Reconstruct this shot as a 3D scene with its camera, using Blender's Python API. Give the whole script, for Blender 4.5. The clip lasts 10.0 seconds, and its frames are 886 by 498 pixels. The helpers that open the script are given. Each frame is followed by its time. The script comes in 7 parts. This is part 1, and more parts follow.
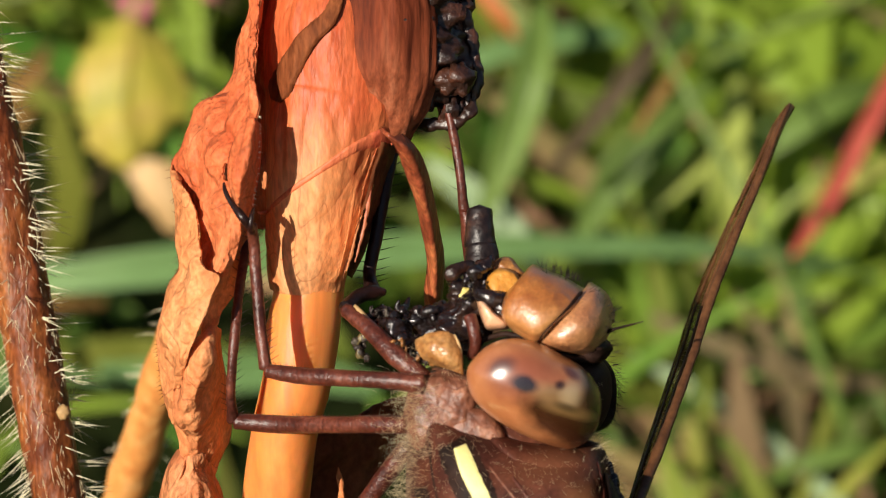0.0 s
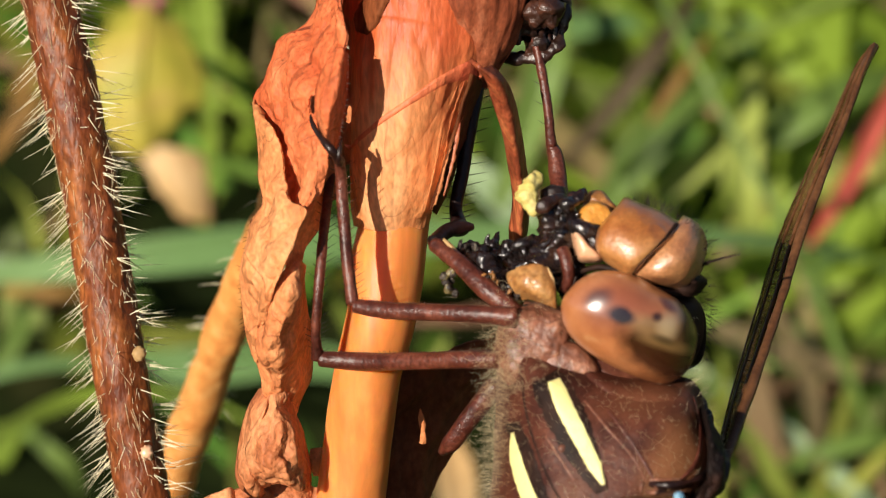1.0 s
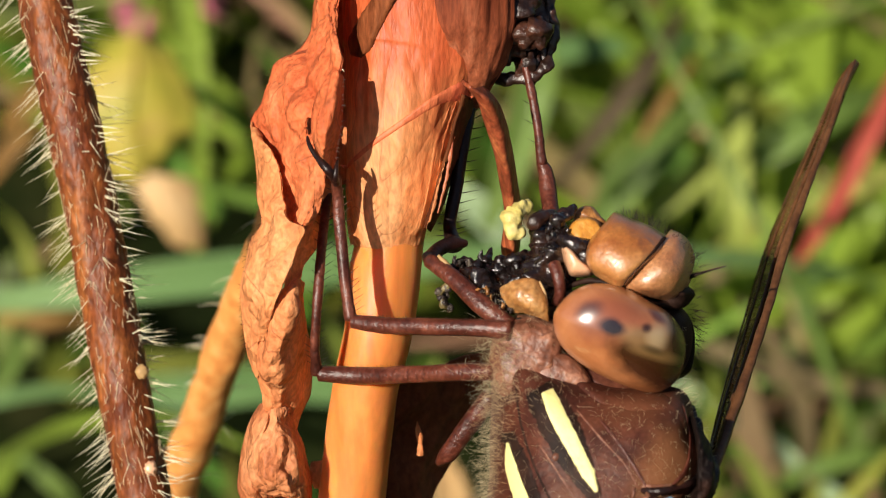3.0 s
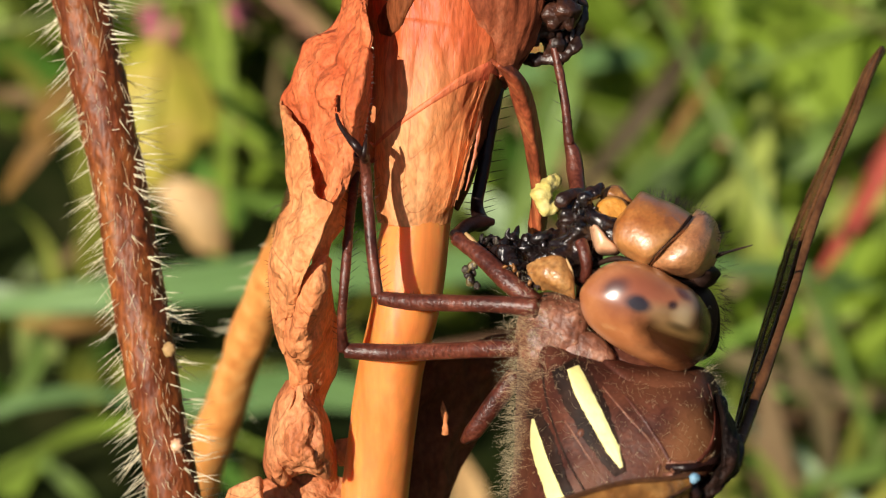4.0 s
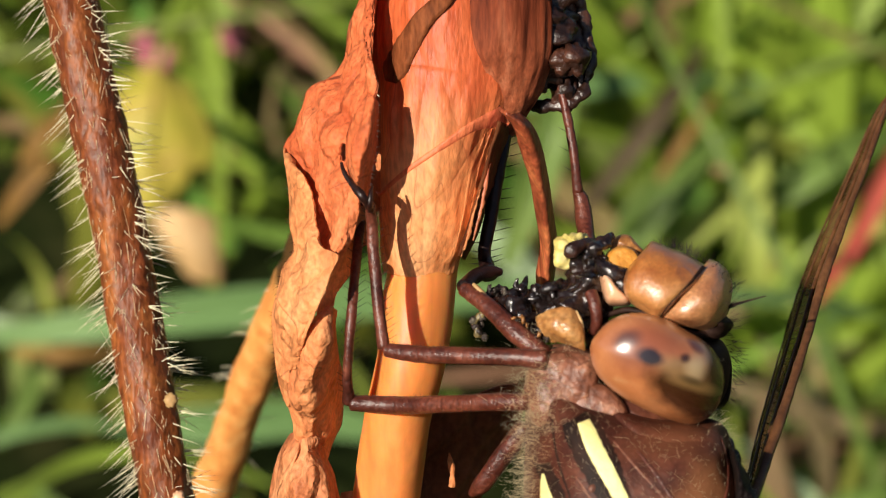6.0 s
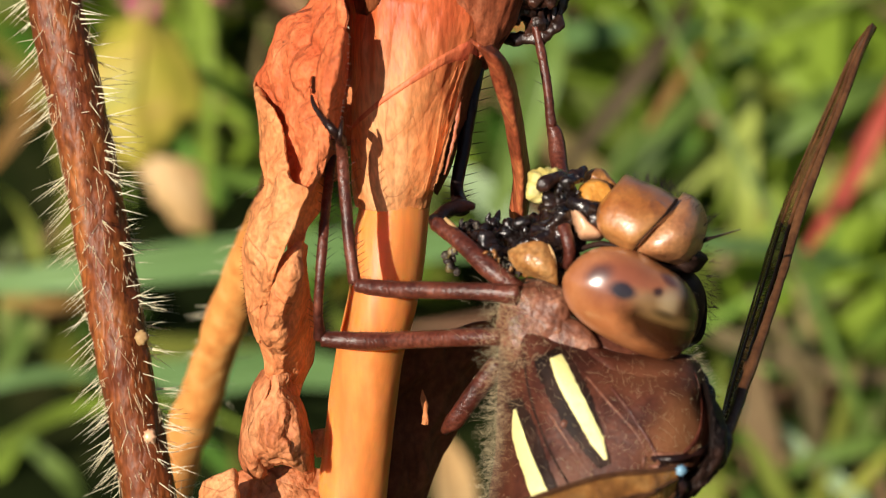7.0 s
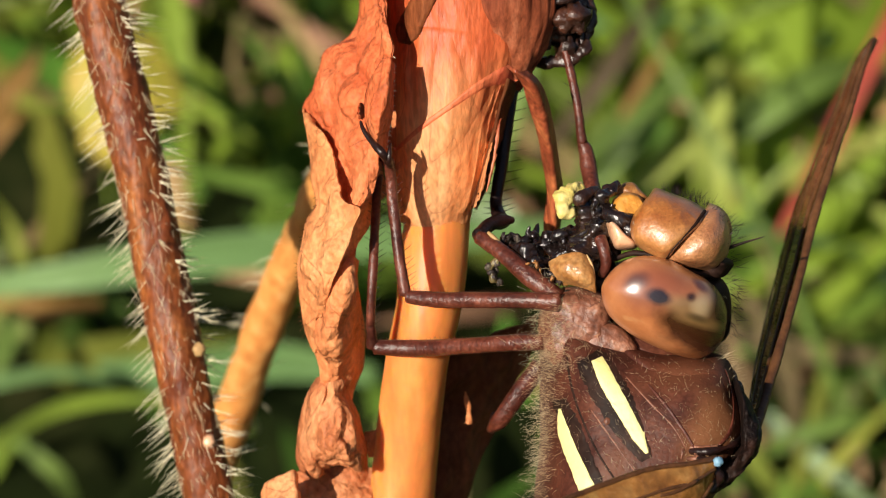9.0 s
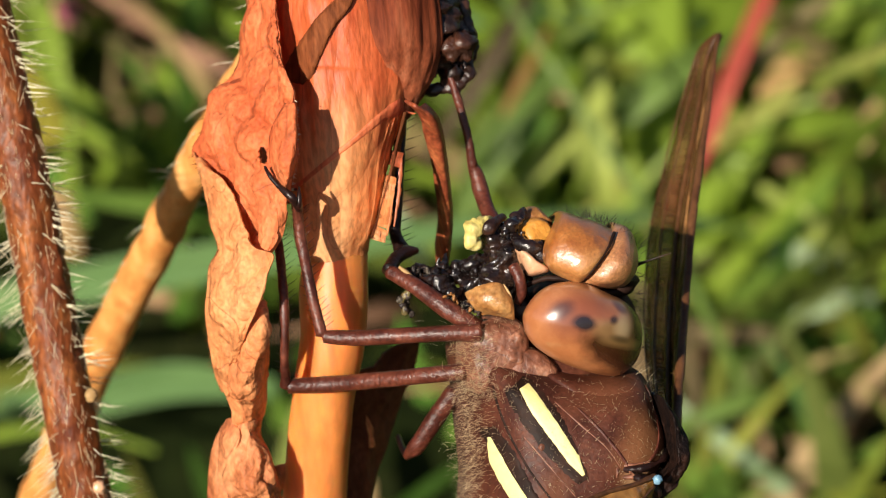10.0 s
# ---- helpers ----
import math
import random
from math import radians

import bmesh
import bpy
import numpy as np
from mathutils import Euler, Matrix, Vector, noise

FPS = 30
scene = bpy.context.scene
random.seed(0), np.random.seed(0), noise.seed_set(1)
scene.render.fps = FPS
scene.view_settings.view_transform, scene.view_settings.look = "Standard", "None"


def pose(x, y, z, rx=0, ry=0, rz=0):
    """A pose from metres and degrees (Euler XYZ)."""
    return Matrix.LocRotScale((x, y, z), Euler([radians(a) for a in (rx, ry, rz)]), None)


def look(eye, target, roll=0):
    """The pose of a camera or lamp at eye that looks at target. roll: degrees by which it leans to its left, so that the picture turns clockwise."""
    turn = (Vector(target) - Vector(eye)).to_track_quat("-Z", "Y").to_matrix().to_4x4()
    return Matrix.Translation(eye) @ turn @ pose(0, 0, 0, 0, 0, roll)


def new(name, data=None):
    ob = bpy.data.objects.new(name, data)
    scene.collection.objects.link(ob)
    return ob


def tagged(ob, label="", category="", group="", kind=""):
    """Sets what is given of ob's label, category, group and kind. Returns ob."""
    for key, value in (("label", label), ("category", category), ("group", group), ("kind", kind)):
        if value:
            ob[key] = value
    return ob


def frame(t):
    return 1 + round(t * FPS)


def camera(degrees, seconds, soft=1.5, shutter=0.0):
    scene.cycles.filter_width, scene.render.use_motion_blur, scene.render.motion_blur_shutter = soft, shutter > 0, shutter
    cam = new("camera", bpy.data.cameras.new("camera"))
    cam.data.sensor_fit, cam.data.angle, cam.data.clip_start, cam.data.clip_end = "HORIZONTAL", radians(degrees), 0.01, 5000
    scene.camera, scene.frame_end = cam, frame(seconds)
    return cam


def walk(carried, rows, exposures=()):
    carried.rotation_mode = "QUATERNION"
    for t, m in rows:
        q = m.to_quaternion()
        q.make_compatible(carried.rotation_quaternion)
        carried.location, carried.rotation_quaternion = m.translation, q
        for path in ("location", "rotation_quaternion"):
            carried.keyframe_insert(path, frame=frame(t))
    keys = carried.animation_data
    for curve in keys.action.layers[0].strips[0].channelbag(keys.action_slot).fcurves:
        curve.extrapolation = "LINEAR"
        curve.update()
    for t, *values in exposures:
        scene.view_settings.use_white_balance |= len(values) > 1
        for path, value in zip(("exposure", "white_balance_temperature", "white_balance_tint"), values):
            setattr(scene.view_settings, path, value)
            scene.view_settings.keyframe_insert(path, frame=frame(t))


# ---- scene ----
from mathutils.bvhtree import BVHTree

MM = 0.001
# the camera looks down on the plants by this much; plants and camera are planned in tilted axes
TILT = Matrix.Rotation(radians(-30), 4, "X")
cam = camera(20.0, 10.0, soft=1.1)
cam.data.dof.use_dof = True
cam.data.dof.focus_distance = 0.0915
cam.data.dof.aperture_fstop = 100.0
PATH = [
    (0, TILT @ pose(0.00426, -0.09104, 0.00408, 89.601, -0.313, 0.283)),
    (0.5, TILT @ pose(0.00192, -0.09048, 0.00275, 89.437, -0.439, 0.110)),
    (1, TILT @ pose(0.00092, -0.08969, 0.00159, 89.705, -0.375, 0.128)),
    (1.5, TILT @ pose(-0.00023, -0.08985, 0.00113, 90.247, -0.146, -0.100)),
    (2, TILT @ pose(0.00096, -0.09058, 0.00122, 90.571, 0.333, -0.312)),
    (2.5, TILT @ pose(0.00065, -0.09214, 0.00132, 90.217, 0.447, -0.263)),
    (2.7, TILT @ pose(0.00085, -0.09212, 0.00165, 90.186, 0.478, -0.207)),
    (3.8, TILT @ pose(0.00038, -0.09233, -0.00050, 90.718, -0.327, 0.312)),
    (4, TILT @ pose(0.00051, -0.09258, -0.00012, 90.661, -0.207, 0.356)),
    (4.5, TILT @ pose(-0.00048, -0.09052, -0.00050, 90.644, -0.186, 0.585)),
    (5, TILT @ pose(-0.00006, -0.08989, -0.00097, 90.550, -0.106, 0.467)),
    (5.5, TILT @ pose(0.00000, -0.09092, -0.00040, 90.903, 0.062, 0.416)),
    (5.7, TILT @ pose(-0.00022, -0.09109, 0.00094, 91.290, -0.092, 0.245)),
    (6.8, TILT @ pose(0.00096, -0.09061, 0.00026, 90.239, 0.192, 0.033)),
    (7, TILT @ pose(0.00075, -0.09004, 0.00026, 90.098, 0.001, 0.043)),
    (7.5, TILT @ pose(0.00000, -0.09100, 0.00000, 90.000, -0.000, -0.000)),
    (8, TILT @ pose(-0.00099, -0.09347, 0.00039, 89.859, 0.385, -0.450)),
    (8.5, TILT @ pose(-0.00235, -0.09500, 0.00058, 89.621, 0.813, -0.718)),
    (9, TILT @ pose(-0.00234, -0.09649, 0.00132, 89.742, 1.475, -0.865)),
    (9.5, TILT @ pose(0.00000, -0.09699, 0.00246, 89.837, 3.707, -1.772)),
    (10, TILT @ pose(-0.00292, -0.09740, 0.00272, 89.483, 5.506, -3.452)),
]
# the clip's camera brightens a little near the end
walk(cam, PATH, [(0.0, 0.37), (8.0, 0.37), (9.0, 0.41), (10.0, 0.46)])

# ---- light ----
SUN = (TILT.to_3x3() @ Vector((-0.49, -0.86, 0.10))).normalized()
world = bpy.data.worlds.new("world")
scene.world = world
world.use_nodes = True
wn = world.node_tree
sky = wn.nodes.new("ShaderNodeTexSky")
sky.sky_type = "NISHITA"
sky.sun_disc = False
sky.sun_elevation = math.asin(SUN.z)
sky.sun_rotation = math.atan2(SUN.x, SUN.y)
wn.links.new(sky.outputs[0], wn.nodes["Background"].inputs[0])
wn.nodes["Background"].inputs[1].default_value = 0.05
sun = new("sun", bpy.data.lights.new("sun", "SUN"))
sun.data.energy = 5.0
sun.data.angle = radians(0.55)
sun.data.color = (1.0, 0.895, 0.76)
sun.matrix_world = look(SUN * 3.0, (0, 0, 0))

# ---- materials ----


def mat(name, colors, scale=1.0, rough=0.5, bump=0.0, bscale=None, stretch=(1, 1, 1), spec=0.4, trans=0.0,
        clear=0.0, coat=0.0, vary=0.0, fine=0.25, warp=0.6, spots=None, island=False, sheen=0.0, crease=None, folds=None, grad=None, under=0.0, facets=None):
    """A surface of two noises: colour patches (scale, per mm) and fine grain. spots: colour, scale, amount. facets: depth, scale, width and darkness of creases."""
    m = bpy.data.materials.new(name)
    m.use_nodes = True
    nt = m.node_tree
    N, L = nt.nodes, nt.links
    bs = N["Principled BSDF"]
    tc = N.new("ShaderNodeTexCoord")
    mp = N.new("ShaderNodeMapping")
    mp.inputs["Scale"].default_value = stretch
    L.new(tc.outputs["Object"], mp.inputs[0])
    n1 = N.new("ShaderNodeTexNoise")
    n1.inputs["Scale"].default_value = scale * 1000
    n1.inputs["Detail"].default_value = 5
    n1.inputs["Roughness"].default_value = 0.6
    n1.inputs["Distortion"].default_value = warp
    L.new(mp.outputs[0], n1.inputs["Vector"])
    ramp = N.new("ShaderNodeValToRGB")
    el = ramp.color_ramp.elements
    while len(el) < len(colors):
        el.new(0.5)
    for i, c in enumerate(colors):
        el[i].position = 0.3 + 0.42 * i / max(1, len(colors) - 1)
        el[i].color = (*c, 1)
    L.new(n1.outputs[0], ramp.inputs[0])
    out = ramp.outputs[0]
    n2 = N.new("ShaderNodeTexNoise")
    n2.inputs["Scale"].default_value = (bscale or scale * 6) * 1000
    n2.inputs["Detail"].default_value = 4
    L.new(mp.outputs[0], n2.inputs["Vector"])

    def shade(src, fac_out, lo, hi):
        rng = N.new("ShaderNodeMapRange")
        rng.inputs[1].default_value, rng.inputs[2].default_value = (0.36, 0.64) if facets else (0.25, 0.75)
        rng.inputs[3].default_value, rng.inputs[4].default_value = lo, hi
        L.new(fac_out, rng.inputs[0])
        mul = N.new("ShaderNodeVectorMath")
        mul.operation = "SCALE"
        L.new(src, mul.inputs[0])
        L.new(rng.outputs[0], mul.inputs["Scale"])
        return mul.outputs[0]

    out = shade(out, n2.outputs[0], 1 - fine, 1 + fine)
    if vary:
        if island:
            g = N.new("ShaderNodeNewGeometry").outputs["Random Per Island"]
        else:
            g = N.new("ShaderNodeObjectInfo").outputs["Random"]
        h = N.new("ShaderNodeHueSaturation")
        r = N.new("ShaderNodeMapRange")
        r.inputs[3].default_value, r.inputs[4].default_value = 0.5 - 0.06 * vary, 0.5 + 0.05 * vary
        L.new(g, r.inputs[0])
        L.new(r.outputs[0], h.inputs["Hue"])
        r2 = N.new("ShaderNodeMapRange")
        r2.inputs[3].default_value, r2.inputs[4].default_value = 1 - 0.6 * vary, 1 + 0.6 * vary
        mm = N.new("ShaderNodeMath")
        mm.operation = "FRACT"
        mk = N.new("ShaderNodeMath")
        mk.operation = "MULTIPLY"
        mk.inputs[1].default_value = 17.3
        L.new(g, mk.inputs[0])
        L.new(mk.outputs[0], mm.inputs[0])
        L.new(mm.outputs[0], r2.inputs[0])
        L.new(r2.outputs[0], h.inputs["Value"])
        L.new(out, h.inputs["Color"])
        out = h.outputs[0]
    if spots:
        n3 = N.new("ShaderNodeTexNoise")
        n3.inputs["Scale"].default_value = spots[1] * 1000
        n3.inputs["Detail"].default_value = 3
        L.new(mp.outputs[0], n3.inputs["Vector"])
        rr = N.new("ShaderNodeMapRange")
        rr.inputs[1].default_value, rr.inputs[2].default_value = 0.66 - spots[2], 0.72 - spots[2]
        L.new(n3.outputs[0], rr.inputs[0])
        mx = N.new("ShaderNodeMix")
        mx.data_type = "RGBA"
        L.new(rr.outputs[0], mx.inputs["Factor"])
        L.new(out, mx.inputs["A"])
        mx.inputs["B"].default_value = (*spots[0], 1)
        out = mx.outputs["Result"]
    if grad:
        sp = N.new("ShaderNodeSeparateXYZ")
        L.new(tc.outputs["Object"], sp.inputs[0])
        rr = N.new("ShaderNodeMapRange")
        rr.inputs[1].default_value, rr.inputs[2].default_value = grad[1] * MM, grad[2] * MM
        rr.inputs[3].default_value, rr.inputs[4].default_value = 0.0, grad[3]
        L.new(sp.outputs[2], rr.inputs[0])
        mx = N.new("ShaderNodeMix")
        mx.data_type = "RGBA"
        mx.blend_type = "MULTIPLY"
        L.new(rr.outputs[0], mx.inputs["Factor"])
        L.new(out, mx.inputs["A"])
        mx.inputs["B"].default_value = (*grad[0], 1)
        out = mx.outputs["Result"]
    if crease:
        n4 = N.new("ShaderNodeTexNoise")
        n4.inputs["Scale"].default_value = crease[1] * 1000
        n4.inputs["Detail"].default_value = 1
        n4.inputs["Distortion"].default_value = 0.4
        L.new(mp.outputs[0], n4.inputs["Vector"])
        su = N.new("ShaderNodeMath")
        su.operation = "SUBTRACT"
        su.inputs[1].default_value = 0.5
        L.new(n4.outputs[0], su.inputs[0])
        ab = N.new("ShaderNodeMath")
        ab.operation = "ABSOLUTE"
        L.new(su.outputs[0], ab.inputs[0])
        rr = N.new("ShaderNodeMapRange")
        rr.inputs[1].default_value, rr.inputs[2].default_value = crease[2], 0.0
        rr.inputs[3].default_value, rr.inputs[4].default_value = 0.0, crease[3]
        L.new(ab.outputs[0], rr.inputs[0])
        mx = N.new("ShaderNodeMix")
        mx.data_type = "RGBA"
        L.new(rr.outputs[0], mx.inputs["Factor"])
        L.new(out, mx.inputs["A"])
        mx.inputs["B"].default_value = (*crease[0], 1)
        out = mx.outputs["Result"]
    if facets:
        # crumpled paper: flat facets that meet in thin creases
        bend = N.new("ShaderNodeVectorMath")
        bend.operation = "MULTIPLY_ADD"
        bend.inputs[1].default_value = (0.5 * MM,) * 3
        L.new(n1.outputs["Color"], bend.inputs[0])
        L.new(mp.outputs[0], bend.inputs[2])
        vo = N.new("ShaderNodeTexVoronoi")
        vo.feature = "DISTANCE_TO_EDGE"
        vo.inputs["Scale"].default_value = facets[1] * 1000
        L.new(bend.outputs[0], vo.inputs["Vector"])
        rr = N.new("ShaderNodeMapRange")
        rr.inputs[1].default_value, rr.inputs[2].default_value = 0.0, facets[2]
        L.new(vo.outputs["Distance"], rr.inputs[0])
        crack = rr.outputs[0]
        mul = N.new("ShaderNodeMapRange")
        mul.inputs[3].default_value, mul.inputs[4].default_value = facets[3], 1.0
        L.new(crack, mul.inputs[0])
        sc = N.new("ShaderNodeVectorMath")
        sc.operation = "SCALE"
        L.new(out, sc.inputs[0])
        L.new(mul.outputs[0], sc.inputs["Scale"])
        out = sc.outputs[0]
    L.new(out, bs.inputs["Base Color"])
    rr = N.new("ShaderNodeMapRange")
    rr.inputs[3].default_value, rr.inputs[4].default_value = max(0.05, rough - 0.12), min(1, rough + 0.12)
    L.new(n2.outputs[0], rr.inputs[0])
    L.new(rr.outputs[0], bs.inputs["Roughness"])
    bs.inputs["Specular IOR Level"].default_value = spec
    bs.inputs["Coat Weight"].default_value = coat
    bs.inputs["Coat Roughness"].default_value = 0.32
    bs.inputs["Sheen Weight"].default_value = sheen
    if under:
        bs.inputs["Subsurface Weight"].default_value = under
        bs.inputs["Subsurface Radius"].default_value = (1.0, 0.42, 0.12)
        bs.inputs["Subsurface Scale"].default_value = 0.9 * MM
    if bump:
        b = N.new("ShaderNodeBump")
        b.inputs["Strength"].default_value = 1.0
        b.inputs["Distance"].default_value = bump * MM
        L.new(n2.outputs[0], b.inputs["Height"])
        if folds:
            n5 = N.new("ShaderNodeTexNoise")
            n5.inputs["Scale"].default_value = folds[1] * 1000
            n5.inputs["Detail"].default_value = 2
            L.new(mp.outputs[0], n5.inputs["Vector"])
            b2 = N.new("ShaderNodeBump")
            b2.inputs["Distance"].default_value = folds[0] * MM
            L.new(n5.outputs[0], b2.inputs["Height"])
            L.new(b2.outputs[0], b.inputs["Normal"])
        if facets:
            b3 = N.new("ShaderNodeBump")
            b3.inputs["Distance"].default_value = facets[0] * MM
            L.new(crack, b3.inputs["Height"])
            L.new(b3.outputs[0], (b2 if folds else b).inputs["Normal"])
        L.new(b.outputs[0], bs.inputs["Normal"])
    last = bs.outputs[0]
    if trans:
        t = N.new("ShaderNodeBsdfTranslucent")
        L.new(out, t.inputs[0])
        mx = N.new("ShaderNodeMixShader")
        mx.inputs[0].default_value = trans
        L.new(last, mx.inputs[1])
        L.new(t.outputs[0], mx.inputs[2])
        last = mx.outputs[0]
    if clear:
        t = N.new("ShaderNodeBsdfTransparent")
        t.inputs[0].default_value = (1.0, 0.93, 0.78, 1)
        mx = N.new("ShaderNodeMixShader")
        mx.inputs[0].default_value = clear
        L.new(last, mx.inputs[1])
        L.new(t.outputs[0], mx.inputs[2])
        last = mx.outputs[0]
    L.new(last, N["Material Output"].inputs[0])
    return m


M_STEM = mat("dry_stem", [(0.60, 0.175, 0.042), (0.75, 0.265, 0.068), (0.84, 0.37, 0.125)], 0.45, 0.44, 0.012, 3.0, (1, 1, 0.12), 0.38, fine=0.16, spots=((0.66, 0.18, 0.12), 0.4, -0.01), under=0.7)
M_LEAF = mat("dry_leaf", [(0.52, 0.135, 0.045), (0.77, 0.285, 0.105), (0.88, 0.42, 0.185)], 0.40, 0.6, 0.09, 5.5, (1, 1, 0.8), 0.25, 0.20, fine=0.17, warp=0.1, spots=((0.20, 0.06, 0.022), 3.2, -0.075), crease=((0.26, 0.065, 0.022), 0.26, 0.005, 0.6), folds=(0.12, 1.6), grad=((0.98, 0.66, 0.62), 203.0, 210.0, 1.0), facets=(0.13, 0.42, 0.16, 0.90))
M_LEAFP = mat("pale_dry_leaf", [(0.54, 0.165, 0.055), (0.80, 0.325, 0.12), (0.90, 0.46, 0.205)], 0.40, 0.6, 0.09, 5.5, (1, 1, 0.8), 0.25, 0.20, fine=0.17, warp=0.1, spots=((0.22, 0.07, 0.025), 3.2, -0.075), crease=((0.28, 0.075, 0.025), 0.26, 0.005, 0.6), folds=(0.12, 1.6), facets=(0.13, 0.42, 0.16, 0.90))
M_LEAFR = mat("red_dry_leaf", [(0.38, 0.095, 0.036), (0.55, 0.18, 0.067), (0.71, 0.305, 0.13)], 0.45, 0.6, 0.085, 5.0, (1, 1, 0.8), 0.3, 0.12, fine=0.20, warp=0.1, spots=((0.16, 0.045, 0.018), 3.0, -0.09), crease=((0.24, 0.06, 0.02), 0.3, 0.006, 0.6), folds=(0.22, 1.3), facets=(0.13, 0.55, 0.18, 0.86))
M_CALYX = mat("dry_sheath", [(0.60, 0.175, 0.058), (0.77, 0.31, 0.11), (0.88, 0.48, 0.22)], 0.5, 0.5, 0.035, 6.0, (1.2, 1.2, 0.30), 0.4, 0.24, fine=0.17, warp=0.4, crease=((0.42, 0.10, 0.035), 0.6, 0.008, 0.55), spots=((0.30, 0.07, 0.03), 6.0, -0.10), grad=((0.92, 0.50, 0.44), 209.5, 212.5, 1.0), folds=(0.09, 0.9), facets=(0.06, 0.40, 0.14, 0.92))
M_RED = mat("red_vein", [(0.50, 0.07, 0.035), (0.66, 0.15, 0.06), (0.74, 0.24, 0.09)], 0.5, 0.5, 0.05, 4.0, (1.5, 1.5, 0.3), 0.4, 0.1, fine=0.3)
M_SEPAL = mat("dry_sepal", [(0.11, 0.026, 0.012), (0.31, 0.07, 0.028), (0.54, 0.17, 0.06)], 0.8, 0.42, 0.04, 5.0, (1.5, 1.5, 0.3), 0.4, 0.08, fine=0.45, spots=((0.05, 0.016, 0.008), 2.0, -0.08))
M_FLOWER = mat("shrivelled_flower", [(0.20, 0.05, 0.024), (0.42, 0.12, 0.052), (0.62, 0.25, 0.13)], 0.6, 0.7, 0.02, 7.0, (1.5, 1.5, 0.2), spec=0.12, trans=0.2, fine=0.35, warp=0.1, spots=((0.12, 0.03, 0.015), 1.0, -0.02), grad=((0.50, 0.38, 0.34), 211.0, 215.0, 1.0))
M_BRACT = mat("brown_strip", [(0.08, 0.022, 0.008), (0.16, 0.046, 0.016), (0.27, 0.085, 0.03)], 0.7, 0.6, 0.06, 5.0, (1.3, 1.3, 0.4), 0.05, fine=0.4)
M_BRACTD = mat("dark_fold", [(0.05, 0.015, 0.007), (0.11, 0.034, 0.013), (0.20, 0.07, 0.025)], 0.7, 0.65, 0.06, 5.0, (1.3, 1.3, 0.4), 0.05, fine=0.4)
M_SEED = mat("withered_seed_head", [(0.008, 0.004, 0.003), (0.026, 0.010, 0.006), (0.10, 0.034, 0.018)], 0.6, 0.36, 0.12, 3.0, fine=0.5, spec=0.5, coat=0.2, spots=((0.40, 0.27, 0.22), 1.3, -0.10))
M_POD = mat("brown_pod", [(0.022, 0.008, 0.005), (0.075, 0.024, 0.012), (0.20, 0.075, 0.04)], 0.9, 0.4, 0.10, 3.0, fine=0.5, spec=0.4, coat=0.15, trans=0.15, spots=((0.50, 0.36, 0.30), 1.0, -0.13))
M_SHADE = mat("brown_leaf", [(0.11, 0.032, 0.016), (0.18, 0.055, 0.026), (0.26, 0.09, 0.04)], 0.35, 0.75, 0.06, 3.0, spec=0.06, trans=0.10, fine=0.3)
M_HSTEM = mat("red_brown_stem", [(0.10, 0.021, 0.007), (0.175, 0.046, 0.012), (0.32, 0.107, 0.026)], 0.7, 0.46, 0.07, 5.0, (1, 1, 0.45), 0.3, fine=0.55, spots=((0.58, 0.32, 0.16), 6.0, -0.055), folds=(0.08, 1.6))
M_HAIR = mat("pale_hair", [(0.82, 0.74, 0.46), (0.88, 0.84, 0.64)], 1.0, 0.4, trans=0.0, fine=0.1)
M_STALK = mat("tan_stalk", [(0.62, 0.215, 0.052), (0.78, 0.335, 0.09), (0.87, 0.47, 0.17)], 0.45, 0.5, 0.02, 2.0, trans=0.1, fine=0.14, warp=0.1)
lean = M_STALK.node_tree.nodes["Mapping"]
lean.vector_type = "TEXTURE"
lean.inputs["Rotation"].default_value = (0, radians(22.8), 0)
lean.inputs["Scale"].default_value = (0.4, 0.4, 12.0)
M_LEG = mat("leg_brown", [(0.042, 0.0095, 0.006), (0.088, 0.021, 0.012), (0.16, 0.048, 0.028)], 0.9, 0.38, 0.05, 7.0, spec=0.4, fine=0.5, coat=0.12)
M_LEGD = mat("leg_dark", [(0.006, 0.003, 0.003), (0.015, 0.006, 0.005), (0.035, 0.011, 0.008)], 0.5, 0.38, 0.03, 6.0, spec=0.35, fine=0.35)
M_BODY = mat("thorax_brown", [(0.036, 0.010, 0.007), (0.072, 0.022, 0.013), (0.12, 0.040, 0.022)], 0.6, 0.46, 0.02, 7.0, spec=0.13, fine=0.35, spots=((0.30, 0.15, 0.09), 4.5, -0.13), folds=(0.03, 1.0))
M_BODYD = mat("hinge_black", [(0.004, 0.002, 0.002), (0.012, 0.005, 0.003), (0.032, 0.012, 0.007)], 0.9, 0.6, 0.12, 4.0, spec=0.2, fine=0.6)
M_NECK = mat("neck_brown", [(0.10, 0.034, 0.018), (0.18, 0.067, 0.037), (0.32, 0.16, 0.094)], 1.3, 0.46, 0.07, 4.0, fine=0.5, coat=0.08, spots=((0.50, 0.30, 0.20), 3.0, -0.08), crease=((0.06, 0.018, 0.010), 0.9, 0.014, 0.75), folds=(0.08, 1.6))
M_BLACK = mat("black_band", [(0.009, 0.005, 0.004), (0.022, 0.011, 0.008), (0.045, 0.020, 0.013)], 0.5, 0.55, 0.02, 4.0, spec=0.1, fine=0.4)
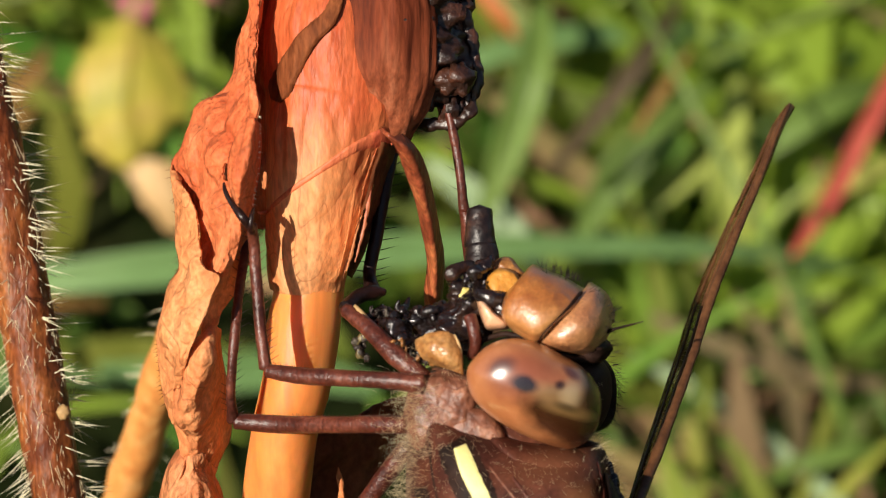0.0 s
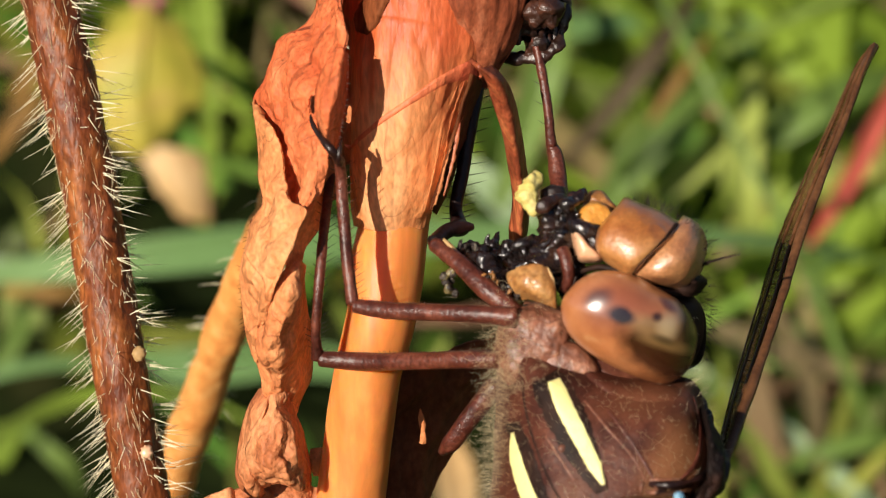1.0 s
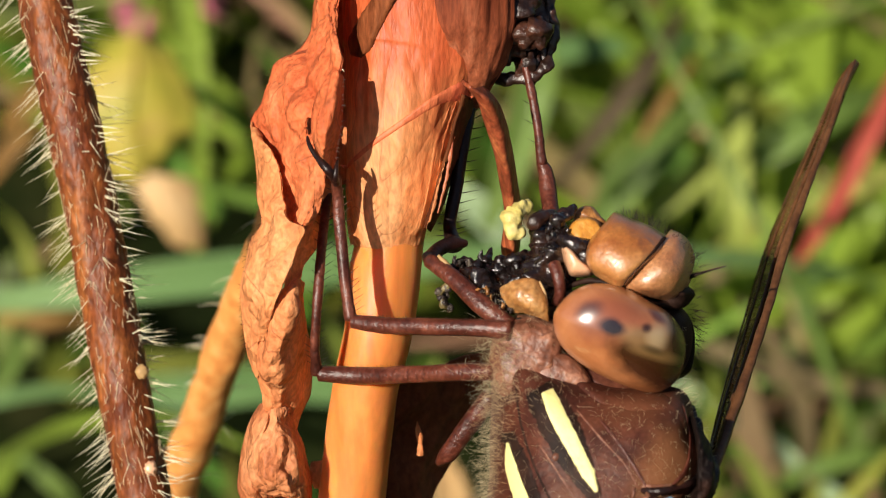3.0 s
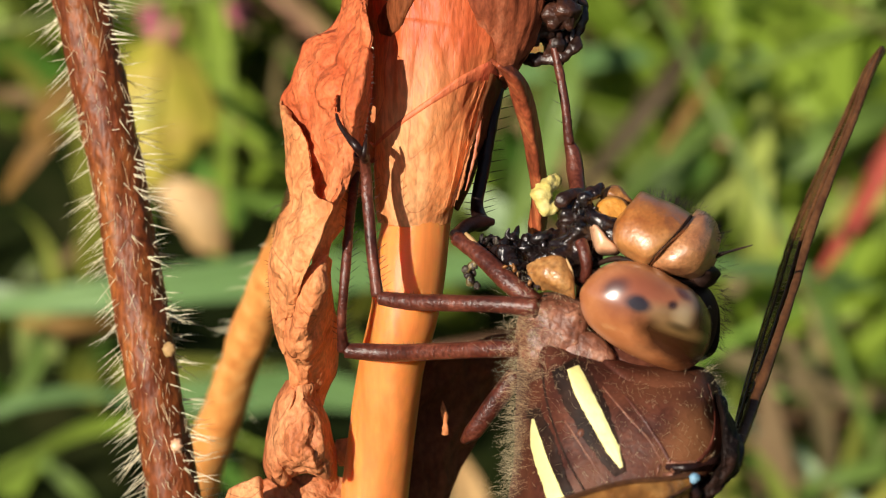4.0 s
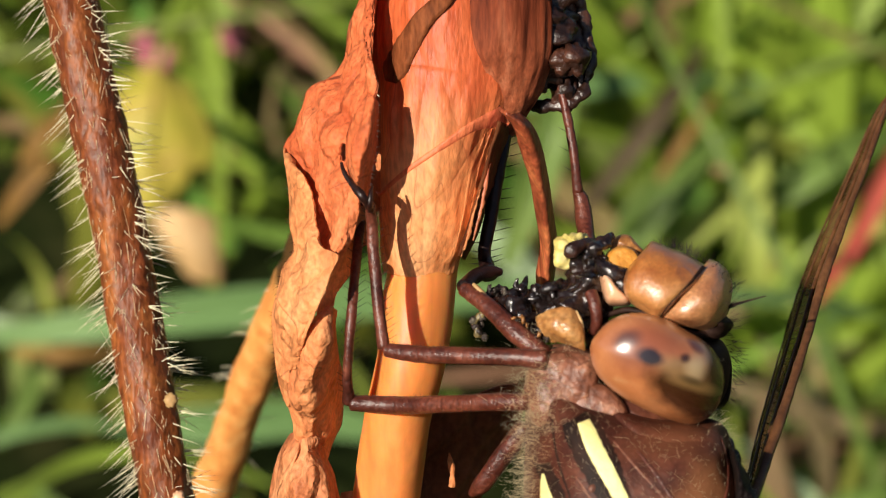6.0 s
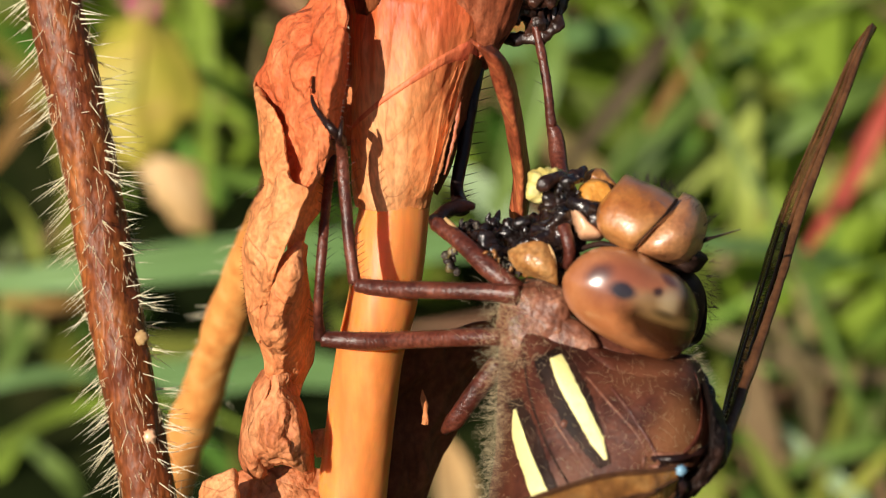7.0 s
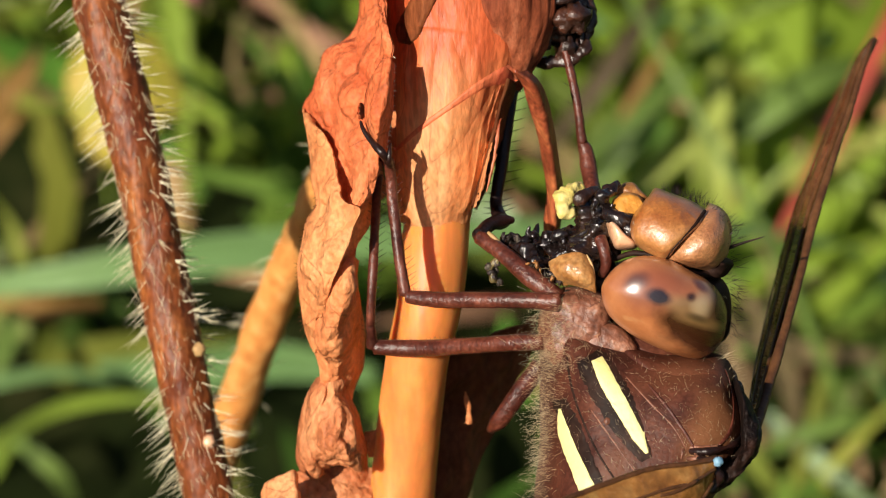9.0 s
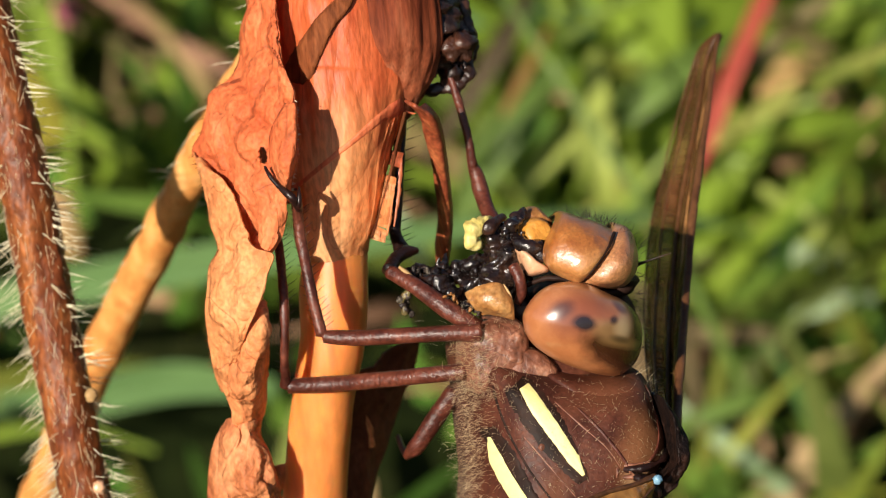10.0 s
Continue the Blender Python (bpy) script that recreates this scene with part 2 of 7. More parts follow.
M_WET = mat("wet_black", [(0.004, 0.003, 0.003), (0.012, 0.006, 0.005), (0.05, 0.02, 0.011)], 0.9, 0.24, 0.08, 4.0, spec=0.6, fine=0.5, coat=0.35, folds=(0.07, 2.2))
M_ABD = mat("prey_abdomen", [(0.006, 0.004, 0.004), (0.016, 0.009, 0.008), (0.075, 0.035, 0.022)], 1.2, 0.42, 0.06, 4.0, spec=0.4, fine=0.5, coat=0.1)
M_YELLOW = mat("pale_yellow_stripe", [(0.80, 0.74, 0.28), (0.86, 0.80, 0.36)], 0.6, 0.5, 0.02, 5.0, fine=0.08)
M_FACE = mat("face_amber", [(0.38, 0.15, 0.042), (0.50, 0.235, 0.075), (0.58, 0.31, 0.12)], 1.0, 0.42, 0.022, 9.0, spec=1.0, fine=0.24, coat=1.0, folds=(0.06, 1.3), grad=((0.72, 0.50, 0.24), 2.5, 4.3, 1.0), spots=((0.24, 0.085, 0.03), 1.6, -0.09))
M_BROW = mat("forehead_brown", [(0.32, 0.12, 0.042), (0.42, 0.18, 0.068), (0.50, 0.24, 0.105)], 1.0, 0.42, 0.03, 10.0, spec=1.0, fine=0.34, coat=0.9, folds=(0.05, 1.4))
M_LABRUM = mat("lip_yellow", [(0.40, 0.15, 0.02), (0.54, 0.23, 0.035), (0.62, 0.31, 0.07)], 0.7, 0.46, 0.04, 5.0, coat=0.06, fine=0.25, folds=(0.05, 1.4))
M_GENA = mat("cheek_amber", [(0.17, 0.06, 0.016), (0.32, 0.14, 0.04), (0.46, 0.25, 0.09)], 0.9, 0.36, 0.03, 5.0, fine=0.4, coat=0.25, crease=((0.12, 0.04, 0.012), 1.0, 0.014, 0.5), folds=(0.03, 2.0))
M_PINK = mat("jaw_pale", [(0.50, 0.22, 0.10), (0.66, 0.36, 0.20), (0.75, 0.50, 0.34)], 0.5, 0.3, 0.02, 5.0, coat=0.3, fine=0.15)
M_FUZZ = mat("body_hair", [(0.74, 0.60, 0.36), (0.88, 0.78, 0.55)], 0.6, 0.45, trans=0.35, fine=0.2)
M_BLUE = mat("blue_joint", [(0.05, 0.12, 0.2), (0.16, 0.32, 0.45), (0.35, 0.5, 0.6)], 1.2, 0.3, 0.05, 4.0, fine=0.3)
M_VEIN = mat("wing_vein", [(0.062, 0.024, 0.010), (0.10, 0.041, 0.016), (0.15, 0.065, 0.025)], 0.6, 0.42, 0.02, 5.0, fine=0.35, spec=0.3)
M_VEINP = mat("pale_wing_vein", [(0.16, 0.065, 0.022), (0.34, 0.16, 0.055), (0.52, 0.29, 0.11)], 0.35, 0.36, 0.02, 5.0, (1, 1, 0.5), fine=0.35, spec=0.5)
M_WING = mat("wing_membrane", [(0.075, 0.036, 0.014), (0.13, 0.066, 0.024), (0.21, 0.11, 0.042)], 0.4, 0.3, 0.02, 4.0, clear=0.42, trans=0.3, spec=0.15, fine=0.3)
M_AMBER = mat("wing_base_membrane", [(0.26, 0.10, 0.024), (0.40, 0.18, 0.045), (0.58, 0.33, 0.11)], 0.7, 0.25, 0.05, 3.0, clear=0.22, trans=0.2, spec=0.6, fine=0.35, coat=0.3)
M_FLESH = mat("yellow_tissue", [(0.60, 0.47, 0.10), (0.72, 0.60, 0.20), (0.80, 0.70, 0.34)], 1.2, 0.4, 0.10, 4.0, trans=0.15, fine=0.2)
M_CRUMB = mat("grey_crumb", [(0.010, 0.007, 0.006), (0.032, 0.022, 0.017), (0.16, 0.13, 0.10)], 2.0, 0.5, 0.10, 6.0, fine=0.5, vary=0.6)
M_GRASS = mat("grass_green", [(0.068, 0.115, 0.014), (0.135, 0.205, 0.028), (0.235, 0.31, 0.065)], 0.03, 0.5, 0.05, 0.8, (1, 1, 0.2), 0.3, 0.35, vary=1.0, island=True, fine=0.15)
M_DEAD = mat("dead_grass", [(0.18, 0.12, 0.05), (0.32, 0.22, 0.10), (0.46, 0.33, 0.16)], 0.04, 0.6, 0.05, 0.8, (1, 1, 0.2), 0.3, 0.25, vary=0.8, island=True, fine=0.2)
M_BLADE = mat("pale_green_blade", [(0.125, 0.235, 0.075), (0.185, 0.32, 0.112), (0.25, 0.385, 0.16)], 0.05, 0.42, 0.03, 0.9, (0.2, 1, 1), 0.35, 0.3, fine=0.12)
M_LIME = mat("fresh_green_blade", [(0.18, 0.28, 0.026), (0.26, 0.375, 0.042), (0.33, 0.44, 0.075)], 0.05, 0.45, 0.03, 0.9, (1, 1, 0.2), 0.3, 0.35, fine=0.12)
M_DULLG = mat("dull_green_blade", [(0.11, 0.18, 0.035), (0.17, 0.27, 0.055), (0.25, 0.35, 0.09)], 0.05, 0.45, 0.03, 0.9, (1, 1, 0.2), 0.45, 0.35, fine=0.15)
M_YGREEN = mat("yellow_green_blade", [(0.26, 0.33, 0.06), (0.36, 0.43, 0.09), (0.44, 0.49, 0.14)], 0.05, 0.5, 0.03, 0.9, (1, 1, 0.2), 0.3, 0.3, fine=0.12)
M_YLEAF = mat("yellow_leaf", [(0.25, 0.29, 0.027), (0.48, 0.41, 0.054), (0.57, 0.37, 0.115)], 0.06, 0.5, 0.05, 0.6, fine=0.15, trans=0.3)
M_TANLEAF = mat("buff_leaf", [(0.40, 0.235, 0.088), (0.55, 0.35, 0.15), (0.65, 0.46, 0.23)], 0.05, 0.6, 0.05, 0.6, fine=0.15, trans=0.2)
M_REDB = mat("red_blade", [(0.34, 0.05, 0.035), (0.47, 0.085, 0.055), (0.56, 0.15, 0.095)], 0.05, 0.5, 0.03, 0.9, fine=0.15, trans=0.25)
M_BROWNB = mat("brown_blade", [(0.085, 0.065, 0.026), (0.14, 0.105, 0.045), (0.20, 0.15, 0.07)], 0.05, 0.6, 0.03, 0.9, fine=0.2, trans=0.15)
M_DARKB = mat("dark_brown_blade", [(0.035, 0.026, 0.012), (0.065, 0.045, 0.02), (0.10, 0.07, 0.03)], 0.05, 0.6, 0.03, 0.9, fine=0.2, trans=0.1)
M_ORANGEB = mat("orange_blade", [(0.50, 0.16, 0.05), (0.62, 0.24, 0.08)], 0.05, 0.5, 0.03, 0.9, fine=0.15, trans=0.25)
M_OLIVE = mat("dull_tan_leaf", [(0.20, 0.10, 0.025), (0.30, 0.17, 0.045), (0.40, 0.25, 0.08)], 0.05, 0.6, 0.05, 0.6, fine=0.15, trans=0.2)
M_PALE = mat("bleached_blade", [(0.24, 0.34, 0.17), (0.31, 0.41, 0.23), (0.40, 0.48, 0.31)], 0.05, 0.45, 0.03, 0.9, fine=0.12, trans=0.2)
M_OLIVED = mat("olive_shred", [(0.05, 0.035, 0.012), (0.16, 0.12, 0.045), (0.38, 0.32, 0.16)], 1.5, 0.4, 0.06, 6.0, fine=0.4)
M_PINKF = mat("pink_petal", [(0.52, 0.11, 0.16), (0.64, 0.22, 0.26)], 0.1, 0.5, trans=0.3, fine=0.1)
# soil colour held near black to stand for shade deep between the blades
M_SOIL = mat("shade_darkened_soil", [(0.004, 0.007, 0.002), (0.012, 0.018, 0.004), (0.030, 0.030, 0.010)], 0.02, 0.95, 1.0, 0.3, spec=0.05, fine=0.4)


def add_blots(m, blots):
    """Soft-edged elliptic pigment patches: centre (x, z), half axes and turn, colour, amount, softness."""
    N, L = m.node_tree.nodes, m.node_tree.links
    bs = N["Principled BSDF"]
    src = bs.inputs["Base Color"].links[0].from_socket
    tc = N.new("ShaderNodeTexCoord")
    wob = N.new("ShaderNodeTexNoise")
    wob.inputs["Scale"].default_value = 1100
    wob.inputs["Detail"].default_value = 3
    L.new(tc.outputs["Object"], wob.inputs["Vector"])
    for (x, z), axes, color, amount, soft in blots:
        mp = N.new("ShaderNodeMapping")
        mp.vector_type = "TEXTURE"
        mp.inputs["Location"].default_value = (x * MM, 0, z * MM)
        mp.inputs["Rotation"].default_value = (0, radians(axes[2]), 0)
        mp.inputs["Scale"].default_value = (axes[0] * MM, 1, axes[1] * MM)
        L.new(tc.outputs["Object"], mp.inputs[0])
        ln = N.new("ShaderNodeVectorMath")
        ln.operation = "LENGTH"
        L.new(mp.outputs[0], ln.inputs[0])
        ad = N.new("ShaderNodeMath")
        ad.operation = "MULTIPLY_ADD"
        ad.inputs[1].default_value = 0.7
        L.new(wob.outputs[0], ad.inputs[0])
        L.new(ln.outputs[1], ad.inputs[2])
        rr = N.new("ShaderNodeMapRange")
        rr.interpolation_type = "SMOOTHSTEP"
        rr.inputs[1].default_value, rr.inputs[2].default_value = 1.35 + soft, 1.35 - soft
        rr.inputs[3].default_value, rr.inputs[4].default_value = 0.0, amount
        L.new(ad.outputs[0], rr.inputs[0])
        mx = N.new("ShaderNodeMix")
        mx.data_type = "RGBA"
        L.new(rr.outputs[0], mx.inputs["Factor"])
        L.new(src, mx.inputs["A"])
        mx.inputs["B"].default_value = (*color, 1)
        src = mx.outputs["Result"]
    L.new(src, bs.inputs["Base Color"])
    return m


def eye_material():
    """Brown compound eye: amber rim, violet-brown cap with dark spots, olive patch and dark hind quarter."""
    m = mat("compound_eye", [(0.43, 0.135, 0.042), (0.50, 0.185, 0.066), (0.60, 0.27, 0.115)], 0.3, 0.45, 0.0, 8.0, spec=0.06, coat=1.0, fine=0.05)
    add_blots(m, [
        ((-0.75, 0.62), (1.25, 0.85, 10), (0.17, 0.050, 0.032), 0.8, 0.75),
        ((0.25, 0.78), (1.25, 0.40, 24), (0.26, 0.075, 0.036), 0.75, 0.6),
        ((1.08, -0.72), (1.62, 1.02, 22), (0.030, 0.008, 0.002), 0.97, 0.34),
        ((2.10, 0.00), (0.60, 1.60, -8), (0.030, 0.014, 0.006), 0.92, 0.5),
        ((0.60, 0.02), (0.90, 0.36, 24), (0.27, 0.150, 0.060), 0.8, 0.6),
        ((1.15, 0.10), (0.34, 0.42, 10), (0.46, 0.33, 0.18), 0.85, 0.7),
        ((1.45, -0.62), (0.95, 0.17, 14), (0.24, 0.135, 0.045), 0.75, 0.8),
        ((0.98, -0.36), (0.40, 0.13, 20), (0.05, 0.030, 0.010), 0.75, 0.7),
        ((-0.40, 0.44), (0.46, 0.27, 15), (0.012, 0.008, 0.012), 0.97, 0.45),
        ((-1.20, 1.02), (0.40, 0.26, -20), (0.045, 0.020, 0.022), 0.75, 0.7),
        ((0.75, 0.41), (0.17, 0.15, 0), (0.030, 0.010, 0.006), 0.9, 0.6),
        ((1.15, 0.78), (0.34, 0.16, 40), (0.09, 0.022, 0.012), 0.85, 0.6)])
    bs = m.node_tree.nodes["Principled BSDF"]
    bs.inputs["Coat Roughness"].default_value = 0.24
    bs.inputs["Coat IOR"].default_value = 1.85
    return m


M_EYE = eye_material()
add_blots(M_BODY, [((9.35, -8.0), (0.85, 1.35, 25), (0.27, 0.115, 0.048), 0.55, 0.7), ((9.0, -9.1), (0.5, 0.4, 0), (0.42, 0.25, 0.13), 0.6, 0.6), ((8.7, -5.9), (1.4, 0.5, -15), (0.17, 0.062, 0.028), 0.5, 0.8), ((6.2, -5.2), (0.5, 0.5, 0), (0.03, 0.01, 0.008), 0.6, 0.6), ((5.9, -9.4), (0.5, 0.9, 20), (0.15, 0.055, 0.025), 0.5, 0.7)])

# ---- building tools (all in millimetres, until part() makes metres of them) ----


def cr(P, n):
    """n samples on the smooth curve through the control points P, which may lie unevenly."""
    P = np.asarray(P, float)
    k = len(P)
    step = np.maximum(np.sqrt(((P[1:] - P[:-1]) ** 2).reshape(k - 1, -1).sum(axis=1)), 1e-6)
    sh = (-1,) + (1,) * (P.ndim - 1)
    h = step.reshape(sh)
    d = (P[1:] - P[:-1]) / h
    m = np.empty_like(P)
    m[0], m[-1] = d[0], d[-1]
    if k > 2:
        m[1:-1] = (d[:-1] * h[1:] + d[1:] * h[:-1]) / (h[1:] + h[:-1])
    t = np.linspace(0, k - 1, n)
    i = np.clip(t.astype(int), 0, k - 2)
    u = (t - i).reshape(sh)
    hi = h[i]
    return (2 * u ** 3 - 3 * u ** 2 + 1) * P[i] + (u ** 3 - 2 * u ** 2 + u) * hi * m[i] + (3 * u ** 2 - 2 * u ** 3) * P[i + 1] + (u ** 3 - u ** 2) * hi * m[i + 1]


def cr_loop(P, n):
    P = np.asarray(P, float)
    k = len(P)
    t = np.linspace(0, k, n, endpoint=False)
    i = t.astype(int)
    u = (t - i)[:, None]
    a, b, c, d = P[(i - 1) % k], P[i % k], P[(i + 1) % k], P[(i + 2) % k]
    return 0.5 * (2 * b + (c - a) * u + (2 * a - 5 * b + 4 * c - d) * u ** 2 + (3 * b - a - 3 * c + d) * u ** 3)


def unit(v):
    return v / (np.linalg.norm(v, axis=-1, keepdims=True) + 1e-12)


def fnoise(p, freq, seed, octaves=3):
    return noise.fractal(Vector((p[0] * freq + seed * 13.7, p[1] * freq - seed * 7.1, p[2] * freq + seed * 3.3)), 1.0, 2.0, octaves)


def join(parts):
    V, F, o = [], [], 0
    for v, f in parts:
        V.append(np.asarray(v))
        F += [tuple(i + o for i in q) for q in f]
        o += len(v)
    return np.concatenate(V), F


def tube(points, radii, seg=14, n=40, flat=1.0, bump=0.0, freq=1.0, seed=0, along=1.0, lobes=0.0, nlobes=7):
    """A closed tube along a smooth curve. flat: thickness across y against the width. along: stretch of the relief."""
    C = cr(points, n)
    R = cr(np.asarray(radii, float)[:, None], n)[:, 0]
    T = unit(np.gradient(C, axis=0))
    side = unit(np.cross(T, np.array([0.0, 1.0, 0.02])))
    back = unit(np.cross(side, T))
    V, F = [], []
    for k in range(n):
        for j in range(seg):
            a = 2 * math.pi * j / seg
            r = R[k] * (1 + lobes * math.cos(nlobes * a + seed + 0.4 * math.sin(k * 0.3)))
            d = side[k] * math.cos(a) + back[k] * math.sin(a) * flat
            p = C[k] + d * r
            if bump:
                p = p + d * bump * fnoise((p[0], p[1], p[2] * along), freq, seed)
            V.append(p)
    for k in range(n - 1):
        for j in range(seg):
            j2 = (j + 1) % seg
            F.append((k * seg + j, k * seg + j2, (k + 1) * seg + j2, (k + 1) * seg + j))
    V += [C[0] - T[0] * R[0] * 0.4, C[-1] + T[-1] * R[-1] * 0.4]
    a, b = len(V) - 2, len(V) - 1
    for j in range(seg):
        j2 = (j + 1) % seg
        F.append((a, j2, j))
        F.append((b, (n - 1) * seg + j, (n - 1) * seg + j2))
    return np.array(V), F


def sheet(rows, nu, nv, thick=0.12, wrinkle=0.0, freq=0.6, seed=0, along=0.5, edge=0.0, fold=0.0, sharp=0.0, hole=None):
    """A thin leaf of real thickness, smooth through rows of control points. wrinkle: sharp creases, edge: ragged rim, sharp: kinked lengthwise, hole: centre (x, z) and half axes of a gap."""
    G = cr(np.asarray(rows, float), nu)
    K = np.swapaxes(G, 0, 1)
    G = cr(K, nv)
    if sharp:
        t = np.linspace(0, len(K) - 1, nv)
        i = np.clip(t.astype(int), 0, len(K) - 2)
        u = (t - i)[:, None, None]
        G = G * (1 - sharp) + (K[i] * (1 - u) + K[i + 1] * u) * sharp
    G = np.swapaxes(G, 0, 1)
    du, dv = np.gradient(G, axis=0), np.gradient(G, axis=1)
    Nn = unit(np.cross(du, dv))
    W = unit(dv)
    G = G.copy()
    for i in range(nu):
        for j in range(nv):
            p = G[i, j]
            q = (p[0], p[1], p[2] * along)
            h = 0.0
            if wrinkle:
                c = noise.noise(Vector((q[0] * freq + seed, q[1] * freq, q[2] * freq - seed)))
                c2 = noise.noise(Vector((p[0] * freq * 2.2 - seed, p[1] * freq * 2.2, p[2] * freq * 2.2 + seed)))
                rim = min(1.0, 6.0 * min(j, nv - 1 - j) / (nv - 1) + 0.1)
                c3 = noise.noise(Vector((p[0] * freq * 5.2 + seed, p[1] * freq * 5.2, p[2] * freq * 4.2)))
                h = wrinkle * (1.7 * abs(c) + 0.6 * abs(c2) + 0.34 * abs(c3) - 0.7) * rim
            if fold:
                h += fold * math.sin(j / (nv - 1) * math.pi * 6 + 2.2 * fnoise(p, freq * 0.4, seed + 9))
            G[i, j] = p + Nn[i, j] * h
            if edge and j in (0, nv - 1):
                G[i, j] += W[i, j] * edge * fnoise(p, 1.0, seed + 3) * (1 if j else -1)
    A = G + Nn * thick / 2
    B = G - Nn * thick / 2
    V = np.concatenate([A.reshape(-1, 3), B.reshape(-1, 3)])
    o = nu * nv
    F = []
    for i in range(nu - 1):
        for j in range(nv - 1):
            a, b, c, d = i * nv + j, i * nv + j + 1, (i + 1) * nv + j + 1, (i + 1) * nv + j
            if hole and ((G[i, j, 0] - hole[0]) / hole[2]) ** 2 + ((G[i, j, 2] - hole[1]) / hole[3]) ** 2 < 1:
                continue
            F.append((a, b, c, d))
            F.append((o + d, o + c, o + b, o + a))
    rim = [(0, j) for j in range(nv)] + [(i, nv - 1) for i in range(1, nu)] + [(nu - 1, j) for j in range(nv - 2, -1, -1)] + [(i, 0) for i in range(nu - 2, 0, -1)]
    for k in range(len(rim)):
        a, b = rim[k], rim[(k + 1) % len(rim)]
        ia, ib = a[0] * nv + a[1], b[0] * nv + b[1]
        F.append((ib, ia, o + ia, o + ib))
    return V, F


def pillow(outline, y_mid, front, back, e=0.7, m=48, K=10, shear=(0, 0), bump=0.0, freq=1.0, seed=0, grow=1.0):
    """A rounded body from its side outline, domed by front towards -y and by back towards +y. e: 1 round, lower boxier."""
    O = cr_loop(outline, m)
    c = O.mean(axis=0)
    O = c + (O - c) * grow
    V, F = [], []
    levels = [-math.pi / 2 * k / K for k in range(K - 1, 0, -1)] + [math.pi / 2 * k / K for k in range(0, K)]
    for a in levels:
        s = math.cos(a) ** e
        y = y_mid + (-math.sin(a) * front if a > 0 else -math.sin(a) * back)
        for p in O:
            q = c + (p - c) * s
            x, z = q[0], q[2]
            yy = y + (shear[0] * (x - c[0]) + shear[1] * (z - c[2]))
            v = np.array([x, yy, z])
            if bump:
                v = v + np.array([0, -1, 0]) * bump * fnoise(v, freq, seed) * s + (p - c) * (bump * 0.1 * fnoise(v, freq, seed + 4))
            V.append(v)
    L = len(levels)
    for k in range(L - 1):
        for j in range(m):
            j2 = (j + 1) % m
            F.append((k * m + j, k * m + j2, (k + 1) * m + j2, (k + 1) * m + j))
    V.append(np.array([c[0], y_mid + back, c[2]]))
    V.append(np.array([c[0], y_mid - front, c[2]]))
    a, b = len(V) - 2, len(V) - 1
    for j in range(m):
        j2 = (j + 1) % m
        F.append((a, j2, j))
        F.append((b, (L - 1) * m + j, (L - 1) * m + j2))
    V = np.array(V)
    n1 = np.cross(V[F[m * L // 2][1]] - V[F[m * L // 2][0]], V[F[m * L // 2][2]] - V[F[m * L // 2][0]])
    mid = V[list(F[m * L // 2])].mean(axis=0) - V.mean(axis=0)
    if n1 @ mid < 0:
        F = [tuple(reversed(f)) for f in F]
    return V, F


def blob(center, radii, bump=0.3, freq=1.5, seed=0, nu=10, nv=14):
    V, F = [], []
    c, r = np.asarray(center, float), np.asarray(radii, float)
    for i in range(1, nu):
        th = math.pi * i / nu
        for j in range(nv):
            ph = 2 * math.pi * j / nv
            d = np.array([math.sin(th) * math.cos(ph), math.sin(th) * math.sin(ph), math.cos(th)])
            V.append(c + d * r * (1 + bump * fnoise(d, freq, seed)))
    for i in range(nu - 2):
        for j in range(nv):
            j2 = (j + 1) % nv
            F.append((i * nv + j, (i + 1) * nv + j, (i + 1) * nv + j2, i * nv + j2))
    V += [c + [0, 0, r[2]], c - [0, 0, r[2]]]
    a, b = len(V) - 2, len(V) - 1
    for j in range(nv):
        j2 = (j + 1) % nv
        F.append((a, j, j2))
        F.append((b, (nu - 2) * nv + j2, (nu - 2) * nv + j))
    return np.array(V), F


def hairs(roots, dirs, lengths, r, droop=0.15):
    """Fine bent hairs, each a three-sided cone."""
    V, F = [], []
    for p, d, l in zip(roots, dirs, lengths):
        d = unit(np.asarray(d, float))
        s = unit(np.cross(d, [0.3, 0.9, 0.31]))
        t = np.cross(d, s)
        o = len(V)
        mid = p + d * l * 0.5
        tip = p + d * l + np.array([0, 0, -1.0]) * l * droop
        for q, k in ((p, 1.0), (mid, 0.7)):
            for a in (0, 2.094, 4.189):
                V.append(q + (s * math.cos(a) + t * math.sin(a)) * r * k)
        V.append(tip)
        for j in range(3):
            j2 = (j + 1) % 3
            F.append((o + j, o + j2, o + 3 + j2, o + 3 + j))
            F.append((o + 3 + j, o + 3 + j2, o + 6))
    return np.array(V), F


def on_surface(bvh, p, lift):
    """The point of a built surface in front of p, seen along y, raised towards -y."""
    hit = bvh.ray_cast(Vector((p[0], -60, p[2])), Vector((0, 1, 0)))
    y = hit[0].y if hit[0] else p[1]
    return np.array([p[0], y - lift, p[2]])


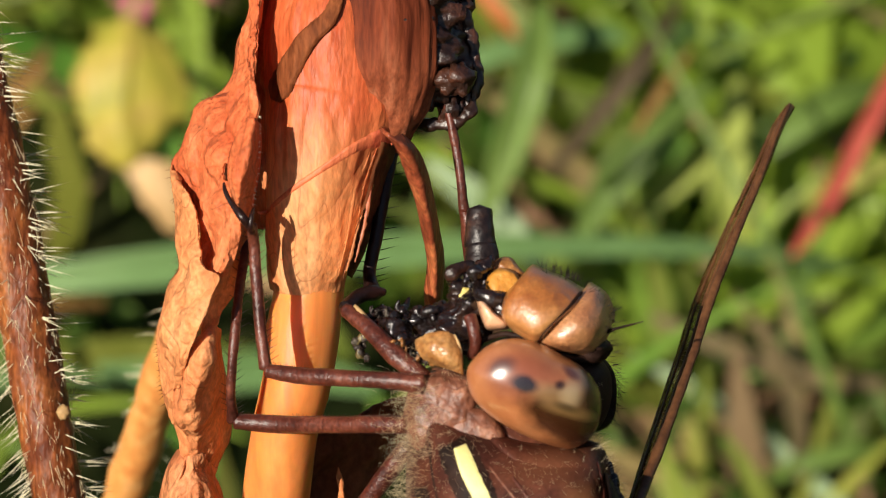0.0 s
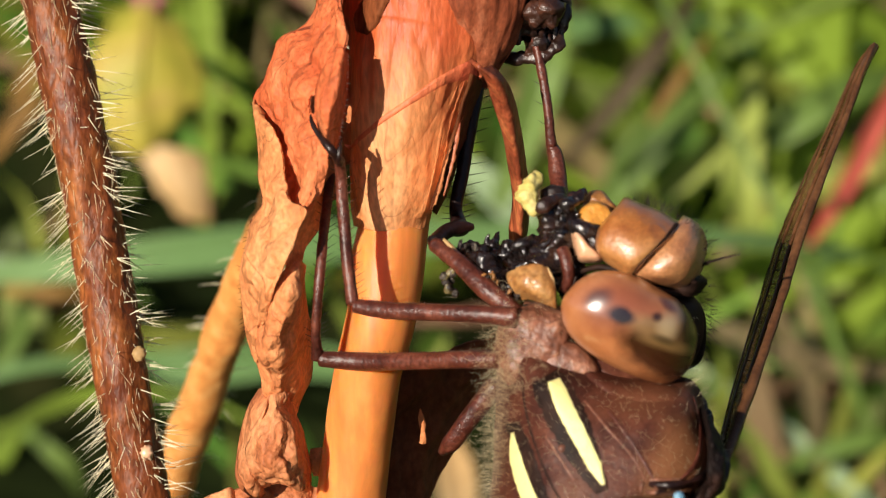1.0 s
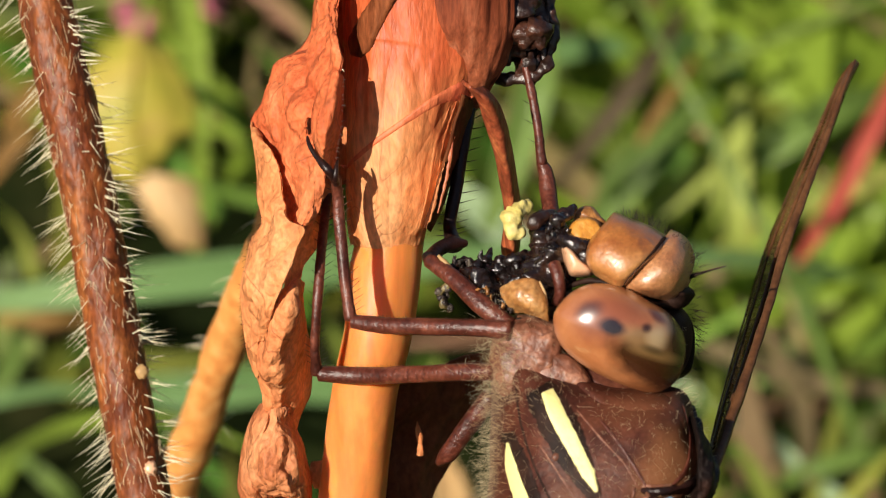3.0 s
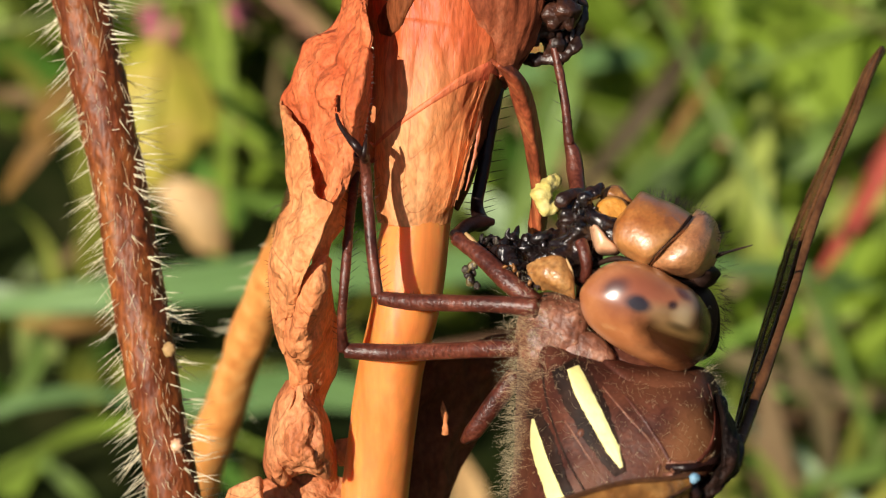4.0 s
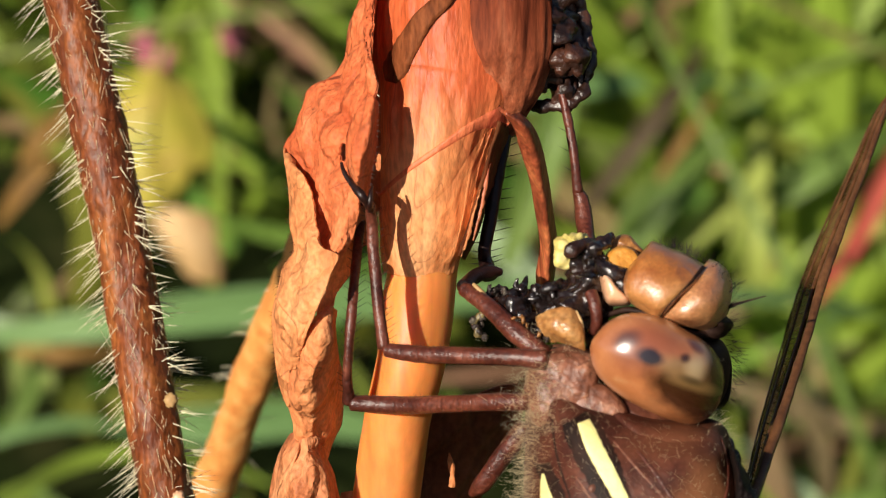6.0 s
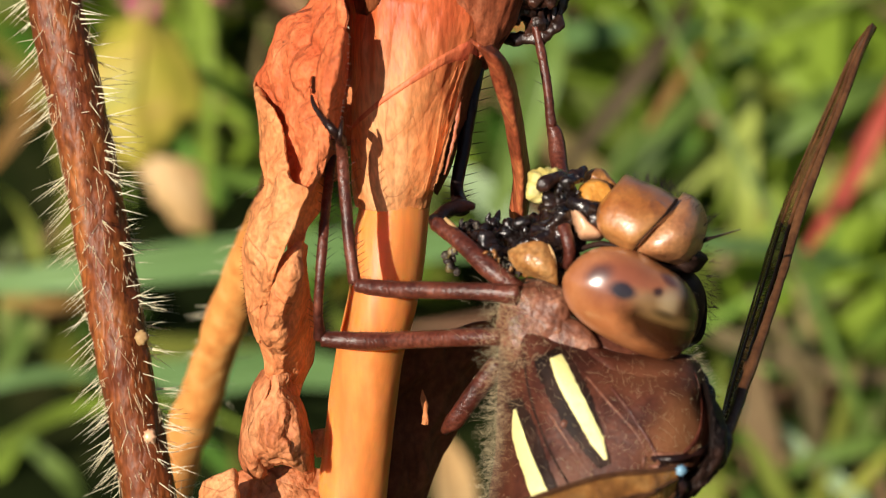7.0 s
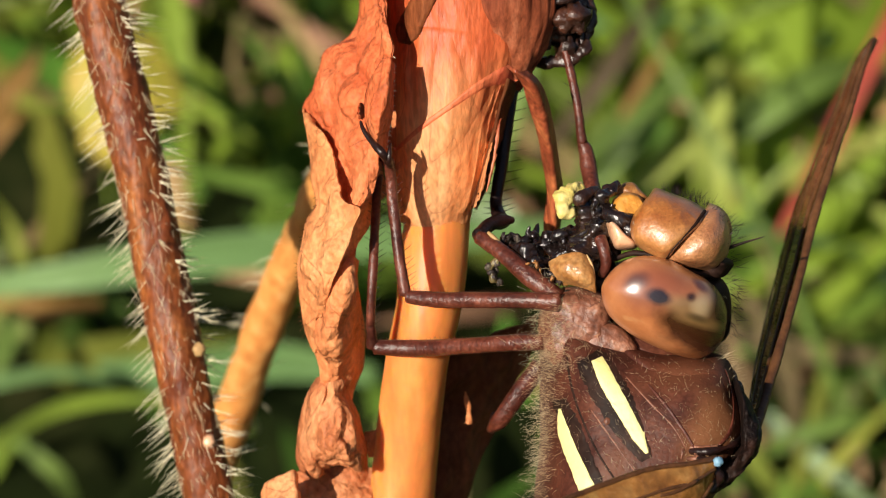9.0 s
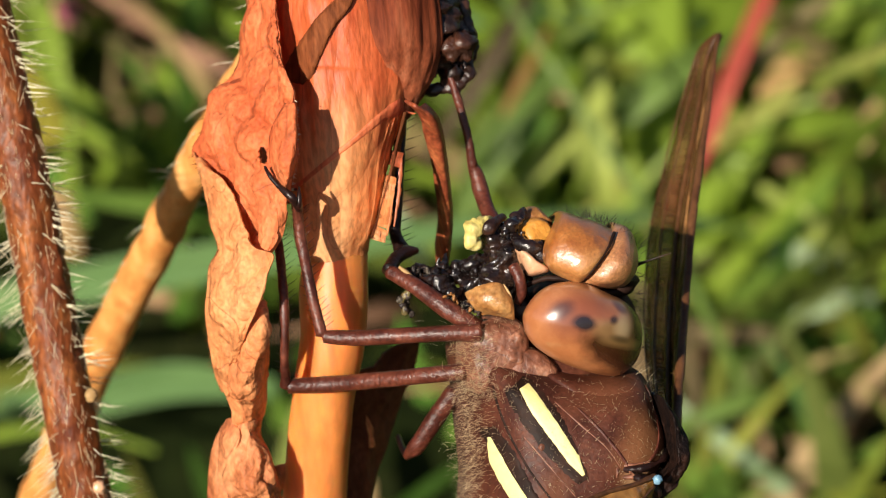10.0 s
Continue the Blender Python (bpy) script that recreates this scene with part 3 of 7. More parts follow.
def patch(bvh, line, widths, n=30, k=5, lift=0.03, jag=0.0, seed=0):
    """A low raised band that lies on a built surface, along a line of given widths."""
    C = cr(line, n)
    Wd = cr(np.asarray(widths, float)[:, None], n)[:, 0]
    T = unit(np.gradient(C, axis=0))
    S = unit(np.cross(T, [0, 1, 0]))
    top, low = [], []
    for i in range(n):
        for j in range(k):
            u = (j / (k - 1) - 0.5)
            w = Wd[i] * (1 + (jag * fnoise(C[i] * 1.0, 6.0, seed + (1 if u > 0 else 2)) if abs(u) == 0.5 else 0))
            p = C[i] + S[i] * u * w
            q = on_surface(bvh, p, lift * (1.0 if 0 < j < k - 1 and 0 < i < n - 1 else -0.3))
            top.append(q)
            low.append(q + [0, 0.12, 0])
    V = np.array(top + low)
    o = n * k
    F = []
    for i in range(n - 1):
        for j in range(k - 1):
            a, b, c, d = i * k + j, i * k + j + 1, (i + 1) * k + j + 1, (i + 1) * k + j
            F.append((a, b, c, d))
            F.append((o + d, o + c, o + b, o + a))
    return V, F


ORIGIN = {}


def thing(name, base, label, category, group=""):
    """An Empty at a thing's base, which carries its parts."""
    ob = new(name)
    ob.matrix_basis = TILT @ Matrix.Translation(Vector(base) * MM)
    ob.empty_display_size = 0.002
    ORIGIN[ob] = np.asarray(base, float)
    return tagged(ob, label, category, group)


def part(name, geo, material, parent=None, label="", pivot=None, kind="", smooth=True, level=False):
    """One mesh object from (points, faces) in millimetres, under a thing or a part."""
    V, F = geo
    V = np.asarray(V, float)
    home = ORIGIN.get(parent, np.zeros(3))
    piv = np.asarray(pivot, float) if pivot is not None else home
    me = bpy.data.meshes.new(name)
    me.from_pydata(((V - piv) * MM).tolist(), [], F)
    me.materials.append(material)
    me.polygons.foreach_set("use_smooth", [smooth] * len(me.polygons))
    me.update()
    ob = new(name, me)
    if parent is not None:
        ob.location = Vector(piv - home) * MM
        ob.parent = parent
    elif not level:
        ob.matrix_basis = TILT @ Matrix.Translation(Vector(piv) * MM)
    ORIGIN[ob] = piv
    return tagged(ob, label, kind=kind)


def bvh_of(geo):
    return BVHTree.FromPolygons([tuple(v) for v in geo[0]], geo[1])


RNG = np.random.default_rng(7)
GROUND = -175.0
FOOT = -204.0  # the ground under the plants, in tilted axes


def ground_height(x, y):
    """Nearly level meadow ground with low swells."""
    return GROUND + 4.0 * math.sin(x * 0.03) * math.cos(y * 0.027)


# ---- ground ----


def build_ground():
    xs = np.concatenate([[-2e6, -2e5, -2e4, -4000, -1500], np.linspace(-700, 700, 71), [1500, 4000, 2e4, 2e5, 2e6]])
    ys = np.concatenate([[-2e6, -2e5, -2e4, -3000, -800], np.linspace(-400, 800, 61), [1000, 1500, 2500, 2e4, 2e5, 2e6]])
    V = []
    for y in ys:
        for x in xs:
            near = max(abs(x), abs(y)) < 820
            V.append((x, y, ground_height(x, y) + 4.0 * fnoise((x, y, 0), 0.04, 2) if near else GROUND))
    k = len(xs)
    F = [(i * k + j, i * k + j + 1, (i + 1) * k + j + 1, (i + 1) * k + j) for i in range(len(ys) - 1) for j in range(k - 1)]
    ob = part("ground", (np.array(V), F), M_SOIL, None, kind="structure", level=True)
    tagged(ob, "mossy soil under the meadow grass, coloured dark for the shade between blades", "ground")


build_ground()


def strip(root, way, length, width, bend, levels=6):
    """A bent grass blade as a narrow tapering strip."""
    root, way = np.asarray(root, float), unit(np.asarray(way, float))
    side = unit(np.cross(way, [RNG.normal() * 0.4, 1.0, RNG.normal() * 0.4]))
    V, F = [], []
    for i in range(levels):
        u = i / (levels - 1)
        c = root + way * length * u + np.asarray(bend) * (u ** 2) * length
        w = width * 0.5 * (1 - u ** 2.2) * (0.75 + 0.5 * min(1, 3 * u)) + 0.05
        V += [c - side * w, c + side * w]
        if i:
            o = 2 * i
            F.append((o - 2, o - 1, o + 1, o))
    return np.array(V), F


def build_meadow():
    """Uncounted blades that clothe the ground behind the plants."""
    for name, count, material, lab, dead in (("grass", 5200, M_GRASS, "dense green meadow grass", False), ("dead_grass", 3000, M_DEAD, "brown dead grass among the green", True), ("young_grass", 2600, M_LIME, "bright young grass blades", False)):
        geo = []
        for _ in range(count):
            y = RNG.uniform(320 if material is M_LIME else 170, 640)
            x = RNG.uniform(-1, 1) * (110 + 0.22 * (y + 80))
            if noise.noise(Vector((x * 0.022, y * 0.022, 1.7))) < -0.02 and RNG.random() < 0.88:
                continue
            if material is M_LIME and RNG.random() < 0.3:
                y = RNG.uniform(255, 420)
                x = RNG.uniform(0.08, 0.22) * (0.866 * y + 178)
            side = x / (0.866 * y + 178)
            if dead and side < -0.045 and RNG.random() < 0.9:
                continue
            if -0.104 < side < -0.06 and RNG.random() < 0.8 or side < -0.104 and RNG.random() < 0.5:
                continue
            if x < -12 and y < 330 and RNG.random() < 0.62 or x > 10 and y < 330 and RNG.random() < 0.45:
                continue
            z = ground_height(x, y) - 3
            way = np.array([RNG.normal() * 0.5, RNG.normal() * 0.35, 1.0])
            if dead:
                way = np.array([RNG.normal(), RNG.normal() * 0.5, 0.35 + 0.4 * RNG.random()])
            ln = RNG.uniform(20, 45) if y < 290 else RNG.uniform(35, 110)
            bend = np.array([RNG.normal() * 0.4, RNG.normal() * 0.25, -0.4 * RNG.random()])
            leaf = strip((x, y, z), way, ln, RNG.uniform(2.0, 7.0) * (0.8 if dead else 1), bend)
            if y > 300 or not -0.004 < side < 0.036:
                geo.append(leaf)
        for _ in range(count):
            x, y = RNG.normal(0, 520), RNG.normal(250, 480)
            if 160 < y < 650 and abs(x) < 110 + 0.22 * (y + 80) or abs(x) < 70 and -130 < y < 150:
                continue
            way = np.array([RNG.normal() * 0.5, RNG.normal() * 0.5, 0.5 if dead else 1.0])
            geo.append(strip((x, y, GROUND - 6), way, RNG.uniform(22, 58 if y < 200 else 110), RNG.uniform(2.0, 7.0), np.array([RNG.normal() * 0.4, RNG.normal() * 0.3, -0.4 * RNG.random()])))
        tagged(part(name, join(geo), material, None, level=True), lab, "grass", kind="stuff")


build_meadow()


def blade(name, points, widths, material, label, category, group="", vee=0.25, depth=0.0, foot=True):
    """A single broad blade or leaf with a midrib fold, rooted in the bank behind."""
    pts = [np.asarray(p, float) for p in points]
    C = np.array(pts)
    T = unit(np.gradient(C, axis=0))
    rows = []
    for c, t, w in zip(C, T, widths):
        w = w * 1.78
        s = unit(np.cross(t, [0, 1, 0]))
        rows.append([c - s * w / 2 + [0, -w * vee * 0.2, 0], c + [0, w * vee, 0], c + s * w / 2 + [0, -w * vee * 0.2, 0]])
    ob = part(name, sheet(rows, 40, 9, 0.3, 0.2, 0.06, len(name)), material, None)
    part("midrib", tube([c + [0, w * vee * 1.78 - 0.25, 0] for c, w in zip(C, widths)], [0.35] * len(widths), 6, 30), material, ob)
    return tagged(ob, label, category, group)


def build_background():
    g = "blades behind the stalks"
    blade("grass_blade", [(-93.8, 283.2, -10.0), (-69.7, 276.0, -4.9), (-53.7, 268.8, -3.0), (-31.1, 268.8, -0.4), (-6.8, 271.2, 1.2), (17.8, 276.0, 2.0), (43.7, 285.6, 1.6), (58.2, 297.6, 0.2), (76.7, 316.8, -4.2)],
          [0.5, 1.2, 2.4, 3.2, 2.8, 1.9, 1.4, 1.1, 0.4], M_BLADE, "long pale green grass blade arching across", "grass blade", g)
    blade("grass_blade", [(77.1, 283.2, -59.7), (66.1, 273.6, -36.0), (57.6, 266.4, -17.6), (51.6, 264.0, -3.5), (41.6, 264.0, 15.2), (32.0, 268.8, 34.1), (25.4, 278.4, 49.9)],
          [0.9, 0.85, 0.75, 0.65, 0.55, 0.45, 0.2], M_DULLG, "thin green grass blade leaning over", "grass blade", g)
    blade("grass_blade", [(34.1, 360.0, 32.6), (42.5, 352.8, 34.8), (52.9, 348.0, 36.6), (77.5, 352.8, 37.0), (105.8, 372.0, 31.3)],
          [0.6, 2.6, 3.6, 4.0, 2.0], M_BLADE, "broad pale green blade bent sideways", "grass blade", g)
    blade("grass_blade", [(-46.1, 360.0, -26.3), (-41.6, 350.4, 11.0), (-40.7, 348.0, 33.7), (-43.3, 352.8, 52.0), (-46.1, 360.0, 67.0)],
          [0.8, 1.2, 1.6, 1.5, 0.4], M_LIME, "upright fresh green grass blade", "grass blade", g)
    blade("grass_blade", [(-26.1, 278.4, -26.5), (-38.2, 283.2, -22.3), (-54.2, 283.2, -22.8), (-63.1, 276.0, -27.2), (-69.8, 264.0, -33.5)],
          [0.4, 0.5, 1.2, 0.9, 0.3], M_LIME, "short bright green blade curving down", "grass blade", g)
    blade("grass_blade", [(18.2, 302.4, -2.6), (13.0, 304.8, 4.1), (6.8, 307.2, 9.9), (-0.4, 312.0, 15.5)],
          [0.8, 2.6, 2.6, 0.8], M_PALE, "pale grey-green blade behind the sheath", "grass blade", g)
    blade("grass_blade", [(31.4, 290.4, -14.5), (42.3, 280.8, -20.8), (53.9, 268.8, -29.9), (63.4, 254.4, -39.5)],
          [0.6, 1.3, 1.5, 1.0], M_PALE, "pale blade lying across low grass", "grass blade", g)
    blade("grass_blade", [(-51.0, 297.6, -17.4), (-39.2, 292.8, -18.5), (-22.8, 292.8, -17.2), (-7.3, 292.8, -19.8)],
          [1.0, 3.0, 3.2, 1.5], M_BLADE, "pale blade lying behind the tan stalk", "grass blade", g)
    blade("grass_blade", [(-84.5, 307.2, 1.9), (-69.4, 302.4, -3.5), (-64.1, 302.4, -4.3), (-60.0, 304.8, -5.3)],
          [0.8, 1.6, 1.4, 0.5], M_PALE, "broken pale blade end in the grass", "grass blade", g)
    blade("red_blade", [(55.6, 292.8, 0.4), (58.6, 290.4, 5.4), (62.6, 290.4, 12.2), (66.6, 290.4, 20.2), (73.9, 292.8, 32.9), (86.4, 302.4, 53.2)],
          [0.4, 1.2, 1.6, 1.6, 1.5, 0.6], M_REDB, "narrow red leaf blade", "leaf", g)
    blade("buff_leaf", [(-70.2, 312.0, -7.2), (-64.8, 307.2, -8.4), (-58.6, 307.2, -8.4), (-51.6, 312.0, -7.6)],
          [0.6, 1.8, 2.0, 0.6], M_OLIVE, "small dry brownish leaf in the grass", "leaf", g)
    blade("orange_blade", [(-77.2, 336.0, 13.5), (-72.5, 331.2, 19.1), (-68.7, 331.2, 23.8), (-66.9, 340.8, 28.3)],
          [0.6, 1.8, 1.8, 0.5], M_OLIVE, "dull orange-brown blade end among the grass", "leaf", g)
    blade("buff_leaf", [(0.5, 278.4, -26.5), (1.7, 273.6, -30.7), (2.5, 268.8, -34.7), (2.9, 261.6, -39.6)],
          [0.8, 2.8, 3.2, 1.2], M_TANLEAF, "small dry buff leaf low in the grass", "leaf", g)
    blade("grass_blade", [(-71.0, 283.2, -21.0), (-62.6, 283.2, -18.4), (-54.5, 285.6, -17.7), (-47.2, 288.0, -19.3)],
          [0.8, 1.1, 1.0, 0.3], M_BLADE, "pale green blade tip low in the grass", "grass blade", g)
    blade("brown_blade", [(33.5, 285.6, -8.4), (43.1, 280.8, -12.5), (53.7, 278.4, -16.5), (67.4, 276.0, -18.1)],
          [0.6, 1.5, 1.7, 1.0], M_BROWNB, "dead brown blade lying in the grass", "grass blade", g)
    blade("brown_blade", [(46.8, 290.4, -5.1), (51.5, 280.8, -13.3), (53.4, 271.2, -21.1), (52.8, 261.6, -30.1)],
          [0.5, 1.3, 1.5, 0.9], M_BROWNB, "dead brown blade lying in the grass", "grass blade", g)
    blade("grass_blade", [(-0.4, 316.8, 28.5), (6.9, 312.0, 31.6), (16.0, 312.0, 34.4), (27.9, 314.4, 36.1), (44.2, 321.6, 37.2)],
          [0.6, 1.8, 2.2, 1.9, 0.5], M_BLADE, "pale green blade behind the seed head", "grass blade", g)
    blade("orange_blade", [(6.0, 312.0, 46.3), (8.8, 309.6, 41.5), (11.8, 309.6, 37.9), (14.0, 312.0, 34.7)],
          [0.8, 1.5, 1.4, 0.3], M_ORANGEB, "withered orange leaf tip", "leaf", g)
    blade("grass_blade", [(8.44, 300.00, 6.24), (12.27, 296.00, 16.62), (15.67, 294.00, 27.80), (17.68, 300.00, 39.66)],
          [1.0, 3.0, 3.2, 1.4], M_DULLG, "broad dull green blade in the sun", "grass blade", g)
    blade("grass_blade", [(23.99, 310.00, 2.80), (30.00, 306.00, 13.48), (36.70, 306.00, 21.07), (44.96, 312.00, 28.19)],
          [1.2, 3.4, 3.2, 1.0], M_DULLG, "broad dull green blade leaning over", "grass blade", g)
    blade("brown_blade", [(18.51, 290.00, 12.94), (25.81, 284.00, 22.01), (33.40, 284.00, 32.13), (38.22, 290.00, 39.50)],
          [0.8, 1.6, 1.6, 0.8], M_DARKB, "dead brown blade lying in the grass", "grass blade", g)
    blade("buff_leaf", [(30.70, 282.00, 18.54), (34.29, 280.00, 24.28), (39.30, 284.00, 31.29)],
          [0.4, 0.9, 0.4], M_OLIVE, "narrow dry tan leaf in the grass", "leaf", g)
    blade("grass_blade", [(48.62, 320.00, 13.96), (56.39, 316.00, 20.23), (65.54, 316.00, 25.72), (75.80, 322.00, 28.89)],
          [1.0, 3.0, 3.0, 1.2], M_DULLG, "broad dull green blade leaning over", "grass blade", g)
    blade("grass_blade", [(46.77, 270.00, -33.21), (52.87, 262.00, -28.50), (60.02, 262.00, -26.52), (67.50, 268.00, -26.56)],
          [0.6, 1.4, 1.5, 0.6], M_DULLG, "green blade low in the grass", "grass blade", g)
    blade("grass_blade", [(-46.05, 360.00, 30.53), (-44.13, 356.00, 38.30), (-43.82, 360.00, 48.79)],
          [0.8, 1.6, 0.8], M_LIME, "upright fresh green grass blade", "grass blade", g)
    blade("buff_leaf", [(79.16, 330.00, 19.98), (84.03, 326.00, 23.54), (90.52, 330.00, 24.24)],
          [0.8, 2.6, 1.0], M_TANLEAF, "dry buff leaf in the grass", "leaf", g)
    blade("buff_leaf", [(82.00, 330.00, -3.69), (89.66, 326.00, 0.09), (100.46, 332.00, 2.00)],
          [0.8, 2.8, 1.2], M_TANLEAF, "dry buff leaf in the grass", "leaf", g)
    blade("grass_blade", [(71.73, 320.00, 10.26), (78.36, 316.00, 12.91), (87.94, 318.00, 13.89), (96.70, 324.00, 13.16)],
          [0.8, 2.4, 2.4, 0.9], M_LIME, "bright green blade bent sideways", "grass blade", g)
    blade("grass_blade", [(71.76, 300.00, -17.50), (79.73, 296.00, -15.58), (89.35, 300.00, -15.30)],
          [0.8, 1.8, 0.8], M_PALE, "pale blade lying across low grass", "grass blade", g)
    blade("grass_blade", [(66.68, 335.00, 0.10), (74.42, 330.00, 8.62), (84.89, 335.00, 14.47)],
          [0.8, 2.6, 1.0], M_LIME, "bright green blade leaning over", "grass blade", g)
    blade("grass_blade", [(-63.08, 286.00, -27.05), (-59.64, 283.00, -29.36), (-55.85, 283.00, -32.72), (-54.04, 288.00, -37.42)],
          [0.6, 1.2, 1.4, 0.8], M_DULLG, "broad dull green blade low in the grass", "grass blade", g)
    blade("grass_blade", [(-70.70, 300.00, -21.90), (-67.28, 298.00, -17.41), (-65.43, 300.00, -12.22), (-65.98, 306.00, -7.95)],
          [0.6, 1.6, 1.8, 0.6], M_DULLG, "dull green blade low in the grass", "grass blade", g)
    blade("orange_blade", [(-67.18, 300.00, 22.07), (-64.05, 297.00, 25.39), (-61.15, 298.00, 28.96), (-59.88, 304.00, 32.96)],
          [0.6, 1.8, 1.8, 0.6], M_OLIVE, "dull orange-brown blade end among the grass", "leaf", g)
    blade("grass_blade", [(50.22, 318.00, 29.53), (48.40, 312.00, 20.03), (47.62, 310.00, 10.01), (49.98, 316.00, 0.09)],
          [1.0, 3.0, 3.4, 1.4], M_YGREEN, "broad yellow-green blade in the sun", "grass blade", g)
    blade("grass_blade", [(31.21, 322.00, 4.74), (37.35, 318.00, 10.21), (44.71, 318.00, 16.65), (50.96, 324.00, 23.43)],
          [0.6, 2.2, 2.6, 1.0], M_YGREEN, "broad yellow-green blade leaning over", "grass blade", g)
    blade("grass_blade", [(74.2, 310.8, 4.3), (79.7, 306.4, -1.9), (85.4, 306.0, -9.8), (91.4, 311.5, -19.8)],
          [0.8, 2.4, 2.6, 1.0], M_YGREEN, "broad yellow-green blade in the sun", "grass blade", g)
    blade("grass_blade", [(67.5, 309.1, -8.1), (74.3, 304.7, -6.9), (81.5, 304.2, -8.0), (90.8, 309.6, -11.3)],
          [0.6, 1.6, 1.8, 0.8], M_PALE, "pale blade lying across the grass", "grass blade", g)
    blade("buff_leaf", [(86.8, 314.0, 6.0), (91.0, 309.8, 10.1), (95.8, 313.6, 16.4)],
          [0.6, 2.0, 0.8], M_TANLEAF, "dry buff leaf in the grass", "leaf", g)
    blade("grass_blade", [(-22.4, 324.7, 17.6), (-21.2, 320.6, 23.9), (-21.5, 320.7, 30.5), (-21.8, 324.8, 35.5)],
          [0.8, 1.8, 1.9, 0.4], M_LIME, "upright fresh green grass blade", "grass blade", g)
    blade("grass_blade", [(-34.1, 325.3, 14.9), (-30.5, 321.1, 20.1), (-26.8, 321.0, 24.4), (-24.7, 324.9, 27.3)],
          [0.6, 1.4, 1.2, 0.4], M_LIME, "fresh green grass blade leaning over", "grass blade", g)
    rows = [[(-50.1, 287.3, 35.0), (-44.6, 285.8, 35.7), (-40.0, 287.3, 33.7)], [(-51.7, 285.1, 29.7), (-44.5, 283.0, 30.4), (-36.8, 285.8, 28.1)], [(-52.4, 284.4, 24.6), (-44.9, 282.2, 24.4), (-35.4, 285.8, 22.1)],
            [(-51.7, 284.4, 19.9), (-45.7, 283.0, 19.8), (-38.1, 285.1, 20.0)], [(-49.7, 285.1, 15.7), (-44.6, 283.7, 16.1), (-40.7, 285.1, 17.4)], [(-47.2, 285.8, 13.6), (-44.7, 284.4, 13.6), (-42.5, 285.8, 14.5)]]
    yl = tagged(part("yellow_leaf", sheet(rows, 30, 18, 0.25, 0.9, 0.12, 4, 0.5, 2.4), M_YLEAF), "yellowing broad leaf with a green flush", "leaf")
    part("midrib", tube([np.array(r[1]) - [0, 0.15, 0] for r in rows], [0.3, 0.3, 0.28, 0.25, 0.2, 0.12], 8, 30), M_YLEAF, yl, "pale midrib")
    part("leaf_stalk", tube([rows[0][1], np.array(rows[0][1]) + [4, 6, 14], np.array(rows[0][1]) + [6, 30, 10]], [0.5, 0.6, 0.6], 8, 14), M_LIME, yl, "green leaf stalk")
    rows = [[(-47.0, 285.8, 15.2), (-40.9, 284.4, 14.6), (-35.9, 285.8, 13.6)], [(-44.7, 285.1, 11.9), (-39.5, 283.7, 11.5), (-35.0, 285.1, 11.1)], [(-42.2, 285.1, 8.1), (-38.3, 283.7, 8.1), (-34.9, 285.1, 7.7)], [(-38.9, 285.8, 3.9), (-36.7, 285.1, 3.5), (-34.9, 285.8, 3.3)]]
    tagged(part("buff_leaf", sheet(rows, 20, 14, 0.25, 0.5, 0.12, 6, 0.5, 1.2), M_TANLEAF), "dry buff leaf lobe hanging below a yellow leaf", "leaf")
    for x, y, r in ((262, 0, 1.7), (238, -18, 1.3), (390, -30, 1.4)):
        c = np.array([(x - 784) * 0.1014, 360, (441 - y) * 0.1014])
        petals = [blob(c + [1.0 * r * math.cos(a), -0.3, 1.0 * r * math.sin(a)], (0.9 * r, 0.35 * r, 0.9 * r), 0.2, 1.2, i) for i, a in enumerate(np.linspace(0, 5.03, 5))]
        fl = thing("pink_flower", (c[0], 360, c[2] - 45), "small pink flower on a thin green stalk", "flower", "pink flowers")
        part("stalk", tube([c - [0, 0, 45], c - [1, 0, 20], c], [0.35, 0.3, 0.25], 6, 8), M_LIME, fl)
        for p in petals:
            part("petal", p, M_PINKF, fl)


build_background()

# ---- the plants in focus ----


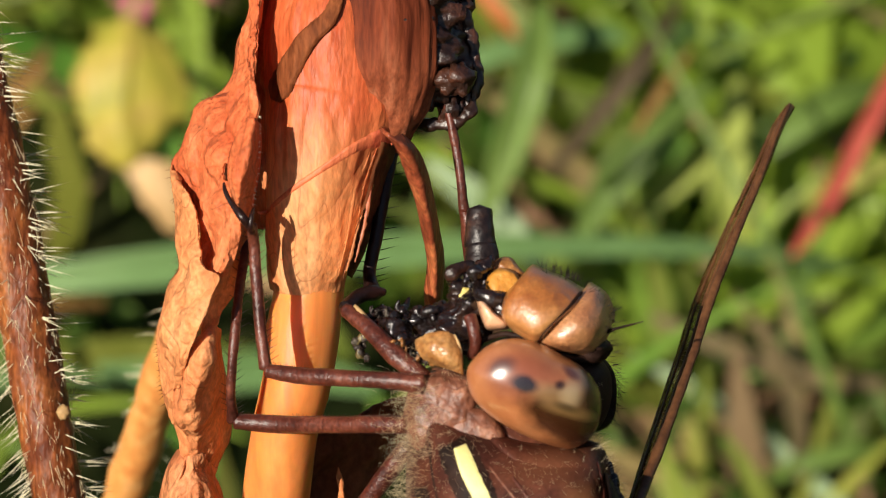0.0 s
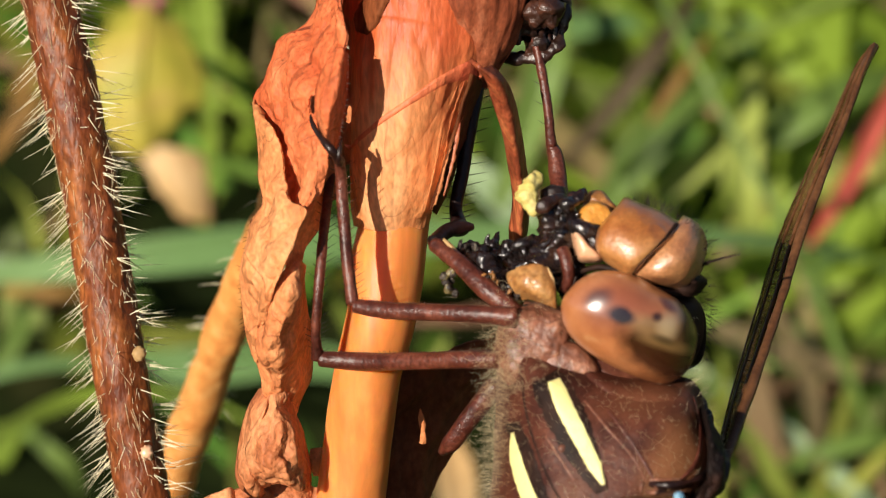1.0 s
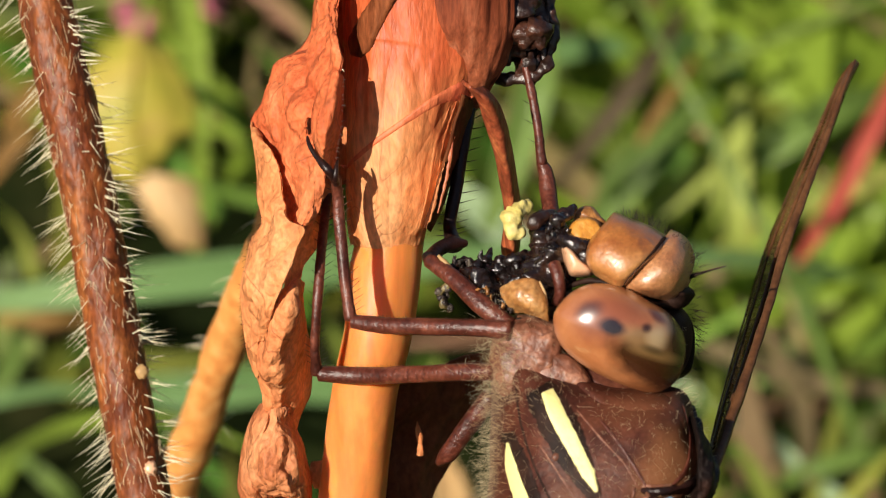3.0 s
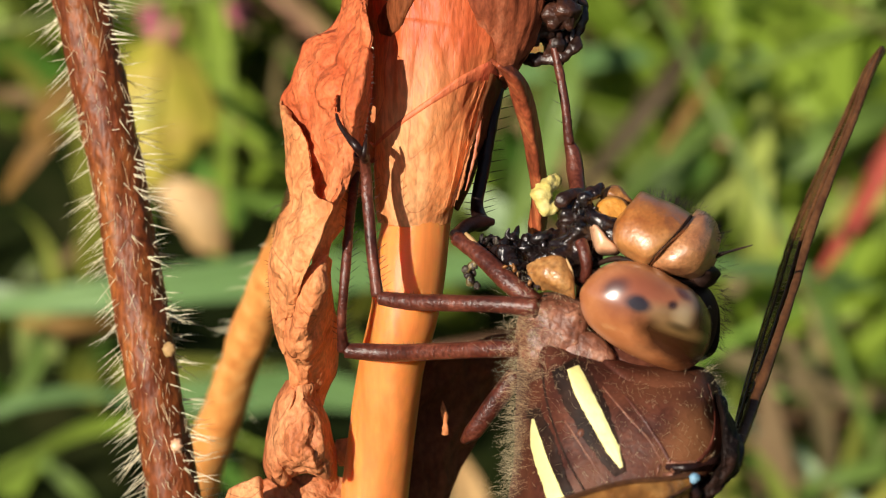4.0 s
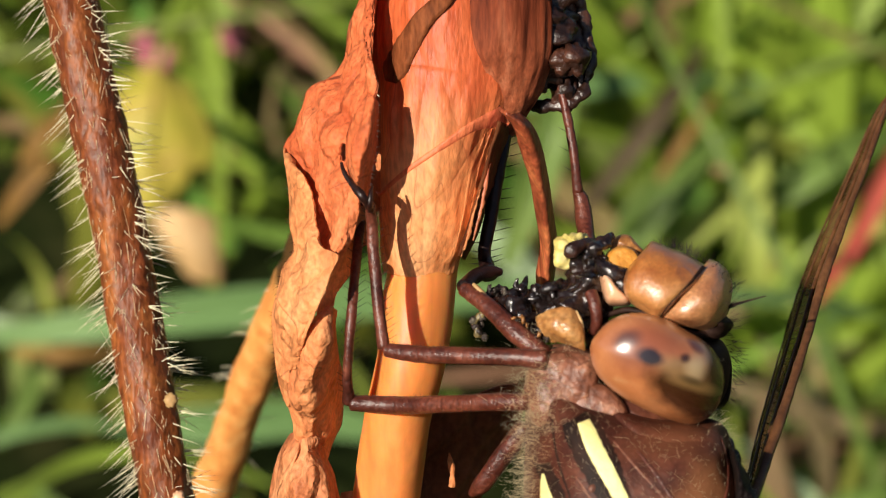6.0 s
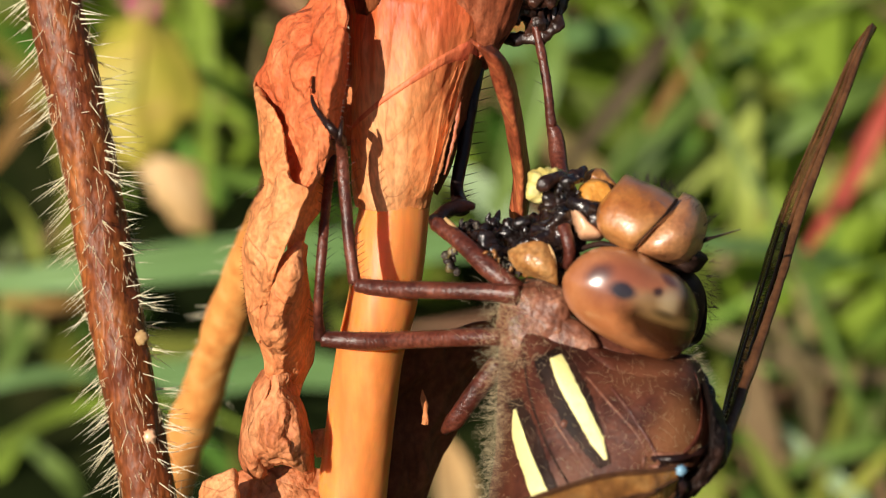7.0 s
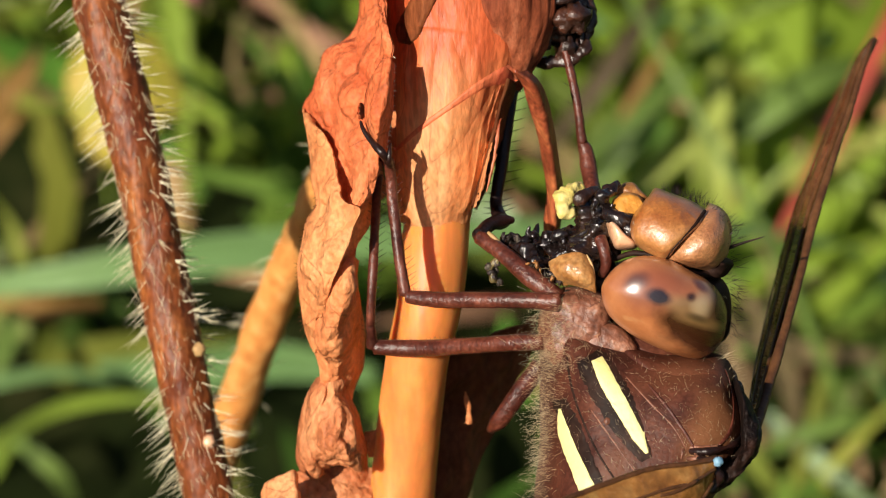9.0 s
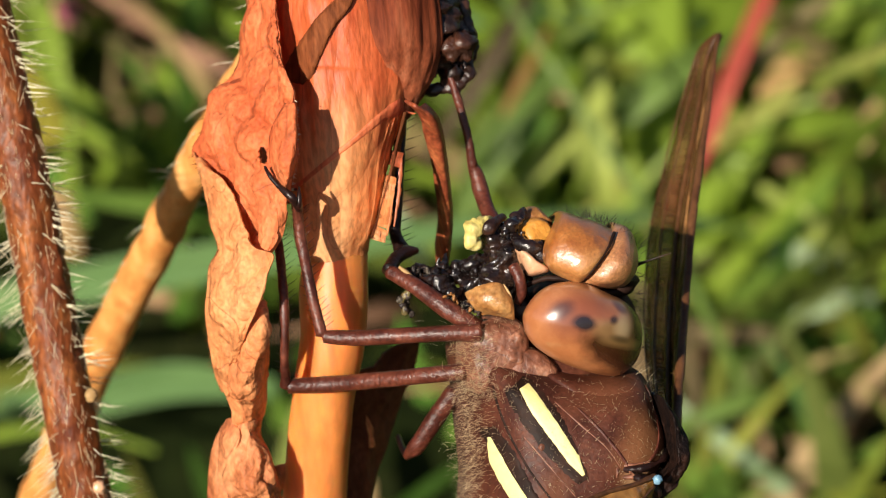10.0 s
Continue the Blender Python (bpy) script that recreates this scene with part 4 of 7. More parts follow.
def build_hairy_stem():
    st = thing("hairy_stem", (-8.0, 7.0, FOOT), "red-brown herb stem bristling with pale hairs", "plant stem")
    pts = [(-16.33, 6.60, 18.90), (-15.10, 6.60, 13.63), (-14.22, 6.60, 9.68), (-13.26, 6.60, 5.29), (-12.47, 6.80, 0.90), (-11.66, 6.60, -3.49), (-10.87, 6.80, -7.90), (-10.01, 7.00, -12.32), (-8.46, 7.00, -27.75), (-8.0, 7.0, FOOT - 12)]
    rad = [1.05, 1.06, 1.07, 1.06, 1.05, 1.02, 1.02, 1.02, 1.05, 1.3]
    geo = tube(pts, rad, 48, 500, 1.0, 0.09, 1.4, 3, 0.45)
    part("stem", geo, M_HSTEM, st)
    C = cr(pts, 900)
    T = unit(np.gradient(C, axis=0))
    roots, dirs, lens = [], [], []
    for _ in range(400):
        i = RNG.integers(0, 760)
        a = RNG.uniform(0, 2 * math.pi) if RNG.random() < 0.3 else RNG.choice([0.0, math.pi]) + 0.55 * RNG.normal()
        s = unit(np.cross(T[i], [0, 1, 0]))
        b = np.cross(s, T[i])
        d = s * math.cos(a) + b * math.sin(a)
        roots.append(C[i] + d * 1.02)
        dirs.append(d + np.array([0, 0, (-0.62 if d[0] < 0 else -0.30) + 0.2 * RNG.normal()]) + 0.13 * RNG.normal(size=3))
        lens.append(RNG.uniform(0.8, 1.9) * (1 if RNG.random() < 0.75 else 0.5))
    tuft = np.random.default_rng(77)
    for _ in range(70):
        # bristles also stand in tufts of three
        i = int(tuft.integers(5, 755))
        a = tuft.choice([0.0, math.pi]) + 0.5 * tuft.normal()
        for k in range(3):
            j = i + int(tuft.integers(-4, 5))
            s = unit(np.cross(T[j], [0, 1, 0]))
            b = np.cross(s, T[j])
            d = s * math.cos(a) + b * math.sin(a)
            roots.append(C[j] + d * 1.02)
            dirs.append(d + np.array([0, 0, -0.62 if d[0] < 0 else -0.30]) + 0.16 * tuft.normal(size=3))
            lens.append(tuft.uniform(0.9, 1.8))
    tagged(part("hair", hairs(roots, dirs, lens, 0.0195, 0.0), M_HAIR, st, "stiff pale bristles"), kind="stuff")
    # short hairs that lie along the stem
    roots, dirs, lens = [], [], []
    for _ in range(1500):
        i = RNG.integers(0, 760)
        a = RNG.uniform(0, 2 * math.pi)
        s = unit(np.cross(T[i], [0, 1, 0]))
        b = np.cross(s, T[i])
        d = s * math.cos(a) + b * math.sin(a)
        roots.append(C[i] + d * 1.05)
        dirs.append(T[i] * RNG.choice([-1, 1]) + d * 0.22 + s * RNG.normal() * 0.3)
        size = RNG.uniform(0.4, 1.3)
        lens.append(size if size > 1.17 else 0.42 * size)
    tagged(part("lying_hair", hairs(roots, dirs, lens, 0.015, 0.0), M_FUZZ, st, "short tan hairs pressed to the stem"), kind="stuff")
    part("scale", blob((-10.79, 5.50, -2.95), (0.26, 0.2, 0.28), 0.4, 2.5, 1), M_TANLEAF, st, "small buff husk")
    part("scale", blob((-10.50, 5.70, -6.72), (0.24, 0.18, 0.27), 0.4, 2.5, 2), M_PINK, st, "small pale pink husk")
    return st


HAIRY = build_hairy_stem()


def build_tan_stalk():
    st = thing("tan_stalk", (-53.0, 157.0, -111.0), "dry tan stalk with brown streaks leaning behind the curled leaf", "plant stem")
    pts = [(0.2, 5.2, 16.0), (-0.60, 5.8, 13.5), (-2.0, 7.3, 11.0), (-3.62, 11.0, 8.0), (-5.72, 15.9, 4.0), (-7.81, 20.8, 0.0), (-9.72, 25.8, -4.0), (-11.5, 30.7, -8.0), (-14.7, 40.5, -16.0), (-55.0, 166.0, -118.0)]
    part("stem", tube(pts, [0.72, 0.74, 0.76, 0.8, 0.86, 0.92, 0.95, 1.0, 1.1, 1.5], 24, 160, 1.0, 0.16, 0.6, 8, 0.25), M_STALK, st)
    C = cr(pts, 200)
    r, d = [], []
    for _ in range(90):
        i = RNG.integers(0, 175)
        e = RNG.choice([-1, 1])
        r.append(C[i] + [0.8 * e, 0, 0])
        d.append([e, RNG.normal() * 0.3, RNG.normal() * 0.3])
    tagged(part("hair", hairs(r, d, RNG.uniform(0.5, 1.4, 90), 0.03), M_HAIR, st), kind="stuff")
    return st


STALK = build_tan_stalk()


# lengthwise flutes that fan out over the sheath below its rib
FLUTES = [
    [(1.66, -3.00, 7.18), (1.35, -3.00, 5.96), (1.11, -3.00, 4.47), (0.75, -3.00, 2.99)],
    [(1.46, -3.00, 7.07), (1.03, -3.00, 5.76), (0.75, -3.00, 4.28), (0.32, -3.00, 2.43)],
    [(1.23, -3.00, 6.91), (0.67, -3.00, 5.36), (0.44, -3.00, 3.98), (0.04, -3.00, 2.39)],
    [(1.31, -3.00, 6.16), (0.99, -3.00, 4.97), (0.67, -3.00, 3.54), (0.44, -3.00, 2.67)]]


def build_plant():
    pl = thing("withered_plant", (-5.5, 1.5, FOOT), "withered orange plant stalk with curled dry leaves", "plant")
    stem = [(-0.93, 2.50, 18.11), (-0.88, 2.00, 13.41), (-1.02, 1.20, 7.90), (-1.01, 0.80, 3.74), (-1.05, 0.70, 1.98), (-1.28, 0.60, 0.43), (-1.48, 0.60, -1.22), (-1.95, 1.05, -3.30), (-2.34, 2.01, -5.83), (-2.73, 2.90, -9.06), (-3.26, 3.00, -14.99), (-5.5, 3.0, FOOT - 12)]
    part("stem", tube(stem, [1.3, 1.3, 1.3, 1.3, 1.28, 1.34, 1.26, 1.22, 1.24, 1.30, 1.36, 1.8], 36, 220, 1.0, 0.05, 0.7, 5, 0.2), M_STEM, pl, "smooth glossy orange-tan stem")
    # dried sheath round the stem's top
    cal = [(-0.18, 0.20, 15.81), (0.02, 0.20, 13.15), (0.08, 0.00, 10.87), (-0.08, 0.00, 8.82), (-0.37, -0.20, 7.58), (-0.59, -0.30, 6.34), (-0.82, -0.20, 4.92), (-0.98, 0.20, 3.51), (-1.11, 0.50, 2.49), (-1.11, 0.60, 1.98)]
    geo = tube(cal, [1.7, 2.3, 2.7, 2.6, 2.3, 2.0, 1.78, 1.56, 1.40, 1.31], 130, 110, 0.95, 0.14, 0.9, 11, 0.3, 0.005, 25)
    part("sheath", geo, M_CALYX, pl, "papery orange sheath with fine flutes")
    rows = [
        [(-3.38, 1.60, 13.77), (-2.96, 0.40, 13.59), (-2.12, -0.40, 13.51), (-1.10, -0.60, 13.52)],
        [(-3.39, 1.80, 11.71), (-2.97, 0.60, 11.56), (-2.12, -0.30, 11.48), (-1.10, -0.60, 11.49)],
        [(-3.52, 2.00, 10.06), (-2.98, 0.90, 9.94), (-2.12, -0.30, 9.85), (-1.18, -0.80, 9.84)],
        [(-4.60, 2.30, 8.39), (-3.10, 0.90, 8.29), (-2.28, -0.40, 8.17), (-1.41, -1.20, 8.10)],
        [(-4.51, 2.10, 6.91), (-3.10, 0.80, 6.83), (-2.45, -0.40, 6.74), (-1.74, -1.20, 6.69)],
        [(-4.33, 1.90, 5.64), (-3.09, 0.60, 5.58), (-2.61, -0.40, 5.48), (-2.06, -1.00, 5.40)],
        [(-4.07, 1.50, 4.71), (-3.00, 0.40, 4.63), (-2.70, -0.20, 4.59), (-2.36, -0.60, 4.62)],
        [(-3.90, 1.30, 4.20), (-2.94, 0.40, 4.13), (-2.74, 0.00, 4.11), (-2.49, -0.20, 4.19)]]
    part("sheath_wing", sheet(rows, 90, 40, 0.09, 0.16, 0.7, 12, 0.4, 0.1), M_LEAFR, pl, "red-brown base of the leaf clasping the stem")
    bv = bvh_of(geo)
    # red raised ribs that run over the sheath to the hanging sepal
    part("rib", patch(bv, [(-2.65, -3.00, 4.67), (-1.66, -3.00, 5.46), (-0.28, -3.00, 6.39), (0.91, -3.00, 7.14), (1.90, -3.00, 7.50)], [0.16, 0.20, 0.26, 0.40, 0.8], 40, 6, 0.06), M_RED, pl, "red rib over the sheath")
    for k, line in enumerate(FLUTES):
        part("flute", patch(bv, line, [0.05, 0.10 + 0.03 * (k % 3), 0.12, 0.04], 50, 5, 0.02 + 0.01 * (k % 2), 0.9, 20 + k), M_SEPAL if k == 0 else M_CALYX, pl)
    # brown strip crossing above
    part("dry_bract", patch(bv, [(0.12, -3.00, 12.5), (-0.18, -3.00, 11.66), (-0.97, -3.00, 10.87), (-1.52, -3.00, 10.08), (-1.96, -3.00, 9.29), (-2.20, -3.00, 8.69)], [0.5, 0.66, 0.80, 0.95, 1.05, 0.5], 60, 9, 0.22, 0.10, 6), M_BRACT, pl, "narrow brown bract laid over the sheath")
    # shrivelled flower base between the sheath and the seed head
    fb = tube([(1.41, -0.90, 13.63), (1.57, -1.00, 11.79), (1.62, -1.00, 10.16), (1.56, -0.60, 8.98), (1.46, 0.00, 8.00), (1.36, 0.60, 7.23)], [1.8, 2.0, 2.0, 1.8, 1.45, 1.0], 110, 70, 0.8, 0.22, 0.9, 17, 0.25, 0.014, 27)
    part("flower_base", fb, M_FLOWER, pl, "shrivelled pinkish-brown flower base with fine flutes")
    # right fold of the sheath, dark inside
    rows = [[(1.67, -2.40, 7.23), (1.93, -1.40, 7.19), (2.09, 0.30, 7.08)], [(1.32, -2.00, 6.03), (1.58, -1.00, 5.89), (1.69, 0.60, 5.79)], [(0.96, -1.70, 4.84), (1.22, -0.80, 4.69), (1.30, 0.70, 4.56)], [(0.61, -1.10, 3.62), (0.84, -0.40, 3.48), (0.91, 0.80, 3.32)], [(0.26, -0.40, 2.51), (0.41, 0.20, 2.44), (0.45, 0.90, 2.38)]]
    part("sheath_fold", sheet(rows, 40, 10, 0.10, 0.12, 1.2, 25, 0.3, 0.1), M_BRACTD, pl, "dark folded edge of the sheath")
    # hanging sepal, a narrow rolled strap
    rows = [[(1.62, -3.00, 7.70), (1.93, -3.50, 7.38), (2.34, -2.90, 7.47)], [(2.10, -2.90, 7.19), (2.41, -3.30, 7.04), (2.74, -2.60, 7.10)], [(2.42, -2.00, 6.43), (2.79, -2.50, 6.39), (3.09, -1.80, 6.52)], [(2.84, -0.90, 5.29), (3.10, -1.40, 5.30), (3.39, -0.70, 5.46)], [(3.08, 0.20, 4.12), (3.32, -0.40, 4.14), (3.61, 0.30, 4.29)], [(3.28, 1.20, 2.92), (3.50, 0.60, 2.90), (3.80, 1.30, 3.05)], [(3.17, 1.80, 1.90), (3.46, 1.20, 1.85), (3.76, 1.90, 1.98)], [(3.21, 2.20, 1.03), (3.42, 1.80, 0.94), (3.63, 2.30, 1.11)]]
    part("sepal", sheet(rows, 90, 14, 0.14, 0.06, 0.9, 31, 0.25, 0.05), M_SEPAL, pl, "thin rolled red-brown sepal hanging down")
    # withered dark seed head
    sh = part("seed_head", join([tube([(2.17, 0.00, 15.78), (2.66, -0.60, 12.42), (2.87, -0.60, 10.80), (2.82, -0.20, 9.41), (2.49, 0.40, 8.45)], [1.3, 1.5, 1.45, 1.1, 0.4], 40, 90, 0.9, 0.75, 1.5, 41)] +
              [blob(np.array((3.92, 0.20, 10.69)) + RNG.normal(size=3) * [0.45, 0.5, 1.0], RNG.uniform(0.25, 0.6, 3), 0.5, 1.6, i) for i in range(22)]), M_SEED, pl, "withered blackish seed head")
    part("pod_wall", pillow([(2.69, 0.20, 12.12), (3.71, 0.20, 12.43), (4.49, 0.20, 11.61), (4.84, 0.20, 10.69), (4.92, 0.20, 9.87), (4.82, 0.20, 9.17), (4.47, 0.20, 9.09), (4.14, 0.20, 9.21), (3.73, 0.20, 9.00), (3.32, 0.20, 9.17), (2.83, 0.20, 9.25), (2.48, 0.20, 10.48)], 0.2, 0.8, 0.8, 0.6, 70, 14, (0, 0), 0.45, 1.2, 47), M_POD, sh, "wrinkled brown wall of the pod")
    part("loop", tube([(4.11, 0.00, 12.51), (4.67, 0.00, 11.48), (4.91, 0.00, 10.25), (4.91, 0.00, 9.03), (4.58, 0.00, 8.29), (3.81, 0.00, 7.96), (2.99, 0.20, 8.02), (2.49, 0.60, 8.47)], [0.3, 0.28, 0.22, 0.18, 0.20, 0.24, 0.20, 0.18], 14, 80, 0.8, 0.20, 1.9, 44), M_SEED, sh, "dry dark rim of a pod")
    part("strut", tube([(4.12, 0.10, 10.26), (4.10, 0.10, 9.04), (3.77, 0.10, 8.05)], [0.25, 0.16, 0.22], 10, 20, 0.9, 0.1, 1.5, 45), M_SEED, sh)
    part("strut", tube([(4.43, 0.20, 9.87), (4.68, 0.20, 9.25), (4.64, 0.20, 8.43)], [0.3, 0.22, 0.2], 10, 20, 0.9, 0.1, 1.5, 46), M_SEED, sh)
    # long curled leaf: upper panel, proud flap over it, twisted lower fold, sliver behind, rolled lip
    rows = [
        [(-3.43, 1.00, 14.50), (-3.19, -0.20, 14.36), (-2.95, -1.20, 14.22), (-2.77, -1.60, 14.09), (-2.71, -1.20, 14.12)],
        [(-3.35, 1.00, 12.06), (-3.15, 0.00, 11.99), (-2.94, -1.40, 11.85), (-2.78, -2.00, 11.75), (-2.70, -1.40, 11.79)],
        [(-3.75, 1.20, 11.07), (-3.44, 0.00, 10.99), (-3.14, -1.40, 10.86), (-2.91, -2.40, 10.74), (-2.78, -2.00, 10.75)],
        [(-3.96, 1.20, 9.73), (-3.59, -0.20, 9.66), (-3.26, -1.60, 9.59), (-2.98, -2.80, 9.50), (-2.82, -2.80, 9.46)],
        [(-4.54, 1.20, 9.04), (-3.96, -0.20, 9.01), (-3.39, -1.80, 8.81), (-2.88, -3.20, 8.55), (-2.59, -3.60, 8.39)],
        [(-5.15, 1.00, 8.75), (-4.48, -0.10, 8.57), (-3.74, -1.60, 8.30), (-3.15, -3.00, 8.04), (-2.69, -3.70, 7.87)],
        [(-5.51, 0.80, 7.91), (-4.78, -0.90, 7.68), (-4.11, -1.40, 7.52), (-3.54, -2.60, 7.28), (-2.83, -3.60, 7.29)],
        [(-5.83, 0.90, 7.05), (-5.13, -0.40, 6.87), (-4.37, -1.90, 6.63), (-3.79, -2.30, 6.48), (-3.21, -2.90, 6.32)],
        [(-6.15, 1.00, 6.50), (-5.39, -0.20, 6.25), (-4.59, -1.40, 6.03), (-3.86, -2.50, 5.79), (-3.29, -2.90, 5.61)],
        [(-5.85, 0.60, 5.89), (-5.16, -0.60, 5.51), (-4.49, -1.90, 5.23), (-3.81, -2.70, 5.06), (-3.34, -3.10, 4.92)],
        [(-5.23, -0.10, 4.93), (-4.79, -0.80, 4.65), (-4.24, -2.10, 4.58), (-3.71, -2.90, 4.54), (-3.32, -3.20, 4.44)],
        [(-4.89, -0.70, 3.98), (-4.60, -1.20, 3.70), (-4.10, -2.40, 3.71), (-3.63, -3.20, 3.77), (-3.30, -3.10, 3.87)],
        [(-4.98, -1.00, 3.06), (-4.60, -1.60, 2.88), (-4.16, -2.60, 2.80), (-3.80, -3.10, 2.83), (-3.49, -2.90, 3.09)],
        [(-5.13, -1.20, 2.24), (-4.81, -1.60, 2.03), (-4.43, -2.20, 2.06), (-4.10, -2.50, 2.21), (-3.85, -2.40, 2.51)]]
    edge_rows = [r[0] for r in rows[2:9]]
    part("curled_leaf", sheet(rows, 220, 81, 0.08, 0.30, 0.62, 53, 0.8, 0.20, 0.0, 0.8, (-3.84, 6.15, 0.15, 0.32)), M_LEAF, pl, "crumpled orange upper half of the dry leaf")
    rows = [
        [(-6.13, 0.80, 6.48), (-6.00, 0.30, 6.18), (-5.89, 0.20, 5.97), (-5.78, 0.10, 5.80)],
        [(-5.95, 0.30, 5.40), (-5.72, -0.50, 5.31), (-5.51, -0.90, 5.33), (-5.36, -1.00, 5.40)],
        [(-5.87, 0.00, 4.36), (-5.49, -1.00, 4.23), (-5.11, -1.50, 4.25), (-4.88, -1.70, 4.32)],
        [(-5.81, -0.30, 3.53), (-5.42, -1.40, 3.33), (-5.04, -2.00, 3.38), (-4.81, -2.20, 3.57)],
        [(-5.67, -0.60, 2.70), (-5.30, -1.70, 2.59), (-4.86, -2.50, 2.65), (-4.52, -2.80, 2.80)],
        [(-6.02, -0.50, 2.14), (-5.43, -2.20, 2.02), (-4.74, -2.90, 2.10), (-4.02, -3.40, 2.46)],
        [(-6.24, -0.60, 1.24), (-5.65, -1.90, 1.12), (-4.92, -3.10, 1.21), (-4.28, -3.40, 1.64)],
        [(-6.45, -0.74, 0.32), (-5.88, -2.20, 0.22), (-5.23, -2.84, 0.32), (-4.65, -3.30, 0.71)],
        [(-6.42, -0.57, -0.43), (-5.95, -1.62, -0.58), (-5.46, -2.44, -0.54), (-5.08, -2.65, -0.22)],
        [(-6.36, -0.27, -1.31), (-6.03, -1.24, -1.39), (-5.71, -1.66, -1.35), (-5.41, -1.83, -1.15)],
        [(-6.24, 0.01, -2.13), (-6.06, -0.57, -2.17), (-5.90, -0.87, -2.17), (-5.73, -1.03, -2.00)],
        [(-6.00, 0.25, -2.82), (-5.92, -0.04, -2.85), (-5.84, -0.23, -2.88), (-5.75, -0.35, -2.84)]]
    edge_rows += [r[0] for r in rows[1:]]
    part("leaf_flap", sheet(rows, 220, 60, 0.08, 0.26, 0.62, 54, 0.8, 0.16, 0.0, 0.7), M_LEAFP, pl, "pale flap of the dry leaf folded over")
    rows = [
        [(-4.69, -1.19, 0.46), (-4.49, -1.80, 0.62), (-4.33, -1.90, 0.72), (-4.20, -1.70, 0.68), (-4.12, -1.20, 0.55)],
        [(-5.39, -0.95, -0.22), (-4.91, -2.16, -0.18), (-4.55, -2.70, -0.08), (-4.31, -2.20, -0.08), (-4.22, -0.39, -0.10)],
        [(-5.76, -0.78, -1.00), (-5.17, -2.20, -0.94), (-4.66, -2.60, -0.87), (-4.31, -1.72, -0.86), (-4.16, 0.96, -1.12)],
        [(-5.98, -0.48, -1.86), (-5.39, -1.97, -1.88), (-4.89, -2.15, -1.79), (-4.34, -0.84, -1.68), (-4.02, 2.06, -1.97)],
        [(-5.94, -0.19, -2.71), (-5.52, -1.47, -2.75), (-5.05, -1.50, -2.68), (-4.40, -0.45, -2.50), (-4.00, 2.46, -2.60)],
        [(-5.78, 0.10, -3.26), (-5.41, -0.59, -3.28), (-5.00, -0.72, -3.22), (-4.46, 0.20, -3.10), (-4.06, 2.57, -3.18)],
        [(-5.70, 0.44, -3.97), (-5.36, -0.07, -3.95), (-5.01, -0.10, -3.97), (-4.56, 0.55, -3.88), (-4.17, 2.49, -3.81)],
        [(-5.64, 1.10, -4.58), (-5.34, 0.80, -4.60), (-5.05, 0.90, -4.61), (-4.71, 0.90, -4.57), (-4.52, 2.00, -4.62)],
        [(-5.52, 1.20, -5.37), (-5.30, 1.10, -5.36), (-5.05, 1.10, -5.36), (-4.85, 1.10, -5.36), (-4.69, 1.30, -5.38)]]
    part("twisted_fold", sheet(rows, 160, 70, 0.08, 0.20, 0.62, 55, 0.8, 0.14, 0.0, 0.7), M_LEAF, pl, "twisted lower fold of the dry leaf")
    rows = [
        [(-3.60, -1.00, 4.31), (-3.46, -0.60, 4.33), (-3.31, -0.20, 4.33), (-3.20, 0.20, 4.25)],
        [(-3.92, -1.20, 3.01), (-3.75, -0.50, 3.03), (-3.52, 0.00, 3.09), (-3.08, 0.40, 2.98)],
        [(-4.22, -1.20, 2.28), (-3.94, -0.60, 2.36), (-3.75, -0.30, 2.43), (-3.60, 0.00, 2.56)],
        [(-4.52, -1.30, 1.59), (-4.24, -0.70, 1.60), (-3.95, -0.40, 1.65), (-3.72, -0.10, 1.86)],
        [(-4.72, -1.30, 0.87), (-4.50, -0.90, 0.93), (-4.35, -0.70, 1.04), (-4.14, -0.40, 1.18)],
        [(-4.76, -1.30, 0.32), (-4.53, -1.10, 0.47), (-4.37, -1.10, 0.59), (-4.25, -1.00, 0.73)]]
    part("leaf_sliver", sheet(rows, 80, 24, 0.08, 0.08, 0.8, 56, 0.8, 0.10), M_LEAFP, pl, "thin back edge of the dry leaf")
    rows = [
        [(-2.95, -3.70, 7.99), (-2.83, -4.10, 7.99), (-2.71, -4.20, 7.96), (-2.63, -3.80, 7.86), (-2.64, -2.60, 7.77)],
        [(-3.49, -3.30, 7.12), (-3.18, -4.30, 7.12), (-2.88, -4.60, 7.13), (-2.68, -4.10, 7.13), (-2.63, -2.40, 7.11)],
        [(-3.67, -3.30, 6.49), (-3.33, -4.40, 6.41), (-2.99, -4.70, 6.39), (-2.76, -4.10, 6.43), (-2.67, -2.30, 6.48)],
        [(-3.67, -3.30, 5.78), (-3.41, -4.30, 5.67), (-3.15, -4.50, 5.62), (-2.92, -3.80, 5.67), (-2.78, -2.20, 5.77)],
        [(-3.51, -3.30, 5.31), (-3.39, -3.80, 5.16), (-3.27, -4.00, 5.11), (-3.06, -3.30, 5.15), (-2.90, -2.20, 5.17)],
        [(-3.38, -2.60, 4.49), (-3.27, -2.90, 4.38), (-3.15, -2.90, 4.34), (-3.04, -2.60, 4.35), (-2.96, -2.00, 4.34)]]
    part("rolled_lip", sheet(rows, 80, 40, 0.09, 0.12, 0.9, 57, 0.8, 0.10, 0.0, 0.3), M_LEAF, pl, "rolled lip of the dry leaf")
